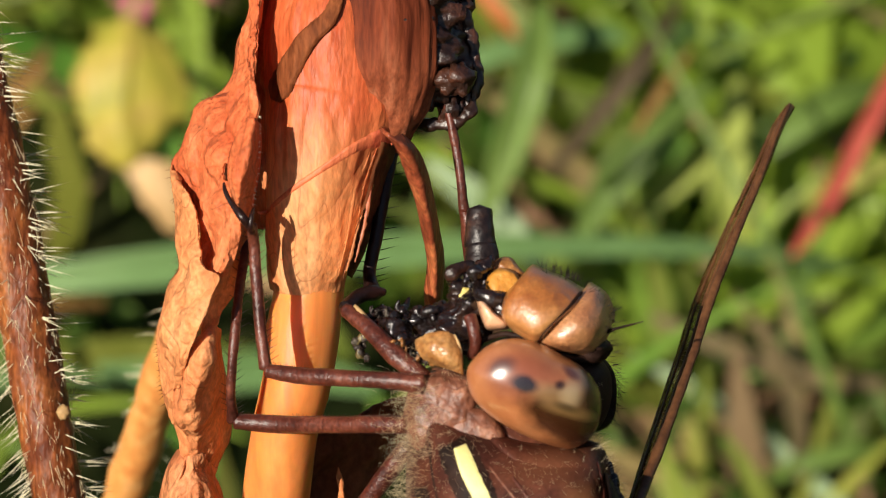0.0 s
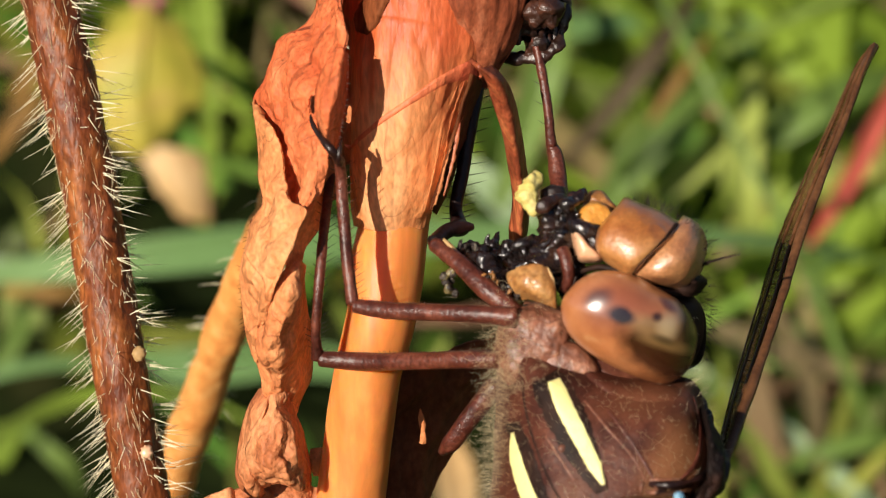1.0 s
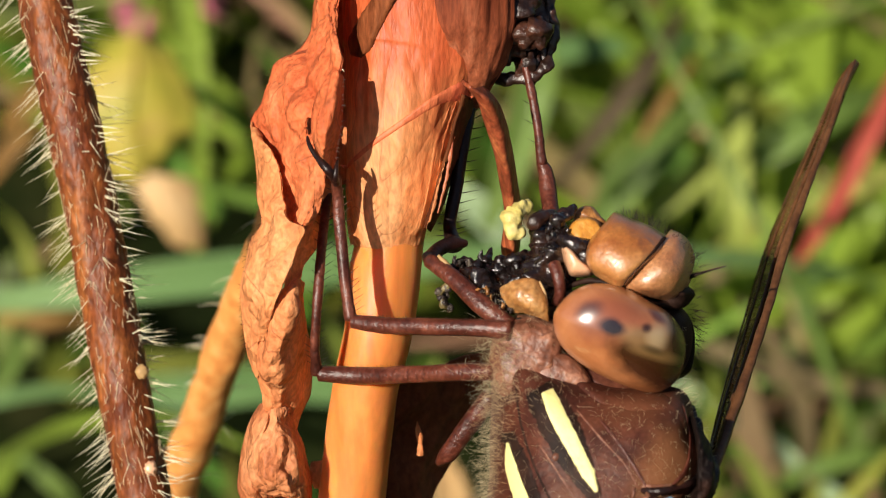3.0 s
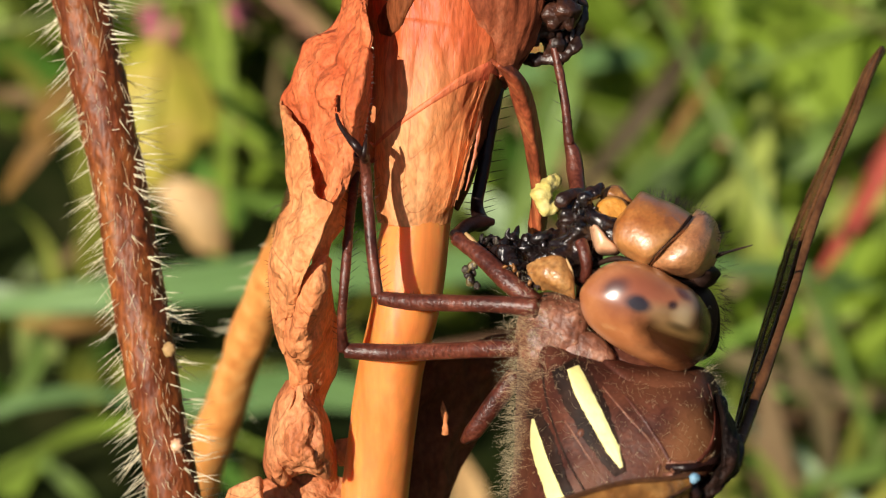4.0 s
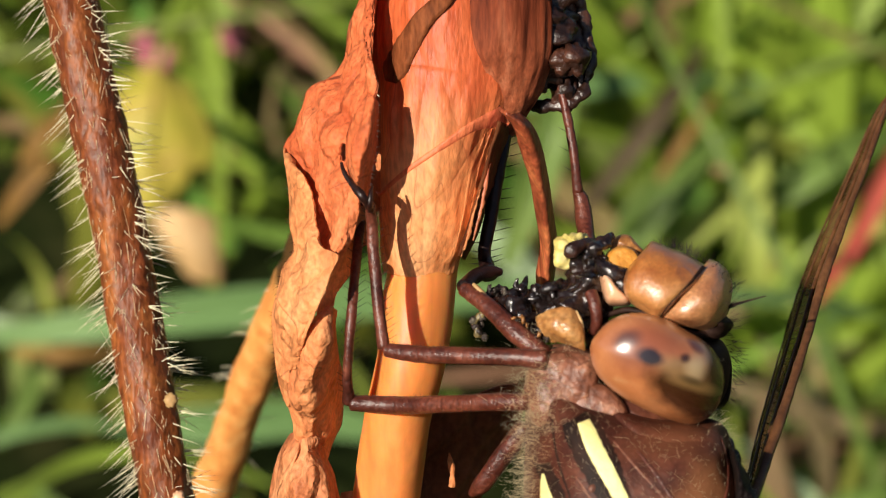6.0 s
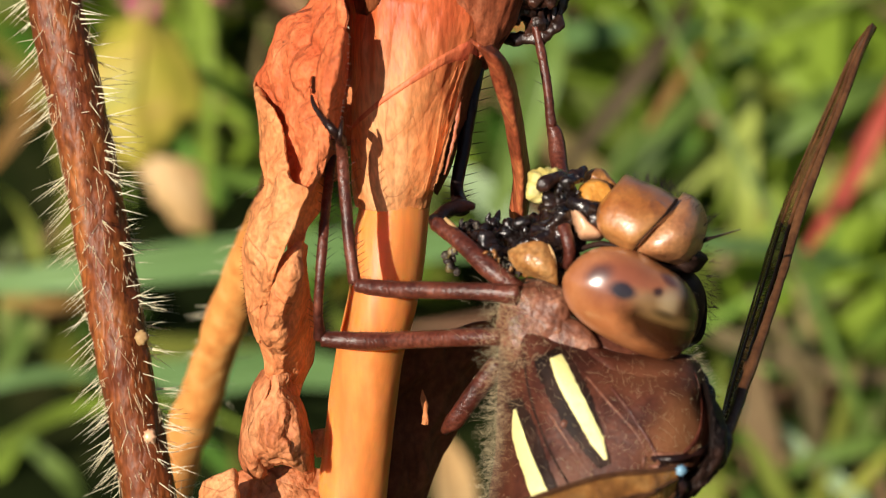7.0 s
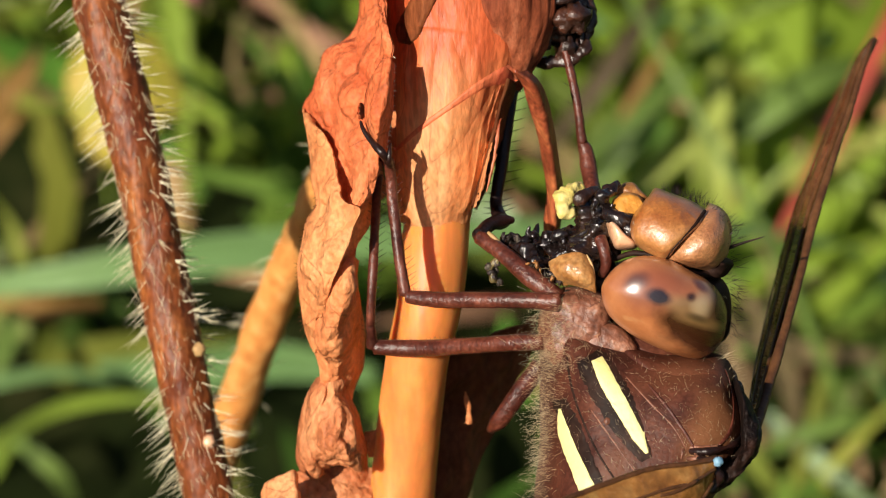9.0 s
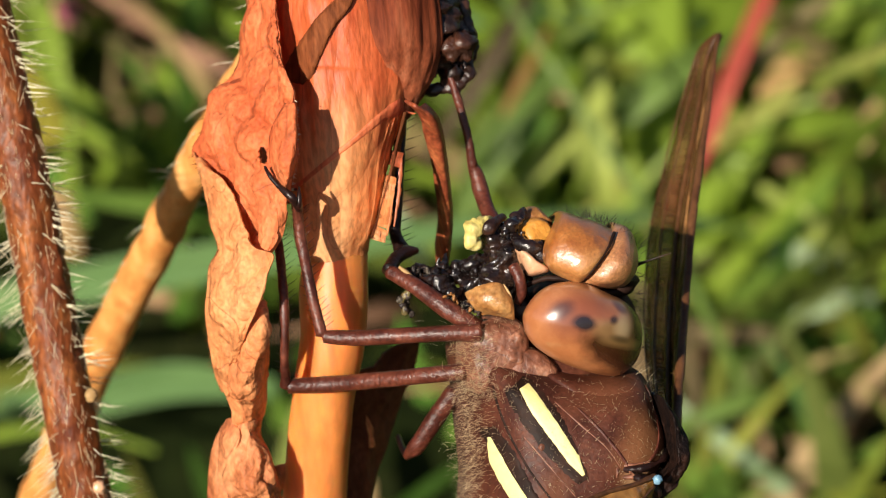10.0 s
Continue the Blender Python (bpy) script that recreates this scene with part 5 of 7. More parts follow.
    rim = cr([(-2.59, -3.60, 8.28), (-2.61, -3.60, 7.49), (-2.62, -3.40, 6.72), (-2.71, -3.20, 5.94), (-2.84, -2.80, 5.28), (-2.95, -2.40, 4.50)], 200)
    r = [rim[RNG.integers(0, 200)] for _ in range(46)]
    d = [[1.0, -0.5 + 0.4 * RNG.normal(), 0.5 * RNG.normal()] for _ in r]
    tagged(part("pale_bristle", hairs(r, d, RNG.uniform(0.06, 0.18, 46), 0.02, 0.1), M_HAIR, pl, "tiny pale bristles on the rolled lip"), kind="stuff")
    rim = cr(edge_rows, 300)
    r, d = [], []
    for _ in range(110):
        r.append(rim[RNG.integers(0, 300)] + [0.05, 0, 0])
        d.append([-1.0, -0.4 + 0.4 * RNG.normal(), 0.5 * RNG.normal()])
    tagged(part("rim_bristle", hairs(r, d, RNG.uniform(0.08, 0.34, 110), 0.016, 0.1), M_SHADE, pl, "tiny dry bristles on the leaf's rim"), kind="stuff")
    rows = [
        [(-5.87, 0.95, -3.99), (-5.74, 0.73, -3.94), (-5.60, 0.64, -3.98), (-5.44, 0.69, -4.10)],
        [(-6.24, 1.40, -4.59), (-6.00, 0.70, -4.60), (-5.79, 0.30, -4.58), (-5.55, 0.00, -4.48)],
        [(-6.54, 1.90, -5.41), (-6.28, 0.90, -5.39), (-6.05, 0.40, -5.40), (-5.82, 0.10, -5.26)],
        [(-6.73, 2.10, -6.37), (-6.45, 1.00, -6.31), (-6.22, 0.60, -6.28), (-6.03, 0.70, -6.27)],
        [(-6.79, 2.20, -7.21), (-6.46, 1.10, -7.18), (-6.15, 0.70, -7.20), (-5.87, 1.00, -7.11)],
        [(-6.65, 2.30, -7.66), (-6.32, 1.50, -7.71), (-6.01, 1.20, -7.75), (-5.74, 1.40, -7.62)],
        [(-6.43, 3.00, -7.88), (-6.22, 2.40, -7.96), (-5.99, 2.20, -7.99), (-5.75, 2.30, -7.86)]]
    part("leaf_end_shell", sheet(rows, 110, 40, 0.09, 0.14, 0.6, 60, 0.8, 0.12, 0.0, 0.5), M_LEAFR, pl, "smooth red-brown shell of the leaf's end")
    rows = [
        [(-5.57, 0.69, -4.10), (-5.38, 0.34, -3.97), (-5.17, 0.13, -3.94), (-4.96, 0.14, -3.98), (-4.83, 0.50, -4.15), (-4.77, 1.20, -4.38)],
        [(-5.78, 0.40, -4.92), (-5.51, 0.00, -4.76), (-5.21, -0.40, -4.78), (-4.99, -0.20, -4.71), (-4.76, 0.30, -4.74), (-4.57, 1.40, -4.97)],
        [(-6.09, 0.40, -5.63), (-5.69, -0.30, -5.45), (-5.33, -0.50, -5.52), (-4.95, -0.80, -5.38), (-4.65, -0.20, -5.37), (-4.35, 1.50, -5.47)],
        [(-6.25, 0.40, -6.25), (-5.78, -0.40, -6.14), (-5.35, -1.00, -6.21), (-4.95, -0.80, -6.11), (-4.52, -0.50, -6.09), (-4.18, 1.60, -6.23)],
        [(-6.12, 0.50, -6.87), (-5.71, 0.00, -6.78), (-5.27, -0.50, -6.86), (-4.78, -0.90, -6.67), (-4.37, -0.30, -6.71), (-4.04, 1.70, -6.82)],
        [(-5.87, 1.00, -7.35), (-5.53, 0.30, -7.17), (-5.10, 0.10, -7.10), (-4.67, -0.30, -7.26), (-4.34, 0.00, -7.35), (-4.07, 1.70, -7.49)],
        [(-5.76, 1.80, -7.62), (-5.50, 1.50, -7.43), (-5.07, 1.40, -7.46), (-4.73, 1.30, -7.58), (-4.40, 1.30, -7.70), (-4.19, 2.20, -7.77)]]
    part("crumpled_leaf", sheet(rows, 150, 90, 0.09, 0.22, 0.75, 61, 0.8, 0.15, 0.0, 0.7), M_LEAFR, pl, "crumpled end of the dry leaf")
    rows = [
        [(-8.46, 1.60, -9.77), (-8.29, 0.90, -8.91), (-8.15, 1.20, -8.40)],
        [(-7.86, 0.50, -9.65), (-7.79, 0.10, -8.69), (-7.82, 0.70, -7.94)],
        [(-7.25, 0.00, -9.60), (-7.22, -0.30, -8.55), (-7.28, 0.50, -7.66)],
        [(-6.83, -0.10, -9.59), (-6.73, -0.30, -8.34), (-6.89, 0.40, -7.50)],
        [(-6.61, 0.30, -9.63), (-6.64, 0.10, -8.38), (-6.76, 0.70, -7.69)]]
    part("low_leaf", sheet(rows, 60, 40, 0.10, 0.16, 0.5, 63, 1.0, 0.15, 0.0, 0.7), M_LEAF, pl, "dry orange leaf standing before the stem's foot")
    rows = [
        [(-7.37, 3.20, -9.94), (-7.32, 3.10, -8.76), (-7.30, 3.40, -8.00)],
        [(-6.42, 2.90, -9.90), (-6.41, 2.70, -8.72), (-6.39, 3.10, -7.72)],
        [(-5.55, 2.50, -9.86), (-5.43, 2.20, -8.78), (-5.57, 2.80, -7.57)],
        [(-4.70, 2.30, -9.84), (-4.83, 1.90, -8.86), (-4.72, 2.60, -7.73)],
        [(-3.79, 2.60, -9.87), (-3.86, 2.30, -8.79), (-3.85, 3.00, -7.72)]]
    part("low_leaf", sheet(rows, 80, 40, 0.10, 0.30, 0.55, 65, 1.0, 0.2, 0.0, 0.7), M_LEAFR, pl, "dry red-brown leaf behind the stem's foot")
    rows = [[(-4.08, 2.40, -6.24), (-3.44, 2.20, -6.16), (-2.60, 2.40, -6.18)], [(-4.12, 2.40, -6.70), (-3.43, 2.00, -6.71), (-2.60, 2.40, -6.74)], [(-3.96, 2.60, -7.24), (-3.45, 2.40, -7.29), (-2.61, 2.60, -7.35)]]
    part("low_leaf", sheet(rows, 24, 20, 0.12, 0.12, 0.9, 64), M_LEAF, pl)
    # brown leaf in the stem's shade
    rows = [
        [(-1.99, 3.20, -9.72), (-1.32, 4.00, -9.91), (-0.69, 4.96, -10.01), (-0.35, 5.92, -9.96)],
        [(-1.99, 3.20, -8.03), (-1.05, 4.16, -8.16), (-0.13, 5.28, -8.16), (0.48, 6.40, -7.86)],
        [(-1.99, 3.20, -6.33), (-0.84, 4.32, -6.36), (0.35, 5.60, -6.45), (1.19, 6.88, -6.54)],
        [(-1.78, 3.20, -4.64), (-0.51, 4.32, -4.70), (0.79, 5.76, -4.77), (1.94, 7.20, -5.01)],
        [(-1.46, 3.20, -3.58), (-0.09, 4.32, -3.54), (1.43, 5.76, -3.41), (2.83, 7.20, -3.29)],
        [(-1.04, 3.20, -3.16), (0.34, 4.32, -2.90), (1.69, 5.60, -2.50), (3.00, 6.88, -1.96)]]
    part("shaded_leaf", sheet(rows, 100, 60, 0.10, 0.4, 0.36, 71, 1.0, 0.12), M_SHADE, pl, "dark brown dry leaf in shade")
    part("torn_edge", tube([(-0.08, 3.20, -4.81), (-0.02, 3.10, -5.27), (0.04, 3.20, -5.74), (0.00, 3.20, -6.08)], [0.05, 0.14, 0.10, 0.13], 8, 14, 0.6, 0.06, 3.0, 75), M_LEAF, pl, "sunlit torn sliver of the leaf")
    return pl


PLANT = build_plant()

# ---- the dragonfly ----


def limb(points, radii, seg=14, n=40, seed=0, flat=1.0):
    return tube(points, radii, seg, n, flat, 0.02, 2.5, seed)


def spines(points, side, count, length, r=0.022, spread=0.25, start=0.0, stop=1.0, off=0.25):
    """A comb of spines along a leg."""
    C = cr(points, 100)
    T = unit(np.gradient(C, axis=0))
    roots, dirs, lens = [], [], []
    for k in range(count):
        i = int(99 * (start + (stop - start) * (k + 0.5) / count))
        s = np.asarray(side, float)
        roots.append(C[i] + unit(s) * off)
        dirs.append(s + T[i] * 0.45 + RNG.normal(size=3) * spread * 0.4)
        lens.append(length * RNG.uniform(0.7, 1.2))
    return hairs(np.array(roots), dirs, lens, r, 0.0)


def build_dragonfly():
    df = thing("dragonfly", (-0.99, -1.40, 2.24), "brown dragonfly clinging to the withered stalk, chewing prey", "dragonfly")
    # thorax
    outline = [(2.76, -4.00, -1.45), (4.23, -4.00, -1.94), (5.79, -4.00, -2.52), (7.75, -4.00, -3.11), (9.35, -4.00, -3.35), (9.76, -4.00, -4.68), (9.94, -4.00, -6.05), (9.35, -4.00, -7.32), (8.53, -4.00, -8.59), (6.77, -4.00, -9.76), (4.42, -4.00, -10.16), (2.37, -4.00, -9.57), (2.27, -4.00, -8.20), (2.50, -4.00, -6.63), (2.56, -4.00, -5.07), (2.62, -4.00, -3.31)]
    geo = pillow(outline, -3.2, 4.2, 4.2, 0.55, 100, 24, (-0.20, 0.22), 0.10, 0.9, 3)
    th = part("thorax", geo, M_BODY, df, "dark chocolate-brown hairy thorax")
    bv = bvh_of(geo)
    sh = pillow([(5.14, -5.00, -2.59), (6.69, -5.00, -3.04), (9.11, -5.00, -3.50), (9.44, -5.00, -4.82), (9.25, -5.00, -6.17), (7.66, -5.00, -6.60), (6.50, -5.00, -5.01), (5.63, -5.00, -3.66)], -4.6, 2.2, 1.6, 0.5, 60, 14, (-0.10, 0.30), 0.10, 0.9, 8)
    part("shoulder_plate", sh, M_BODY, th, "tan-brown domed shoulder plate")
    bs = bvh_of(join([geo, sh]))
    part("dark_band", patch(bs, [(4.13, -6.00, -3.04), (4.70, -6.00, -4.09), (5.24, -6.00, -5.24), (6.02, -6.00, -6.75)], [1.15, 1.42, 1.25, 0.5], 40, 9, 0.03, 0.15, 1), M_BLACK, th, "blackish band beside the stripe")
    part("dark_band", patch(bs, [(3.09, -5.00, -4.62), (3.50, -5.00, -5.78), (3.98, -5.00, -7.14), (4.37, -5.00, -8.49)], [0.5, 0.75, 0.75, 0.6], 40, 9, 0.03, 0.3, 2), M_BLACK, th)
    part("stripe", patch(bs, [(4.44, -6.00, -3.14), (4.78, -6.00, -4.00), (5.31, -6.00, -5.05), (5.74, -6.00, -5.91), (6.04, -6.00, -6.52)], [0.56, 0.74, 0.66, 0.56, 0.14], 80, 7, 0.06, 0.14, 3), M_YELLOW, th, "pale yellow side stripe")
    part("stripe", patch(bs, [(3.09, -5.00, -4.97), (3.21, -5.00, -5.78), (3.52, -5.00, -6.75), (3.91, -5.00, -7.72), (4.26, -5.00, -8.59)], [0.10, 0.46, 0.58, 0.66, 0.5], 80, 7, 0.06, 0.14, 4), M_YELLOW, th, "pale yellow side stripe")
    part("suture", patch(bs, [(5.43, -6.00, -3.80), (6.23, -6.00, -4.76), (7.00, -6.00, -5.62), (7.42, -6.00, -6.39)], [0.05, 0.07, 0.06, 0.05], 30, 4, 0.015, 0.4), M_NECK, th, "pale seam between plates")
    part("suture", patch(bs, [(3.40, -6.00, -3.04), (3.52, -6.00, -4.19), (3.84, -6.00, -5.33), (4.32, -6.00, -6.48), (4.89, -6.00, -7.44)], [0.08, 0.09, 0.09, 0.09, 0.08], 30, 4, 0.02), M_BLACK, th)
    part("suture", patch(bs, [(4.13, -6.00, -4.95), (4.89, -6.00, -6.10), (5.66, -6.00, -7.25)], [0.05, 0.06, 0.05], 30, 4, 0.012, 0.4), M_NECK, th)
    part("ridge", patch(bs, [(9.14, -6.00, -3.65), (9.37, -6.00, -4.76), (9.14, -6.00, -5.75), (8.49, -6.00, -6.44)], [0.08, 0.16, 0.18, 0.10], 40, 6, 0.07, 0.3, 7), M_LEG, th, "raised dark rim of the shoulder plate")
    part("ridge", patch(bs, [(6.19, -6.00, -4.09), (6.71, -6.00, -4.76), (7.34, -6.00, -5.72), (7.76, -6.00, -6.48)], [0.06, 0.12, 0.12, 0.08], 40, 6, 0.06, 0.3, 8), M_LEG, th)
    part("breathing_pore", blob(on_surface(bs, (4.70, -6.00, -5.37), 0.0), (0.13, 0.08, 0.14), 0.2, 2, 5), M_NECK, th, "small brown breathing pore")
    part("front_plate", pillow([(3.84, -6.00, -2.31), (4.36, -6.00, -1.85), (5.24, -6.00, -1.99), (5.81, -6.00, -2.50), (6.00, -6.00, -3.04), (5.28, -6.00, -3.19), (4.13, -6.00, -3.12)], -4.9, 0.6, 1.2, 0.36, 40, 10, (-0.1, 0.1), 0.06, 1.2, 9), M_NECK, th, "reddish collar plate")
    chest = pillow([(2.62, -4.00, -1.55), (2.86, -4.00, -0.96), (3.54, -4.00, -0.61), (4.62, -4.00, -0.72), (5.11, -4.00, -1.35), (5.01, -4.00, -2.33), (4.42, -4.00, -3.11), (3.44, -4.00, -3.60), (2.76, -4.00, -3.31), (2.50, -4.00, -2.43)], -4.0, 1.4, 1.6, 0.36, 90, 26, (-0.1, 0.1), 0.20, 1.5, 12)
    part("chest", chest, M_NECK, th, "wrinkled red-brown chest and leg bases")
    bc = bvh_of(join([geo, chest]))
    # fine hairs: belly edge, chest, shoulder
    roots, dirs, lens = [], [], []
    edge = cr([(2.94, -4.50, -1.15), (2.61, -4.50, -3.09), (2.49, -4.50, -4.84), (2.41, -4.50, -6.40), (2.30, -4.50, -7.96), (2.06, -4.50, -9.71)], 200)
    for _ in range(1900):
        p = edge[RNG.integers(0, 200)] + RNG.normal(size=3) * [0.30, 0.9, 0.1] + [0.25, 0, 0]
        roots.append(p)
        dirs.append([-1.0, -0.25 + 0.4 * RNG.normal(), 0.05 + 0.55 * RNG.normal()])
        lens.append(RNG.uniform(0.16, 0.56))
    tagged(part("hair", hairs(roots, dirs, lens, 0.0046, 0.25), M_FUZZ, th, "fine buff hair along the belly"), kind="stuff")
    roots, dirs, lens = [], [], []
    for _ in range(1100):
        x, z = RNG.uniform(915, 1275), RNG.uniform(480, 830)
        s = 0.0191
        p = on_surface(bs, ((x - 784) * s, -5, (441 - z) * s), 0.0)
        if p[1] > -4.5:
            continue
        roots.append(p)
        dirs.append([-0.3 + 0.4 * RNG.normal(), -0.7, 0.3 + 0.4 * RNG.normal()])
        lens.append(RNG.uniform(0.12, 0.5) * (1.7 if x < 1040 and z < 640 else 1))
    tagged(part("down", hairs(roots, dirs, lens, 0.0042, 0.1), M_FUZZ, th, "short downy hair"), kind="stuff")
    roots, dirs, lens = [], [], []
    for _ in range(620):
        x, z = RNG.normal(934, 26), RNG.normal(580, 55)
        p = on_surface(bc, ((x - 784) * 0.0191, -5, (441 - z) * 0.0191), 0.0)
        if p[1] > -4.2:
            continue
        roots.append(p)
        dirs.append([-0.7 + 0.5 * RNG.normal(), -0.7, 0.3 + 0.5 * RNG.normal()])
        lens.append(RNG.uniform(0.2, 0.7))
    tagged(part("chest_hair", hairs(roots, dirs, lens, 0.005, 0.1), M_FUZZ, th, "dense buff hair on the chest"), kind="stuff")
    roots, dirs, lens = [], [], []
    back = cr([(8.92, -4.00, -2.92), (9.47, -4.00, -3.89), (9.74, -4.00, -5.07), (9.90, -4.00, -6.05)], 100)
    for _ in range(160):
        roots.append(back[RNG.integers(0, 100)] + RNG.normal(size=3) * [0.1, 0.8, 0.1])
        dirs.append([1.0, -0.2 + 0.4 * RNG.normal(), 0.4 + 0.4 * RNG.normal()])
        lens.append(RNG.uniform(0.3, 0.8))
    tagged(part("back_hair", hairs(roots, dirs, lens, 0.007, 0.1), M_FUZZ, th), kind="stuff")
    # abdomen going down out of view
    part("abdomen", tube([(5.46, -3.00, -9.68), (5.46, -3.00, -11.26), (5.46, -3.00, -15.02), (5.46, -3.00, -22.94), (5.46, -3.00, -32.83)], [2.2, 2.2, 1.6, 1.8, 1.4], 24, 60, 1.0, 0.08, 0.6, 3), M_BODY, df, "slender brown abdomen")
    # wing joints
    part("wing_joint", tube([(7.40, -7.50, -6.44), (7.87, -7.90, -6.49), (8.72, -7.80, -6.38), (9.63, -6.40, -6.15)], [0.05, 0.09, 0.10, 0.14], 14, 30, 1, 0.08, 1.6, 2), M_LEGD, th, "dark knobbly wing joint")
    part("wing_joint", tube([(9.49, -3.80, -3.90), (9.81, -4.80, -5.02), (9.91, -5.60, -6.13), (9.43, -6.80, -7.03)], [0.15, 0.30, 0.44, 0.22], 16, 40, 1, 0.22, 1.6, 3), M_LEGD, th)
    part("wing_joint", tube([(7.73, -8.40, -6.67), (8.17, -8.60, -6.93), (8.45, -8.60, -7.30), (8.14, -8.40, -7.82)], [0.14, 0.22, 0.22, 0.12], 16, 30, 1, 0.14, 1.5, 4), M_LEGD, th)
    part("wing_hinge", pillow([(9.40, -5.00, -4.04), (9.75, -5.00, -4.62), (10.06, -5.00, -5.32), (10.10, -5.00, -6.17), (9.79, -5.00, -6.94), (9.25, -5.00, -7.52), (8.55, -5.00, -8.07), (8.32, -5.00, -7.83), (8.67, -5.00, -7.25), (9.25, -5.00, -6.75), (9.52, -5.00, -5.98), (9.54, -5.00, -5.01)], -6.0, 2.6, 1.5, 0.5, 60, 12, (0, 0), 0.5, 1.9, 15), M_BODYD, th, "blackish wing hinge")
    for a, b, w in (((7.20, -7.60, -6.38), (8.54, -7.70, -6.31), 0.07), ((7.39, -8.00, -6.70), (8.32, -8.10, -6.81), 0.09), ((7.70, -7.90, -6.52), (7.95, -8.40, -7.15), 0.08), ((7.37, -7.40, -6.19), (7.22, -7.80, -6.72), 0.08)):
        part("hinge_rod", tube([a, (np.array(a) + b) / 2 + [0, -0.12, 0.04], b], [w * 0.7, w, w * 0.6], 8, 14, 1, 0.04, 2.0, 6), M_NECK, th)
    part("blue_spot", blob((8.34, -9.30, -6.71), (0.18, 0.14, 0.17), 0.3, 2, 6), M_BLUE, th, "small blue spot at the wing joint")
    # neck and head
    part("neck", tube([(6.45, -3.00, -3.15), (6.85, -3.00, -2.36), (7.05, -3.00, -1.56)], [2.2, 1.9, 1.9], 20, 14, 1.0, 0.1, 1.0, 5), M_BODY, df)
    pivot = (7.28, -2.60, -2.37)
    head = part("head", join([pillow([(5.26, -3.00, 0.02), (7.05, -3.00, 0.46), (8.87, -3.00, -0.08), (9.72, -3.00, -0.77), (9.78, -3.00, -1.96), (9.22, -3.00, -2.95), (7.84, -3.00, -3.15), (5.86, -3.00, -2.36), (5.07, -3.00, -1.17)], -2.0, 2.6, 2.6, 0.5, 60, 12),
                blob((8.97, -3.50, 0.02), (0.75, 1.6, 0.5), 0.2, 1.5, 3, 14, 18), blob((7.90, -2.20, 1.25), (1.25, 2.0, 0.95), 0.05, 1.0, 4, 16, 20)]), M_BLACK, df, "large-eyed amber and brown head", pivot)
    eye = pillow([(4.66, -4.60, -0.72), (4.94, -4.60, -0.14), (5.52, -4.60, 0.33), (6.24, -4.60, 0.49), (7.11, -4.60, 0.33), (7.99, -4.60, -0.14), (8.67, -4.60, -0.56), (9.17, -4.60, -1.24), (9.27, -4.60, -2.02), (9.00, -4.60, -2.86), (8.32, -4.60, -3.32), (7.50, -4.60, -3.19), (6.43, -4.60, -2.74), (5.56, -4.60, -2.22), (4.90, -4.60, -1.57)], -5.8, 1.75, 2.4, 0.94, 110, 30, (0.16, -0.24))
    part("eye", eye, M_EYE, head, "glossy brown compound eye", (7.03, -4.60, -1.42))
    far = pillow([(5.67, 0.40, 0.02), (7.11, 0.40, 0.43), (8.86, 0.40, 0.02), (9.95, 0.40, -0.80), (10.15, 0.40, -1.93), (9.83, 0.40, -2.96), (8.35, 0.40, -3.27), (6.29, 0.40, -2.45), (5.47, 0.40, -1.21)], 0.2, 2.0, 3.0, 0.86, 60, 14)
    # far eye is plain black: its shadow is put into the colour
    part("eye", far, M_BLACK, head, "far compound eye, coloured black for shadow")
    # face
    rows = [
        [(6.95, -1.20, 2.45), (6.64, -4.20, 2.55), (6.32, -4.80, 2.23), (6.03, -5.00, 1.86), (5.92, -5.00, 1.41), (6.10, -4.60, 0.95)],
        [(7.13, -1.20, 2.55), (6.73, -5.30, 2.61), (6.44, -5.80, 2.20), (6.14, -6.00, 1.74), (6.04, -6.00, 1.20), (6.31, -5.50, 0.71)],
        [(7.57, -1.20, 2.39), (7.13, -5.60, 2.45), (6.89, -6.10, 2.04), (6.61, -6.35, 1.54), (6.48, -6.30, 1.01), (6.64, -5.70, 0.52)],
        [(8.28, -1.20, 2.08), (7.79, -5.70, 2.16), (7.47, -6.25, 1.77), (7.14, -6.55, 1.35), (6.90, -6.50, 0.86), (6.90, -5.80, 0.40)],
        [(9.01, -1.20, 1.72), (8.50, -5.50, 1.82), (8.10, -6.10, 1.54), (7.65, -6.40, 1.20), (7.27, -6.40, 0.78), (7.08, -5.70, 0.40)],
        [(9.09, -1.20, 1.60), (8.67, -4.60, 1.72), (8.26, -5.20, 1.44), (7.80, -5.60, 1.09), (7.41, -5.60, 0.67), (7.19, -5.10, 0.33)]]
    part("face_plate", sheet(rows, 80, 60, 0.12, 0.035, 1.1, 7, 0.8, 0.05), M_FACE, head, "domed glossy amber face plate")
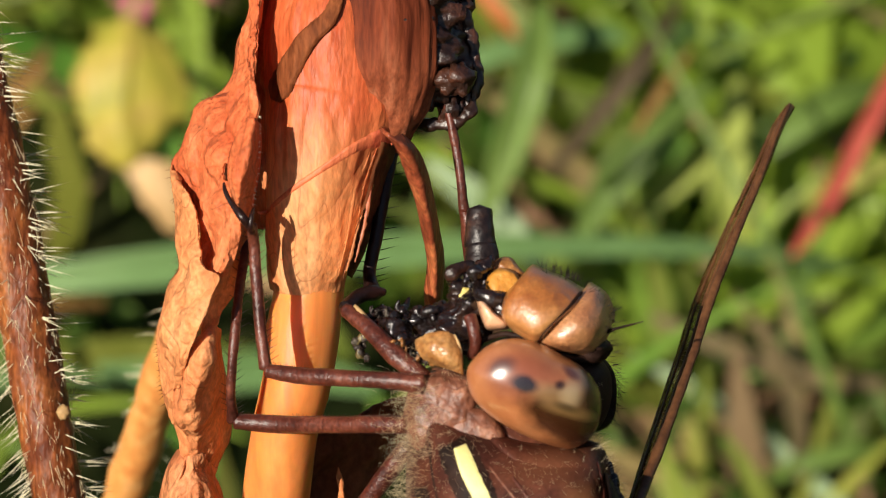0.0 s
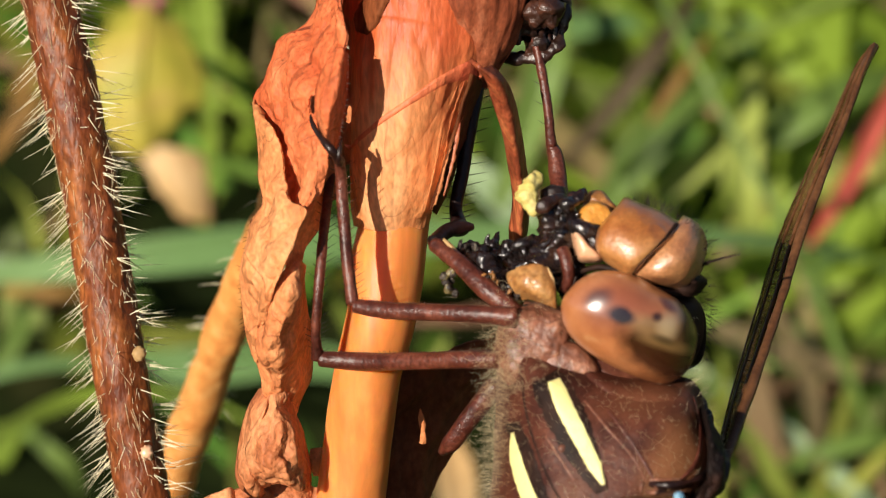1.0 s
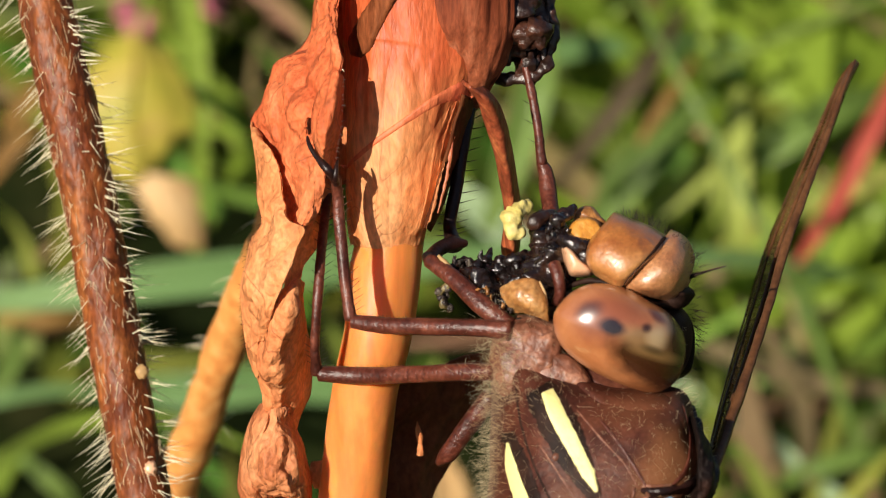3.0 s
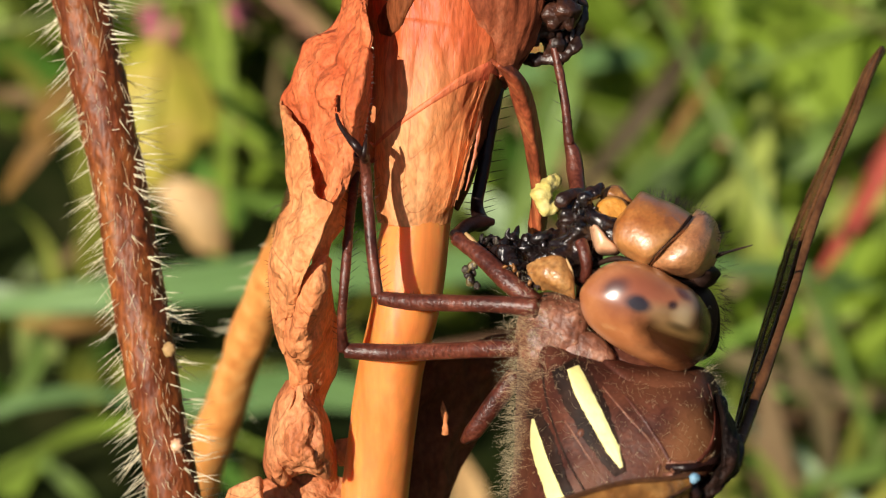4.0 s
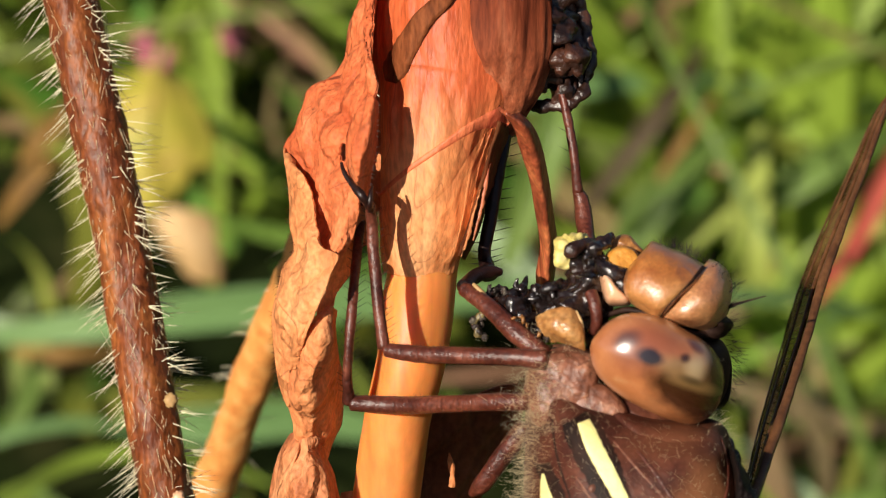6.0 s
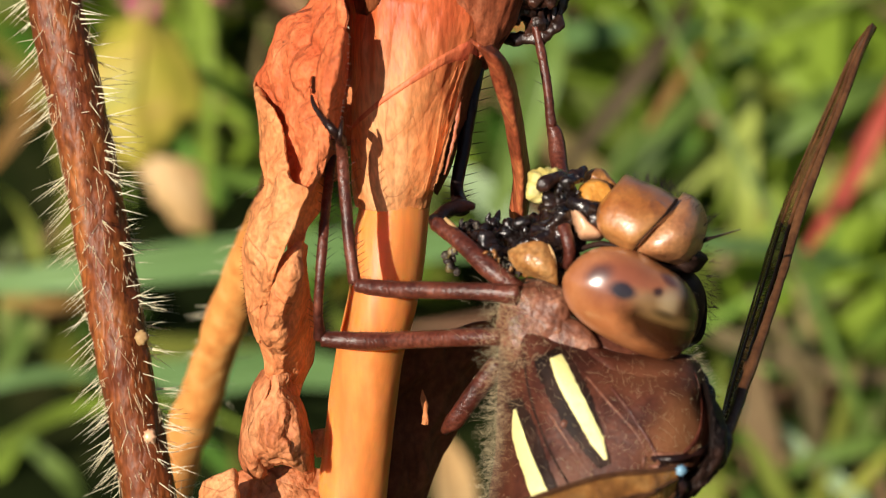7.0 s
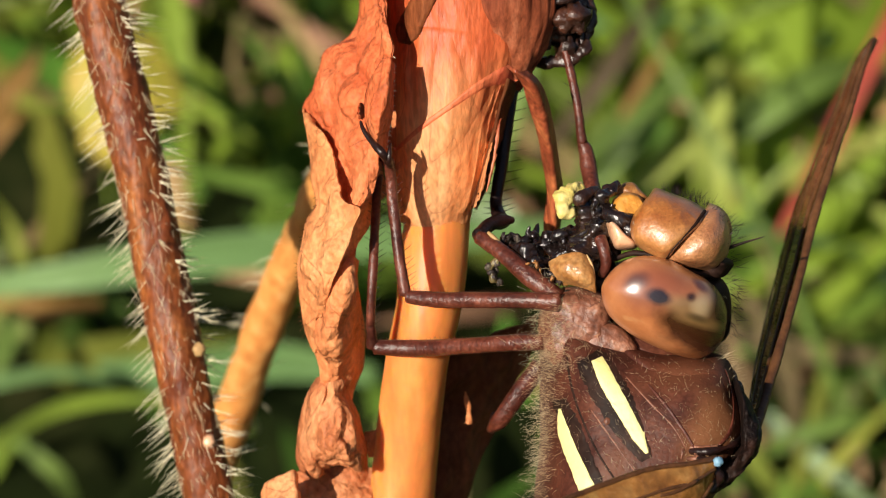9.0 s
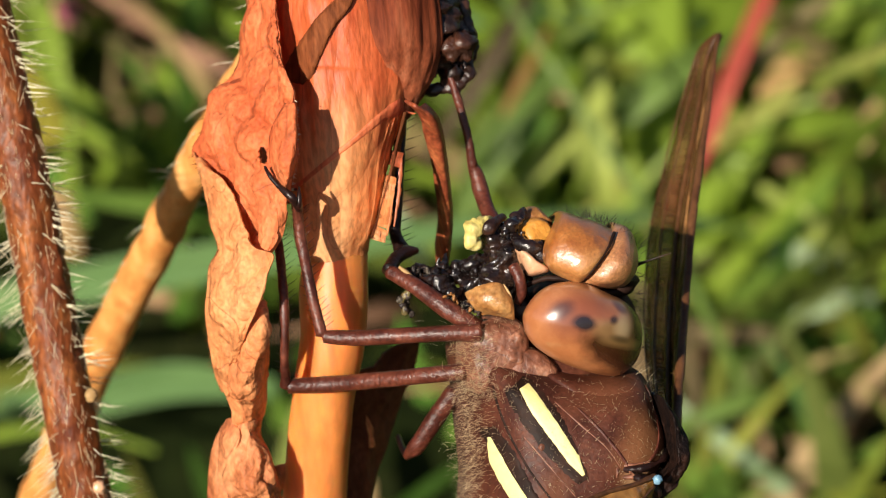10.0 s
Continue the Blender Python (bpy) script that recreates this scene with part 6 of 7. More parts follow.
    rows = [
        [(9.01, -1.20, 1.88), (8.73, -4.40, 2.05), (8.32, -5.00, 1.57), (7.85, -5.40, 1.14), (7.47, -5.40, 0.71), (7.16, -5.00, 0.33)],
        [(9.09, -1.20, 1.84), (8.71, -5.30, 1.99), (8.34, -5.90, 1.51), (7.92, -6.15, 1.05), (7.56, -6.15, 0.63), (7.23, -5.50, 0.25)],
        [(9.37, -1.20, 1.74), (8.96, -5.50, 1.88), (8.67, -6.10, 1.36), (8.30, -6.40, 0.89), (7.92, -6.35, 0.48), (7.61, -5.50, 0.13)],
        [(9.65, -1.20, 1.51), (9.25, -5.30, 1.68), (9.03, -5.90, 1.17), (8.70, -6.20, 0.71), (8.36, -6.10, 0.32), (8.12, -5.20, 0.02)],
        [(9.88, -1.20, 1.11), (9.54, -4.60, 1.30), (9.38, -5.20, 0.91), (9.15, -5.50, 0.52), (8.89, -5.40, 0.17), (8.67, -4.60, -0.10)],
        [(9.90, -1.20, 0.83), (9.74, -3.00, 1.05), (9.63, -3.60, 0.73), (9.43, -4.00, 0.37), (9.18, -3.80, 0.02), (8.87, -3.40, -0.22)]]
    part("forehead", sheet(rows, 80, 60, 0.12, 0.035, 1.1, 8, 0.8, 0.04), M_BROW, head, "brown forehead bulge with a pale sheen")
    part("face_seam", tube([(8.55, -5.55, 2.04), (8.13, -6.15, 1.58), (7.70, -6.45, 1.16), (7.30, -6.45, 0.74), (7.09, -5.80, 0.38)], [0.07, 0.06, 0.035, 0.03, 0.04], 8, 24), M_BLACK, head, "dark seam across the face")
    part("seam", tube([(5.18, -4.40, 0.33), (6.02, -4.90, 0.56), (7.06, -5.20, 0.33), (8.04, -5.10, -0.15), (8.97, -4.50, -0.33)], [0.10, 0.10, 0.10, 0.10, 0.12], 10, 30, 1, 0.05, 2, 3), M_BLACK, head, "black groove over the eye")
    part("labrum", pillow([(5.35, -3.60, 2.30), (5.48, -3.60, 2.63), (5.82, -3.60, 2.79), (6.21, -3.60, 2.75), (6.49, -3.60, 2.48), (6.53, -3.60, 2.12), (6.33, -3.60, 1.85), (5.92, -3.60, 1.75), (5.54, -3.60, 1.93)], -3.8, 0.7, 1.1, 0.30, 80, 22, (0.1, 0.3), 0.08, 1.6, 9, 1.06), M_LABRUM, head, "matt orange-yellow upper lip", (6.32, -3.40, 2.19))
    part("lip_hood", pillow([(5.57, -3.20, 2.73), (5.65, -3.20, 3.02), (5.92, -3.20, 3.18), (6.24, -3.20, 3.14), (6.48, -3.20, 2.84), (6.71, -3.20, 2.55), (6.48, -3.20, 2.27), (6.04, -3.20, 2.39)], -3.3, 0.5, 1.0, 0.30, 60, 16, (0.1, 0.2), 0.14, 2.2, 19, 1.05), M_GENA, head, "ragged brown hood over the lip")
    part("mandible", pillow([(5.01, -4.00, 1.74), (5.28, -4.00, 1.74), (5.64, -4.00, 1.35), (6.14, -4.00, 0.96), (6.10, -4.00, 0.72), (5.40, -4.00, 0.68), (5.17, -4.00, 1.04)], -4.0, 1.3, 1.0, 0.5, 40, 10, (0, 0), 0.05, 1.6, 10), M_PINK, head, "pale pinkish jaw", (5.99, -4.00, 0.80))
    part("jaw_tip", join([tube([(5.87, -4.60, 1.73), (5.47, -4.80, 1.76), (5.13, -4.60, 1.96), (5.00, -4.20, 2.40)], [0.35, 0.34, 0.28, 0.12], 12, 20, 1, 0.06, 2, 4), blob((5.85, -4.60, 1.42), (0.35, 0.5, 0.3), 0.3, 1.5, 5)]), M_WET, head, "shiny black jaw teeth", (5.88, -4.40, 1.58))
    rows = [
        [(3.00, -4.50, 0.33), (3.44, -5.00, 0.58), (3.98, -5.20, 0.60), (4.37, -5.10, 0.37)],
        [(2.99, -4.80, 0.10), (3.47, -5.35, 0.21), (4.00, -5.50, 0.17), (4.45, -5.30, -0.06)],
        [(3.14, -4.90, -0.17), (3.58, -5.40, -0.15), (4.08, -5.50, -0.25), (4.51, -5.30, -0.44)],
        [(3.42, -4.60, -0.49), (3.79, -5.00, -0.52), (4.17, -5.10, -0.64), (4.55, -5.00, -0.79)]]
    part("cheek", sheet(rows, 60, 50, 0.16, 0.06, 1.4, 11, 0.8, 0.14), M_GENA, df, "amber lower lip plate with a pale rim")
    part("lip_rim", tube([(4.25, -5.20, 0.56), (4.41, -5.30, 0.21), (4.49, -5.30, -0.17), (4.52, -5.10, -0.56)], [0.03, 0.045, 0.045, 0.03], 8, 16), M_TANLEAF, df, "pale rim")
    part("palp", tube([(4.77, -4.80, 1.18), (4.91, -5.00, 0.70), (4.96, -4.90, 0.12), (4.81, -4.70, -0.21)], [0.22, 0.22, 0.2, 0.16], 12, 18), M_LEG, df, "dark red-brown palp")
    an = [(9.29, -4.60, 0.60), (9.79, -5.00, 0.79), (10.68, -5.60, 1.06)]
    part("antenna", tube(an, [0.10, 0.05, 0.018], 8, 16), M_LEGD, head, "short bristle-like antenna")
    roots, dirs, lens = [], [], []
    crown = cr([(7.16, -4.00, 2.84), (8.01, -4.40, 2.55), (8.88, -4.40, 2.12), (9.56, -4.40, 1.48), (9.55, -4.00, 0.70), (9.78, -3.00, -0.57), (9.93, -2.00, -1.78), (9.69, -2.00, -2.68)], 200)
    for _ in range(330):
        i = RNG.integers(0, 200)
        p = crown[i] + RNG.normal(size=3) * [0.08, 1.3, 0.08]
        roots.append(p)
        c = np.array((7.64, -3.00, -0.18))
        dirs.append(unit((p - c) * [1, 0.15, 1]) + RNG.normal(size=3) * 0.3)
        lens.append(RNG.uniform(0.15, 0.55))
    tagged(part("face_hair", hairs(roots, dirs, lens, 0.012, 0.0), M_LEGD, head, "short dark bristles"), kind="stuff")
    # legs on the near side and behind
    fe = [(3.23, -4.60, -0.99), (2.36, -4.40, -0.33), (1.30, -3.60, 0.65), (0.44, -2.80, 1.33)]
    leg = part("foreleg", limb(fe, [0.34, 0.36, 0.32, 0.28], 16, 40, 1), M_LEG, df, "folded red-brown foreleg")
    part("knee", limb([(0.44, -2.80, 1.33), (0.76, -2.30, 1.70), (1.32, -1.80, 1.91), (1.77, -1.60, 1.91)], [0.32, 0.26, 0.26, 0.12], 12, 24, 2), M_LEGD, leg)
    ti = [(1.33, -1.20, 1.80), (1.18, -0.60, 2.50), (1.41, -0.30, 3.90), (1.68, -0.10, 5.54), (1.97, 0.20, 7.10), (2.18, 0.40, 8.24)]
    part("shin", limb(ti, [0.36, 0.24, 0.24, 0.24, 0.24, 0.2], 14, 50, 3), M_LEGD, leg, "black spiny shin")
    tagged(part("spine", spines(ti, (1, -0.2, -0.1), 15, 0.62, start=0.12, stop=0.85), M_LEGD, leg), kind="stuff")
    tagged(part("spine", spines(ti, (-0.9, -0.4, -0.3), 10, 0.45, start=0.12, stop=0.6), M_LEGD, leg), kind="stuff")
    fe = [(3.20, -5.20, -1.14), (2.24, -5.00, -1.06), (0.31, -4.20, -1.00), (-1.26, -3.40, -0.97), (-2.30, -2.90, -0.85)]
    leg = part("middle_leg", limb(fe, [0.36, 0.30, 0.30, 0.30, 0.24], 16, 50, 4), M_LEG, df, "bent red-brown middle leg hooked over the sheath")
    ti = [(-2.38, -2.90, -0.77), (-2.54, -2.80, 0.42), (-2.72, -2.70, 2.20), (-2.83, -2.90, 3.78), (-2.84, -3.30, 4.24)]
    part("shin", limb(ti, [0.23, 0.21, 0.21, 0.2, 0.18], 14, 50, 5), M_LEG, leg, "thin spiny shin")
    part("foot", limb([(-2.84, -3.40, 4.12), (-3.10, -3.90, 4.49), (-3.50, -3.50, 4.98), (-3.79, -3.20, 5.43), (-3.88, -2.90, 5.73)], [0.15, 0.16, 0.10, 0.08, 0.04], 12, 30, 6), M_LEGD, leg, "black hooked foot")
    part("foot", limb([(-2.82, -3.40, 4.04), (-2.86, -3.80, 4.30), (-2.82, -3.80, 4.57), (-2.77, -3.60, 4.86)], [0.13, 0.12, 0.08, 0.04], 12, 24, 7), M_LEGD, leg)
    tagged(part("spine", spines(ti, (1, -0.35, 0.25), 20, 0.42, r=0.018, start=0.03, stop=0.9, off=0.2), M_LEG, leg), kind="stuff")
    tagged(part("spine", spines(ti, (-0.9, -0.5, 0.2), 16, 0.34, r=0.016, start=0.05, stop=0.9, off=0.2), M_LEGD, leg), kind="stuff")
    tagged(part("spine", spines(fe, (0, -0.4, 1), 48, 0.16, r=0.016, off=0.26), M_LEG, leg), kind="stuff")
    fe = [(2.60, -4.60, -2.58), (1.49, -4.00, -2.62), (-0.48, -2.40, -2.77), (-2.30, -1.10, -2.85), (-3.61, -0.90, -2.78)]
    leg = part("hind_leg", limb(fe, [0.30, 0.31, 0.31, 0.33, 0.27], 16, 50, 8), M_LEG, df, "long red-brown hind leg crossing the stem")
    ti = [(-3.69, -0.90, -2.74), (-3.72, -1.50, -1.79), (-3.59, -1.90, 0.02), (-3.45, -1.30, 1.94), (-3.34, 0.00, 3.40), (-3.22, 0.90, 4.77)]
    part("shin", limb(ti, [0.24, 0.17, 0.18, 0.18, 0.17, 0.15], 14, 50, 9), M_LEG, leg, "dark spiny shin")
    tagged(part("spine", spines(ti, (1, -0.35, 0.3), 26, 0.5, r=0.018, start=0.02, stop=0.75, off=0.16), M_LEGD, leg), kind="stuff")
    tagged(part("spine", spines(ti, (-0.9, -0.5, 0.2), 18, 0.34, r=0.016, start=0.05, stop=0.8, off=0.16), M_LEGD, leg), kind="stuff")
    tagged(part("spine", spines(fe, (0, -0.4, 1), 60, 0.17, r=0.016, off=0.27), M_LEG, leg), kind="stuff")
    leg = part("far_leg", limb([(2.62, -2.00, -3.58), (1.93, -1.60, -4.50), (1.03, -1.00, -5.73), (0.73, -0.60, -6.08)], [0.36, 0.36, 0.33, 0.15], 14, 36, 10), M_LEG, df, "brown hind leg on the far side")
    part("shin", limb([(0.80, -0.70, -6.02), (0.84, 0.60, -5.95), (1.00, 2.40, -5.70)], [0.16, 0.14, 0.12], 10, 20, 11), M_LEGD, leg)
    leg = part("far_foreleg", limb([(5.15, -1.60, 2.23), (4.88, -0.60, 3.07), (4.79, 0.00, 3.91), (4.67, 0.10, 4.63), (4.52, 0.00, 4.93)], [0.36, 0.30, 0.32, 0.27, 0.18], 14, 30, 12), M_LEG, df, "foreleg on the far side reaching to the seed head")
    ti = [(4.58, 0.00, 4.83), (4.47, -0.20, 5.74), (4.33, -0.20, 6.76), (4.13, -0.20, 7.78), (3.93, -0.10, 8.71), (3.77, 0.00, 9.54)]
    part("shin", limb(ti, [0.20, 0.17, 0.17, 0.17, 0.17, 0.15], 12, 40, 13), M_LEG, leg, "thin shin with a few spines")
    tagged(part("spine", spines(ti, (-1, -0.2, 0.1), 5, 0.45, r=0.016, start=0.1, stop=0.8, off=0.14), M_LEGD, leg), kind="stuff")
    # far wing, upright, seen almost edge-on
    costa = [(9.58, -6.50, -6.82), (10.34, -4.94, -5.69), (11.27, -2.83, -3.94), (12.17, -0.96, -2.10), (13.00, 0.60, -0.19), (13.69, 1.77, 1.65), (14.81, 3.56, 4.02), (15.96, 5.43, 6.31), (17.04, 7.15, 8.63), (17.34, 7.62, 9.16)]
    chord = [1.2, 3.0, 4.8, 5.8, 6.2, 6.0, 5.2, 4.2, 2.4, 0.6]
    rows = []
    for p, c in zip(costa, chord):
        p = np.array(p)
        rows.append([p, p + [0.16, c * 0.33, -0.10], p + [0.02, c * 0.66, -0.1], p + [0.10, c, 0.0]])
    wing = part("wing", sheet(rows, 90, 28, 0.02, 0.03, 0.8, 81, 1.0, 0.0, 0.11), M_WING, df, "brown-tinted veined wing held upright")
    part("leading_vein", tube([np.array(p) - [0, 0.12, 0] for p in costa], [0.16, 0.20, 0.20, 0.18, 0.17, 0.18, 0.14, 0.12, 0.09, 0.05], 10, 90, 1, 0.03, 1.2, 3), M_VEIN, wing, "thick dark leading vein")
    field = [[np.array(p) - [0.02, 0.1, 0], np.array(p) + [0.08, c * 0.15, -0.05], np.array(p) + [0.10, c * 0.30, -0.06], np.array(p) + [0.05, c * 0.46, -0.06]] for p, c in zip(costa, chord)]
    part("costal_field", sheet(field, 90, 14, 0.03, 0.04, 0.9, 83, 0.4, 0.0, 0.05), M_WING, wing, "dark brown pleated front of the wing")
    for u, rr in ((0.16, 0.10), (0.33, 0.08), (0.66, 0.05), (1.0, 0.04)):
        line = [np.array(p) + [0.10 * math.sin(u * 9), c * u, -0.05] for p, c in zip(costa, chord)]
        part("long_vein", tube(line, [rr] * len(line), 8, 90), M_VEINP if u == 0.16 else M_VEIN, wing)
    G = cr(np.asarray(rows, float), 120)
    cross = []
    for i in range(4, 118):
        for a, b in ((1, 2), (2, 3)):
            if RNG.random() < 0.75:
                j = min(119, max(0, i + int(RNG.integers(-1, 2))))
                cross.append(tube([G[i][a], (G[i][a] + G[j][b]) / 2, G[j][b]], [0.016, 0.013, 0.013], 5, 4))
    tagged(part("cross_vein", join(cross), M_VEIN, wing, "network of fine cross veins"), kind="stuff")
    # near wing, its amber base below the thorax
    rows = [[(8.34, -9.00, -6.62), (8.26, -9.00, -6.99), (8.17, -8.80, -7.49)], [(7.43, -9.60, -6.72), (7.51, -9.80, -7.29), (7.62, -9.60, -8.04)], [(5.91, -10.40, -6.80), (6.06, -10.80, -7.56), (6.26, -10.60, -8.39)], [(4.23, -11.40, -7.18), (4.37, -12.00, -7.98), (4.56, -11.80, -8.89)], [(2.57, -12.60, -7.60), (2.72, -13.40, -8.53), (2.90, -13.40, -9.76)], [(0.28, -14.50, -8.16), (0.44, -15.50, -9.32), (0.61, -15.50, -10.85)], [(-3.04, -17.50, -9.24), (-2.84, -18.50, -10.42), (-2.67, -18.50, -12.05)]]
    wing = part("wing", sheet(rows, 60, 14, 0.04, 0.08, 0.9, 91), M_AMBER, df, "amber base of the spread wing")
    for k, rr in ((0, 0.10), (2, 0.08), (1, 0.06)):
        part("long_vein", tube([r[k] for r in rows], [rr * 1.2] + [rr] * 6, 8, 60, 1, 0.02, 2, 4), M_VEIN, wing, "brown wing vein")
    part("cross_vein", tube([(7.51, -9.90, -7.31), (6.63, -10.50, -7.62), (5.51, -11.00, -7.75)], [0.08, 0.06, 0.05], 8, 16), M_VEIN, wing)
    return df, head


DRAGONFLY, HEAD = build_dragonfly()


# ---- the prey ----


def build_prey():
    pr = thing("prey_remains", (3.46, -3.60, 0.41), "chewed black remains of an insect, wet and glossy", "prey")
    part("chewed_mass", tube([(1.33, -1.60, 1.27), (2.12, -2.00, 0.98), (2.90, -2.60, 0.82), (3.77, -3.20, 0.85), (4.64, -3.60, 0.81), (5.22, -3.80, 0.51)], [0.22, 0.36, 0.42, 0.55, 0.72, 0.6], 44, 120, 0.9, 0.55, 1.25, 2), M_WET, pr, "glossy black chewed mass")
    part("chewed_mass", tube([(4.43, -3.80, 0.41), (4.55, -3.80, 1.20), (4.68, -3.60, 1.99), (4.85, -3.40, 2.68)], [0.8, 0.72, 0.6, 0.3], 44, 90, 0.9, 0.50, 1.2, 9), M_WET, pr)
    for i in range(34):
        u = RNG.random()
        c = np.array((1.71, -2.40, 1.06)) * (1 - u) + np.array((5.29, -4.20, 0.80)) * u
        c = c + RNG.normal(size=3) * [0.25, 0.35, 0.26]
        d = unit(RNG.normal(size=3)) * RNG.uniform(0.15, 0.45)
        part("fragment", tube([c - d, c + 0.1 * RNG.normal(size=3), c + d], [0.06, RNG.uniform(0.10, 0.22), 0.05], 8, 10, 0.7, 0.14, 2.5, i), M_WET, pr)
    for i in range(26):
        c = np.array((1.83, -2.70, 1.01)) + np.clip(RNG.normal(size=3), -1.2, 1.2) * [0.42, 0.2, 0.2]
        part("crumb", blob(c, RNG.uniform(0.05, 0.20, 3), 0.9, 2.6, i + 90, 8, 10), M_CRUMB, pr)
    for i, c in enumerate(((0.76, -2.60, 0.18), (0.84, -2.60, -0.02), (0.95, -2.60, -0.22), (1.15, -2.50, -0.38), (1.02, -2.40, 0.06), (1.07, -2.60, 0.32))):
        part("crumb", blob(c, (0.15, 0.13, 0.16), 0.5, 2.2, i + 130, 7, 9), M_CRUMB, pr)
    part("torn_leg", tube([(1.63, -2.40, 0.78), (1.15, -2.60, 0.46), (0.85, -2.60, 0.10), (0.93, -2.60, -0.26), (1.21, -2.50, -0.44)], [0.10, 0.11, 0.13, 0.12, 0.05], 12, 40, 0.9, 0.12, 3.2, 12), M_OLIVED, pr, "torn olive-brown leg of the prey")
    part("chewed_mass", tube([(1.43, -2.60, 0.74), (2.05, -3.40, 0.49), (2.63, -3.80, 0.10), (3.13, -4.00, -0.41)], [0.26, 0.40, 0.36, 0.22], 30, 70, 0.9, 0.5, 1.6, 19), M_WET, pr)
    for i in range(22):
        u = RNG.random()
        c = np.array((2.26, -4.30, 0.31)) * (1 - u) + np.array((3.41, -4.80, -0.56)) * u + RNG.normal(size=3) * [0.2, 0.12, 0.2]
        part("crumb", blob(c, RNG.uniform(0.04, 0.15, 3), 0.8, 2.6, i + 160, 7, 9), M_GENA if i % 3 else M_CRUMB, pr)
    for i, (a, b, c, r) in enumerate((((5.20, -4.00, 2.76), (5.32, -4.10, 3.03), (5.60, -4.00, 3.17), 0.16), ((4.91, -4.30, 2.32), (5.06, -4.50, 2.65), (5.26, -4.40, 2.90), 0.20), ((5.10, -4.40, 1.77), (5.13, -4.60, 2.10), (5.25, -4.50, 2.39), 0.20), ((4.64, -4.40, 2.16), (4.71, -4.50, 2.47), (4.87, -4.40, 2.75), 0.15))):
        part("fragment", tube([a, b, c], [r * 0.6, r, r * 0.5], 12, 20, 0.8, 0.35, 1.8, i + 40), M_WET, pr)
    part("shred", tube([(0.75, -3.20, 1.48), (0.99, -3.30, 1.24), (1.30, -3.30, 0.93)], [0.06, 0.09, 0.06], 7, 12), M_TANLEAF, pr, "pale shred")
    # abdomen that is drawn into the jaws
    ab = part("abdomen", join([tube([(5.09, -2.60, 4.87), (5.10, -2.70, 4.19), (5.14, -2.80, 3.59)], [0.44, 0.54, 0.56], 18, 16, 1, 0.06, 1.5, 3), tube([(5.14, -2.80, 3.55), (5.21, -3.00, 2.79), (5.25, -3.20, 2.19)], [0.58, 0.56, 0.54], 18, 16, 1, 0.08, 1.5, 4), tube([(5.25, -3.20, 2.15), (5.36, -3.40, 1.50), (5.44, -3.40, 0.81)], [0.55, 0.6, 0.4], 18, 16, 1, 0.14, 1.5, 5)]), M_ABD, pr, "segmented blackish abdomen of the prey", (5.17, -3.00, 2.79))
    fl = part("soft_tissue", join([tube([(4.50, -3.20, 3.10), (4.09, -3.50, 3.05), (3.73, -3.70, 2.81), (3.65, -3.70, 2.45), (3.98, -3.50, 2.18)], [0.14, 0.28, 0.34, 0.30, 0.16], 18, 34, 0.8, 0.16, 3.0, 6)]), M_FLESH, pr, "lumpy pale yellow tissue", (4.05, -3.50, 2.62))
    part("flap", tube([(4.95, -3.40, 2.94), (4.47, -3.90, 2.80), (4.14, -4.10, 2.60), (3.99, -4.00, 2.41)], [0.12, 0.22, 0.24, 0.12], 12, 20, 0.6, 0.1, 2, 7), M_SEED, pr, "greyish torn skin")
    return pr, ab, fl


PREY, ABDOMEN, TISSUE = build_prey()


# ---- movement ----


SWAY = [
    (9.0, pose(-0.00001, 0.00000, 0.00000, 0.000, 0.000, 0.103)),
    (9.5, pose(-0.00005, 0.00000, 0.00000, 0.080, -0.004, 1.028)),
    (10, pose(-0.00016, 0.00002, 0.00006, 3.268, -0.625, 7.197)),
]
# the hairy stem swings back more upright than the rest
SWAY_HAIRY = SWAY[:2] + [(10, pose(0.00007, 0.00011, -0.00098, 3.280, 4.866, 7.512))]


def sway(ob, rows):
    """The plants swing a little, and all that clings to them, near the end."""
    base = ob.matrix_basis.copy()
    walk(ob, [(0.0, base), (8.0, base), (8.5, base)] + [(t, TILT @ m @ TILT.inverted() @ base) for t, m in rows])


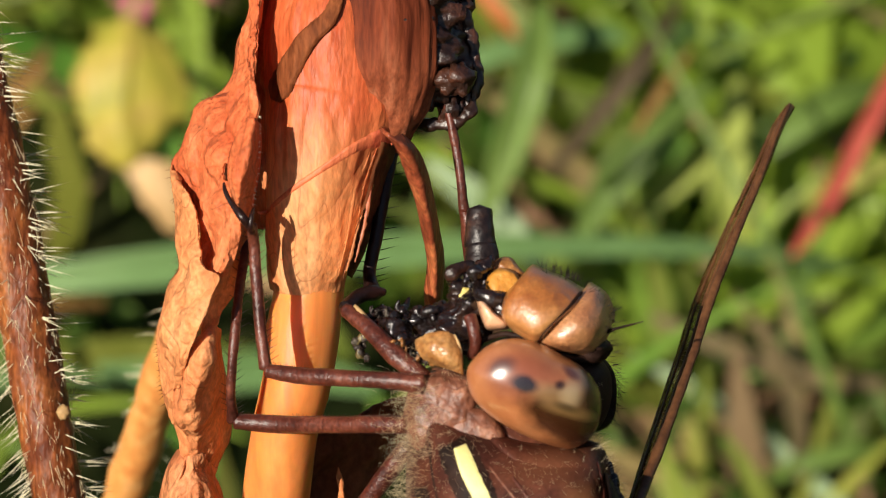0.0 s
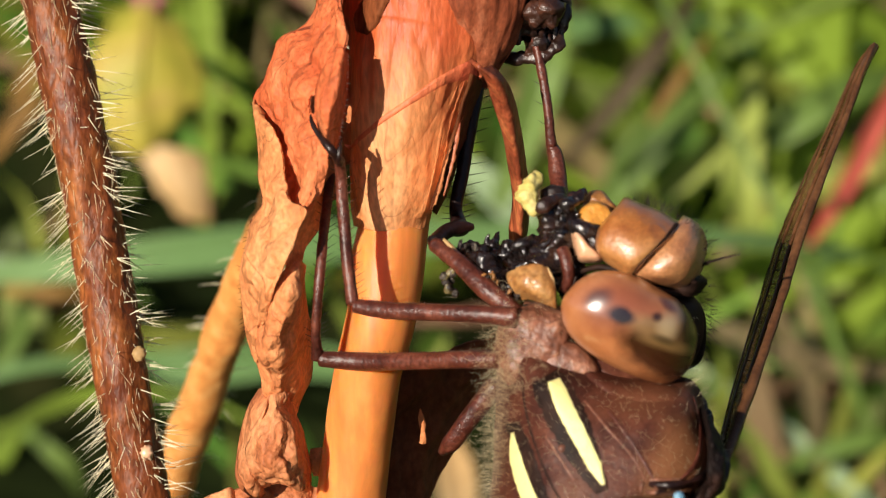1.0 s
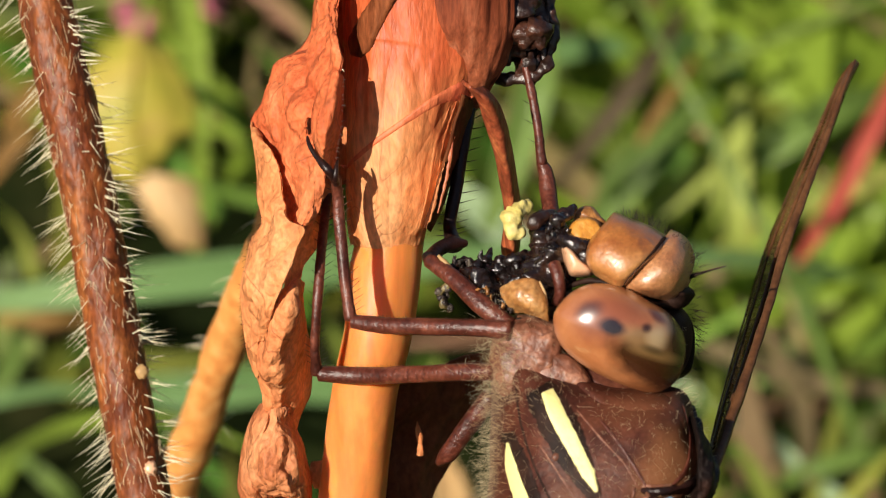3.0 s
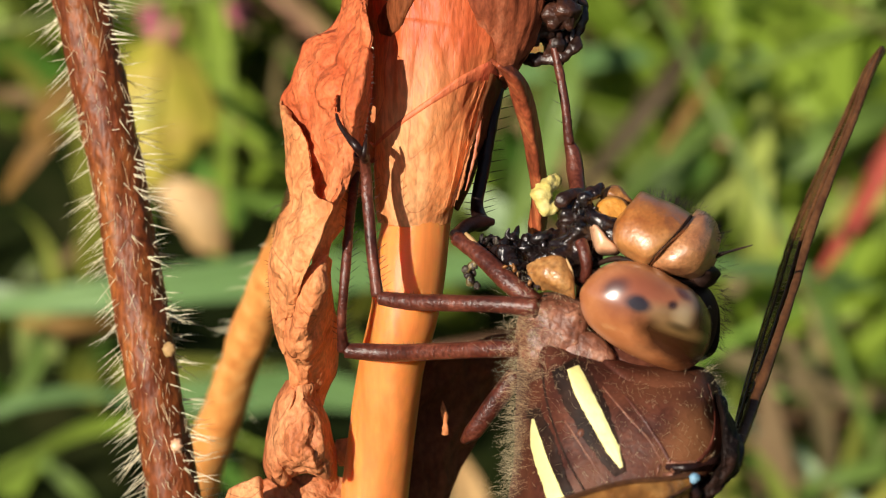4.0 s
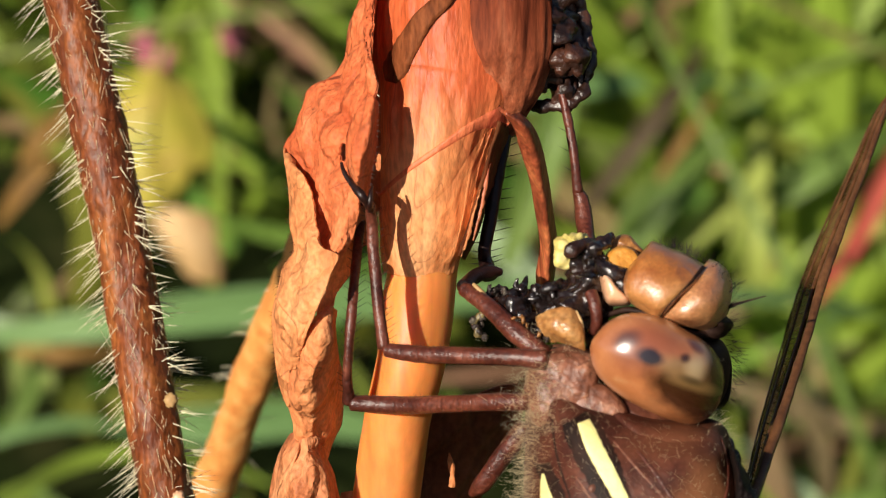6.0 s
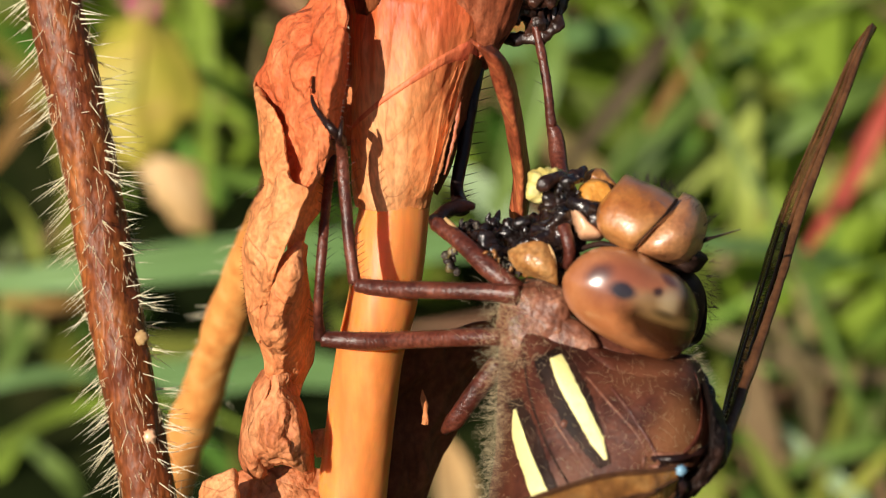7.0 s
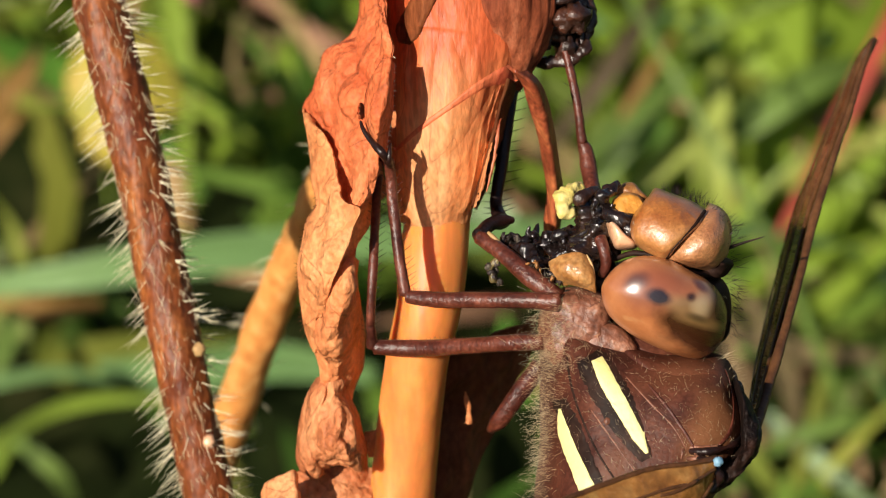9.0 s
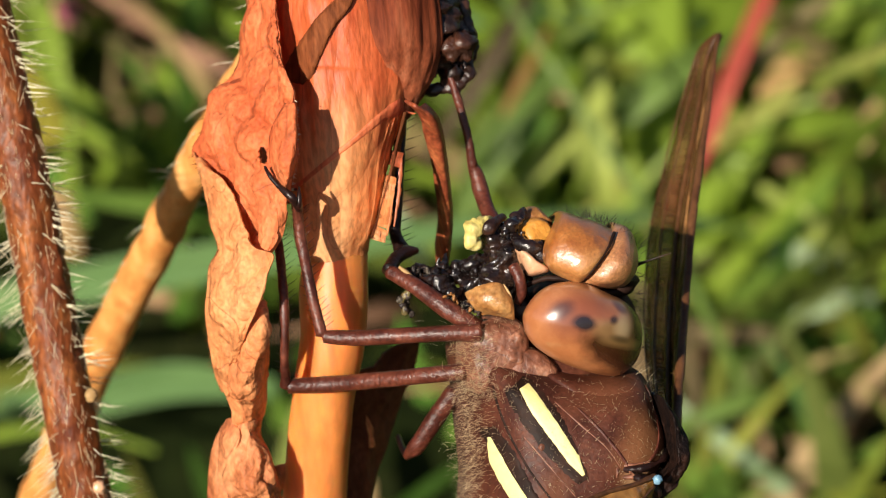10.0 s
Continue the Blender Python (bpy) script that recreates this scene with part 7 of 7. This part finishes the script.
def motions():
    for ob in (DRAGONFLY, PREY, PLANT, STALK):
        sway(ob, SWAY)
    sway(HAIRY, SWAY_HAIRY)
    rest = {c.name.split(".")[0]: c for c in HEAD.children}
    lab, jaw, tip = rest["labrum"], rest["mandible"], rest["jaw_tip"]
    spots = {ob: Matrix(ob.matrix_basis) for ob in (lab, jaw, tip, ABDOMEN, TISSUE)}

    def at(ob, dx=0.0, dz=0.0, turn=0.0):
        return Matrix.Translation(spots[ob].translation + Vector((dx, 0, dz)) * MM) @ pose(0, 0, 0, 0, turn, 0)

    walk(ABDOMEN, [(0.0, at(ABDOMEN, 0, 0, 0)), (0.3, at(ABDOMEN, -0.05, -0.2, -2)), (0.6, at(ABDOMEN, -0.1, -0.7, -4)), (1.0, at(ABDOMEN, -0.3, -1.6, -8)), (1.4, at(ABDOMEN, -0.3, -1.5, -5)),
                   (2.0, at(ABDOMEN, -0.35, -1.8, -9)), (2.7, at(ABDOMEN, -0.4, -1.9, -8)), (3.8, at(ABDOMEN, -0.3, -1.9, -6)), (5.0, at(ABDOMEN, -0.3, -2.0, -9)), (7.0, at(ABDOMEN, -0.4, -2.1, -8)), (10.0, at(ABDOMEN, -0.3, -2.2, -8))])
    walk(TISSUE, [(0.0, at(TISSUE, 0.9, -0.6, -60)), (0.4, at(TISSUE, 0.4, 0.6, -50)), (1.0, at(TISSUE, -0.05, 0.45, -40)), (1.5, at(TISSUE, -0.2, 0.2, -30)), (2.5, at(TISSUE, -0.35, 0.0, -15)), (3.8, at(TISSUE, -0.2, 0.2, -25)), (4.5, at(TISSUE, -0.15, 0.15, -30)),
                  (5.5, at(TISSUE, 0.1, 0.0, -10)), (6.8, at(TISSUE, 0.3, -0.1, 10)), (7.5, at(TISSUE)), (8.2, at(TISSUE, 0.0, 0.05, 5)), (9.0, at(TISSUE, -0.1, -0.1, -10)), (9.5, at(TISSUE, 0.05, -0.15, -20)), (10.0, at(TISSUE, -0.1, -0.25, 5))])
    beat = [0, 1, -0.6, 0.8, -1, 0.5, -0.4, 1, -0.8, 0.3, 0, 0.7, -0.9, 0.6, -0.3, 0.9, -0.7, 0.4, -0.5, 0.2, 0]
    for ob, swing in ((lab, 4.0), (jaw, -7.0), (tip, -9.0)):
        walk(ob, [(0.5 * i, at(ob, 0, 0, swing * b)) for i, b in enumerate(beat)])


motions()
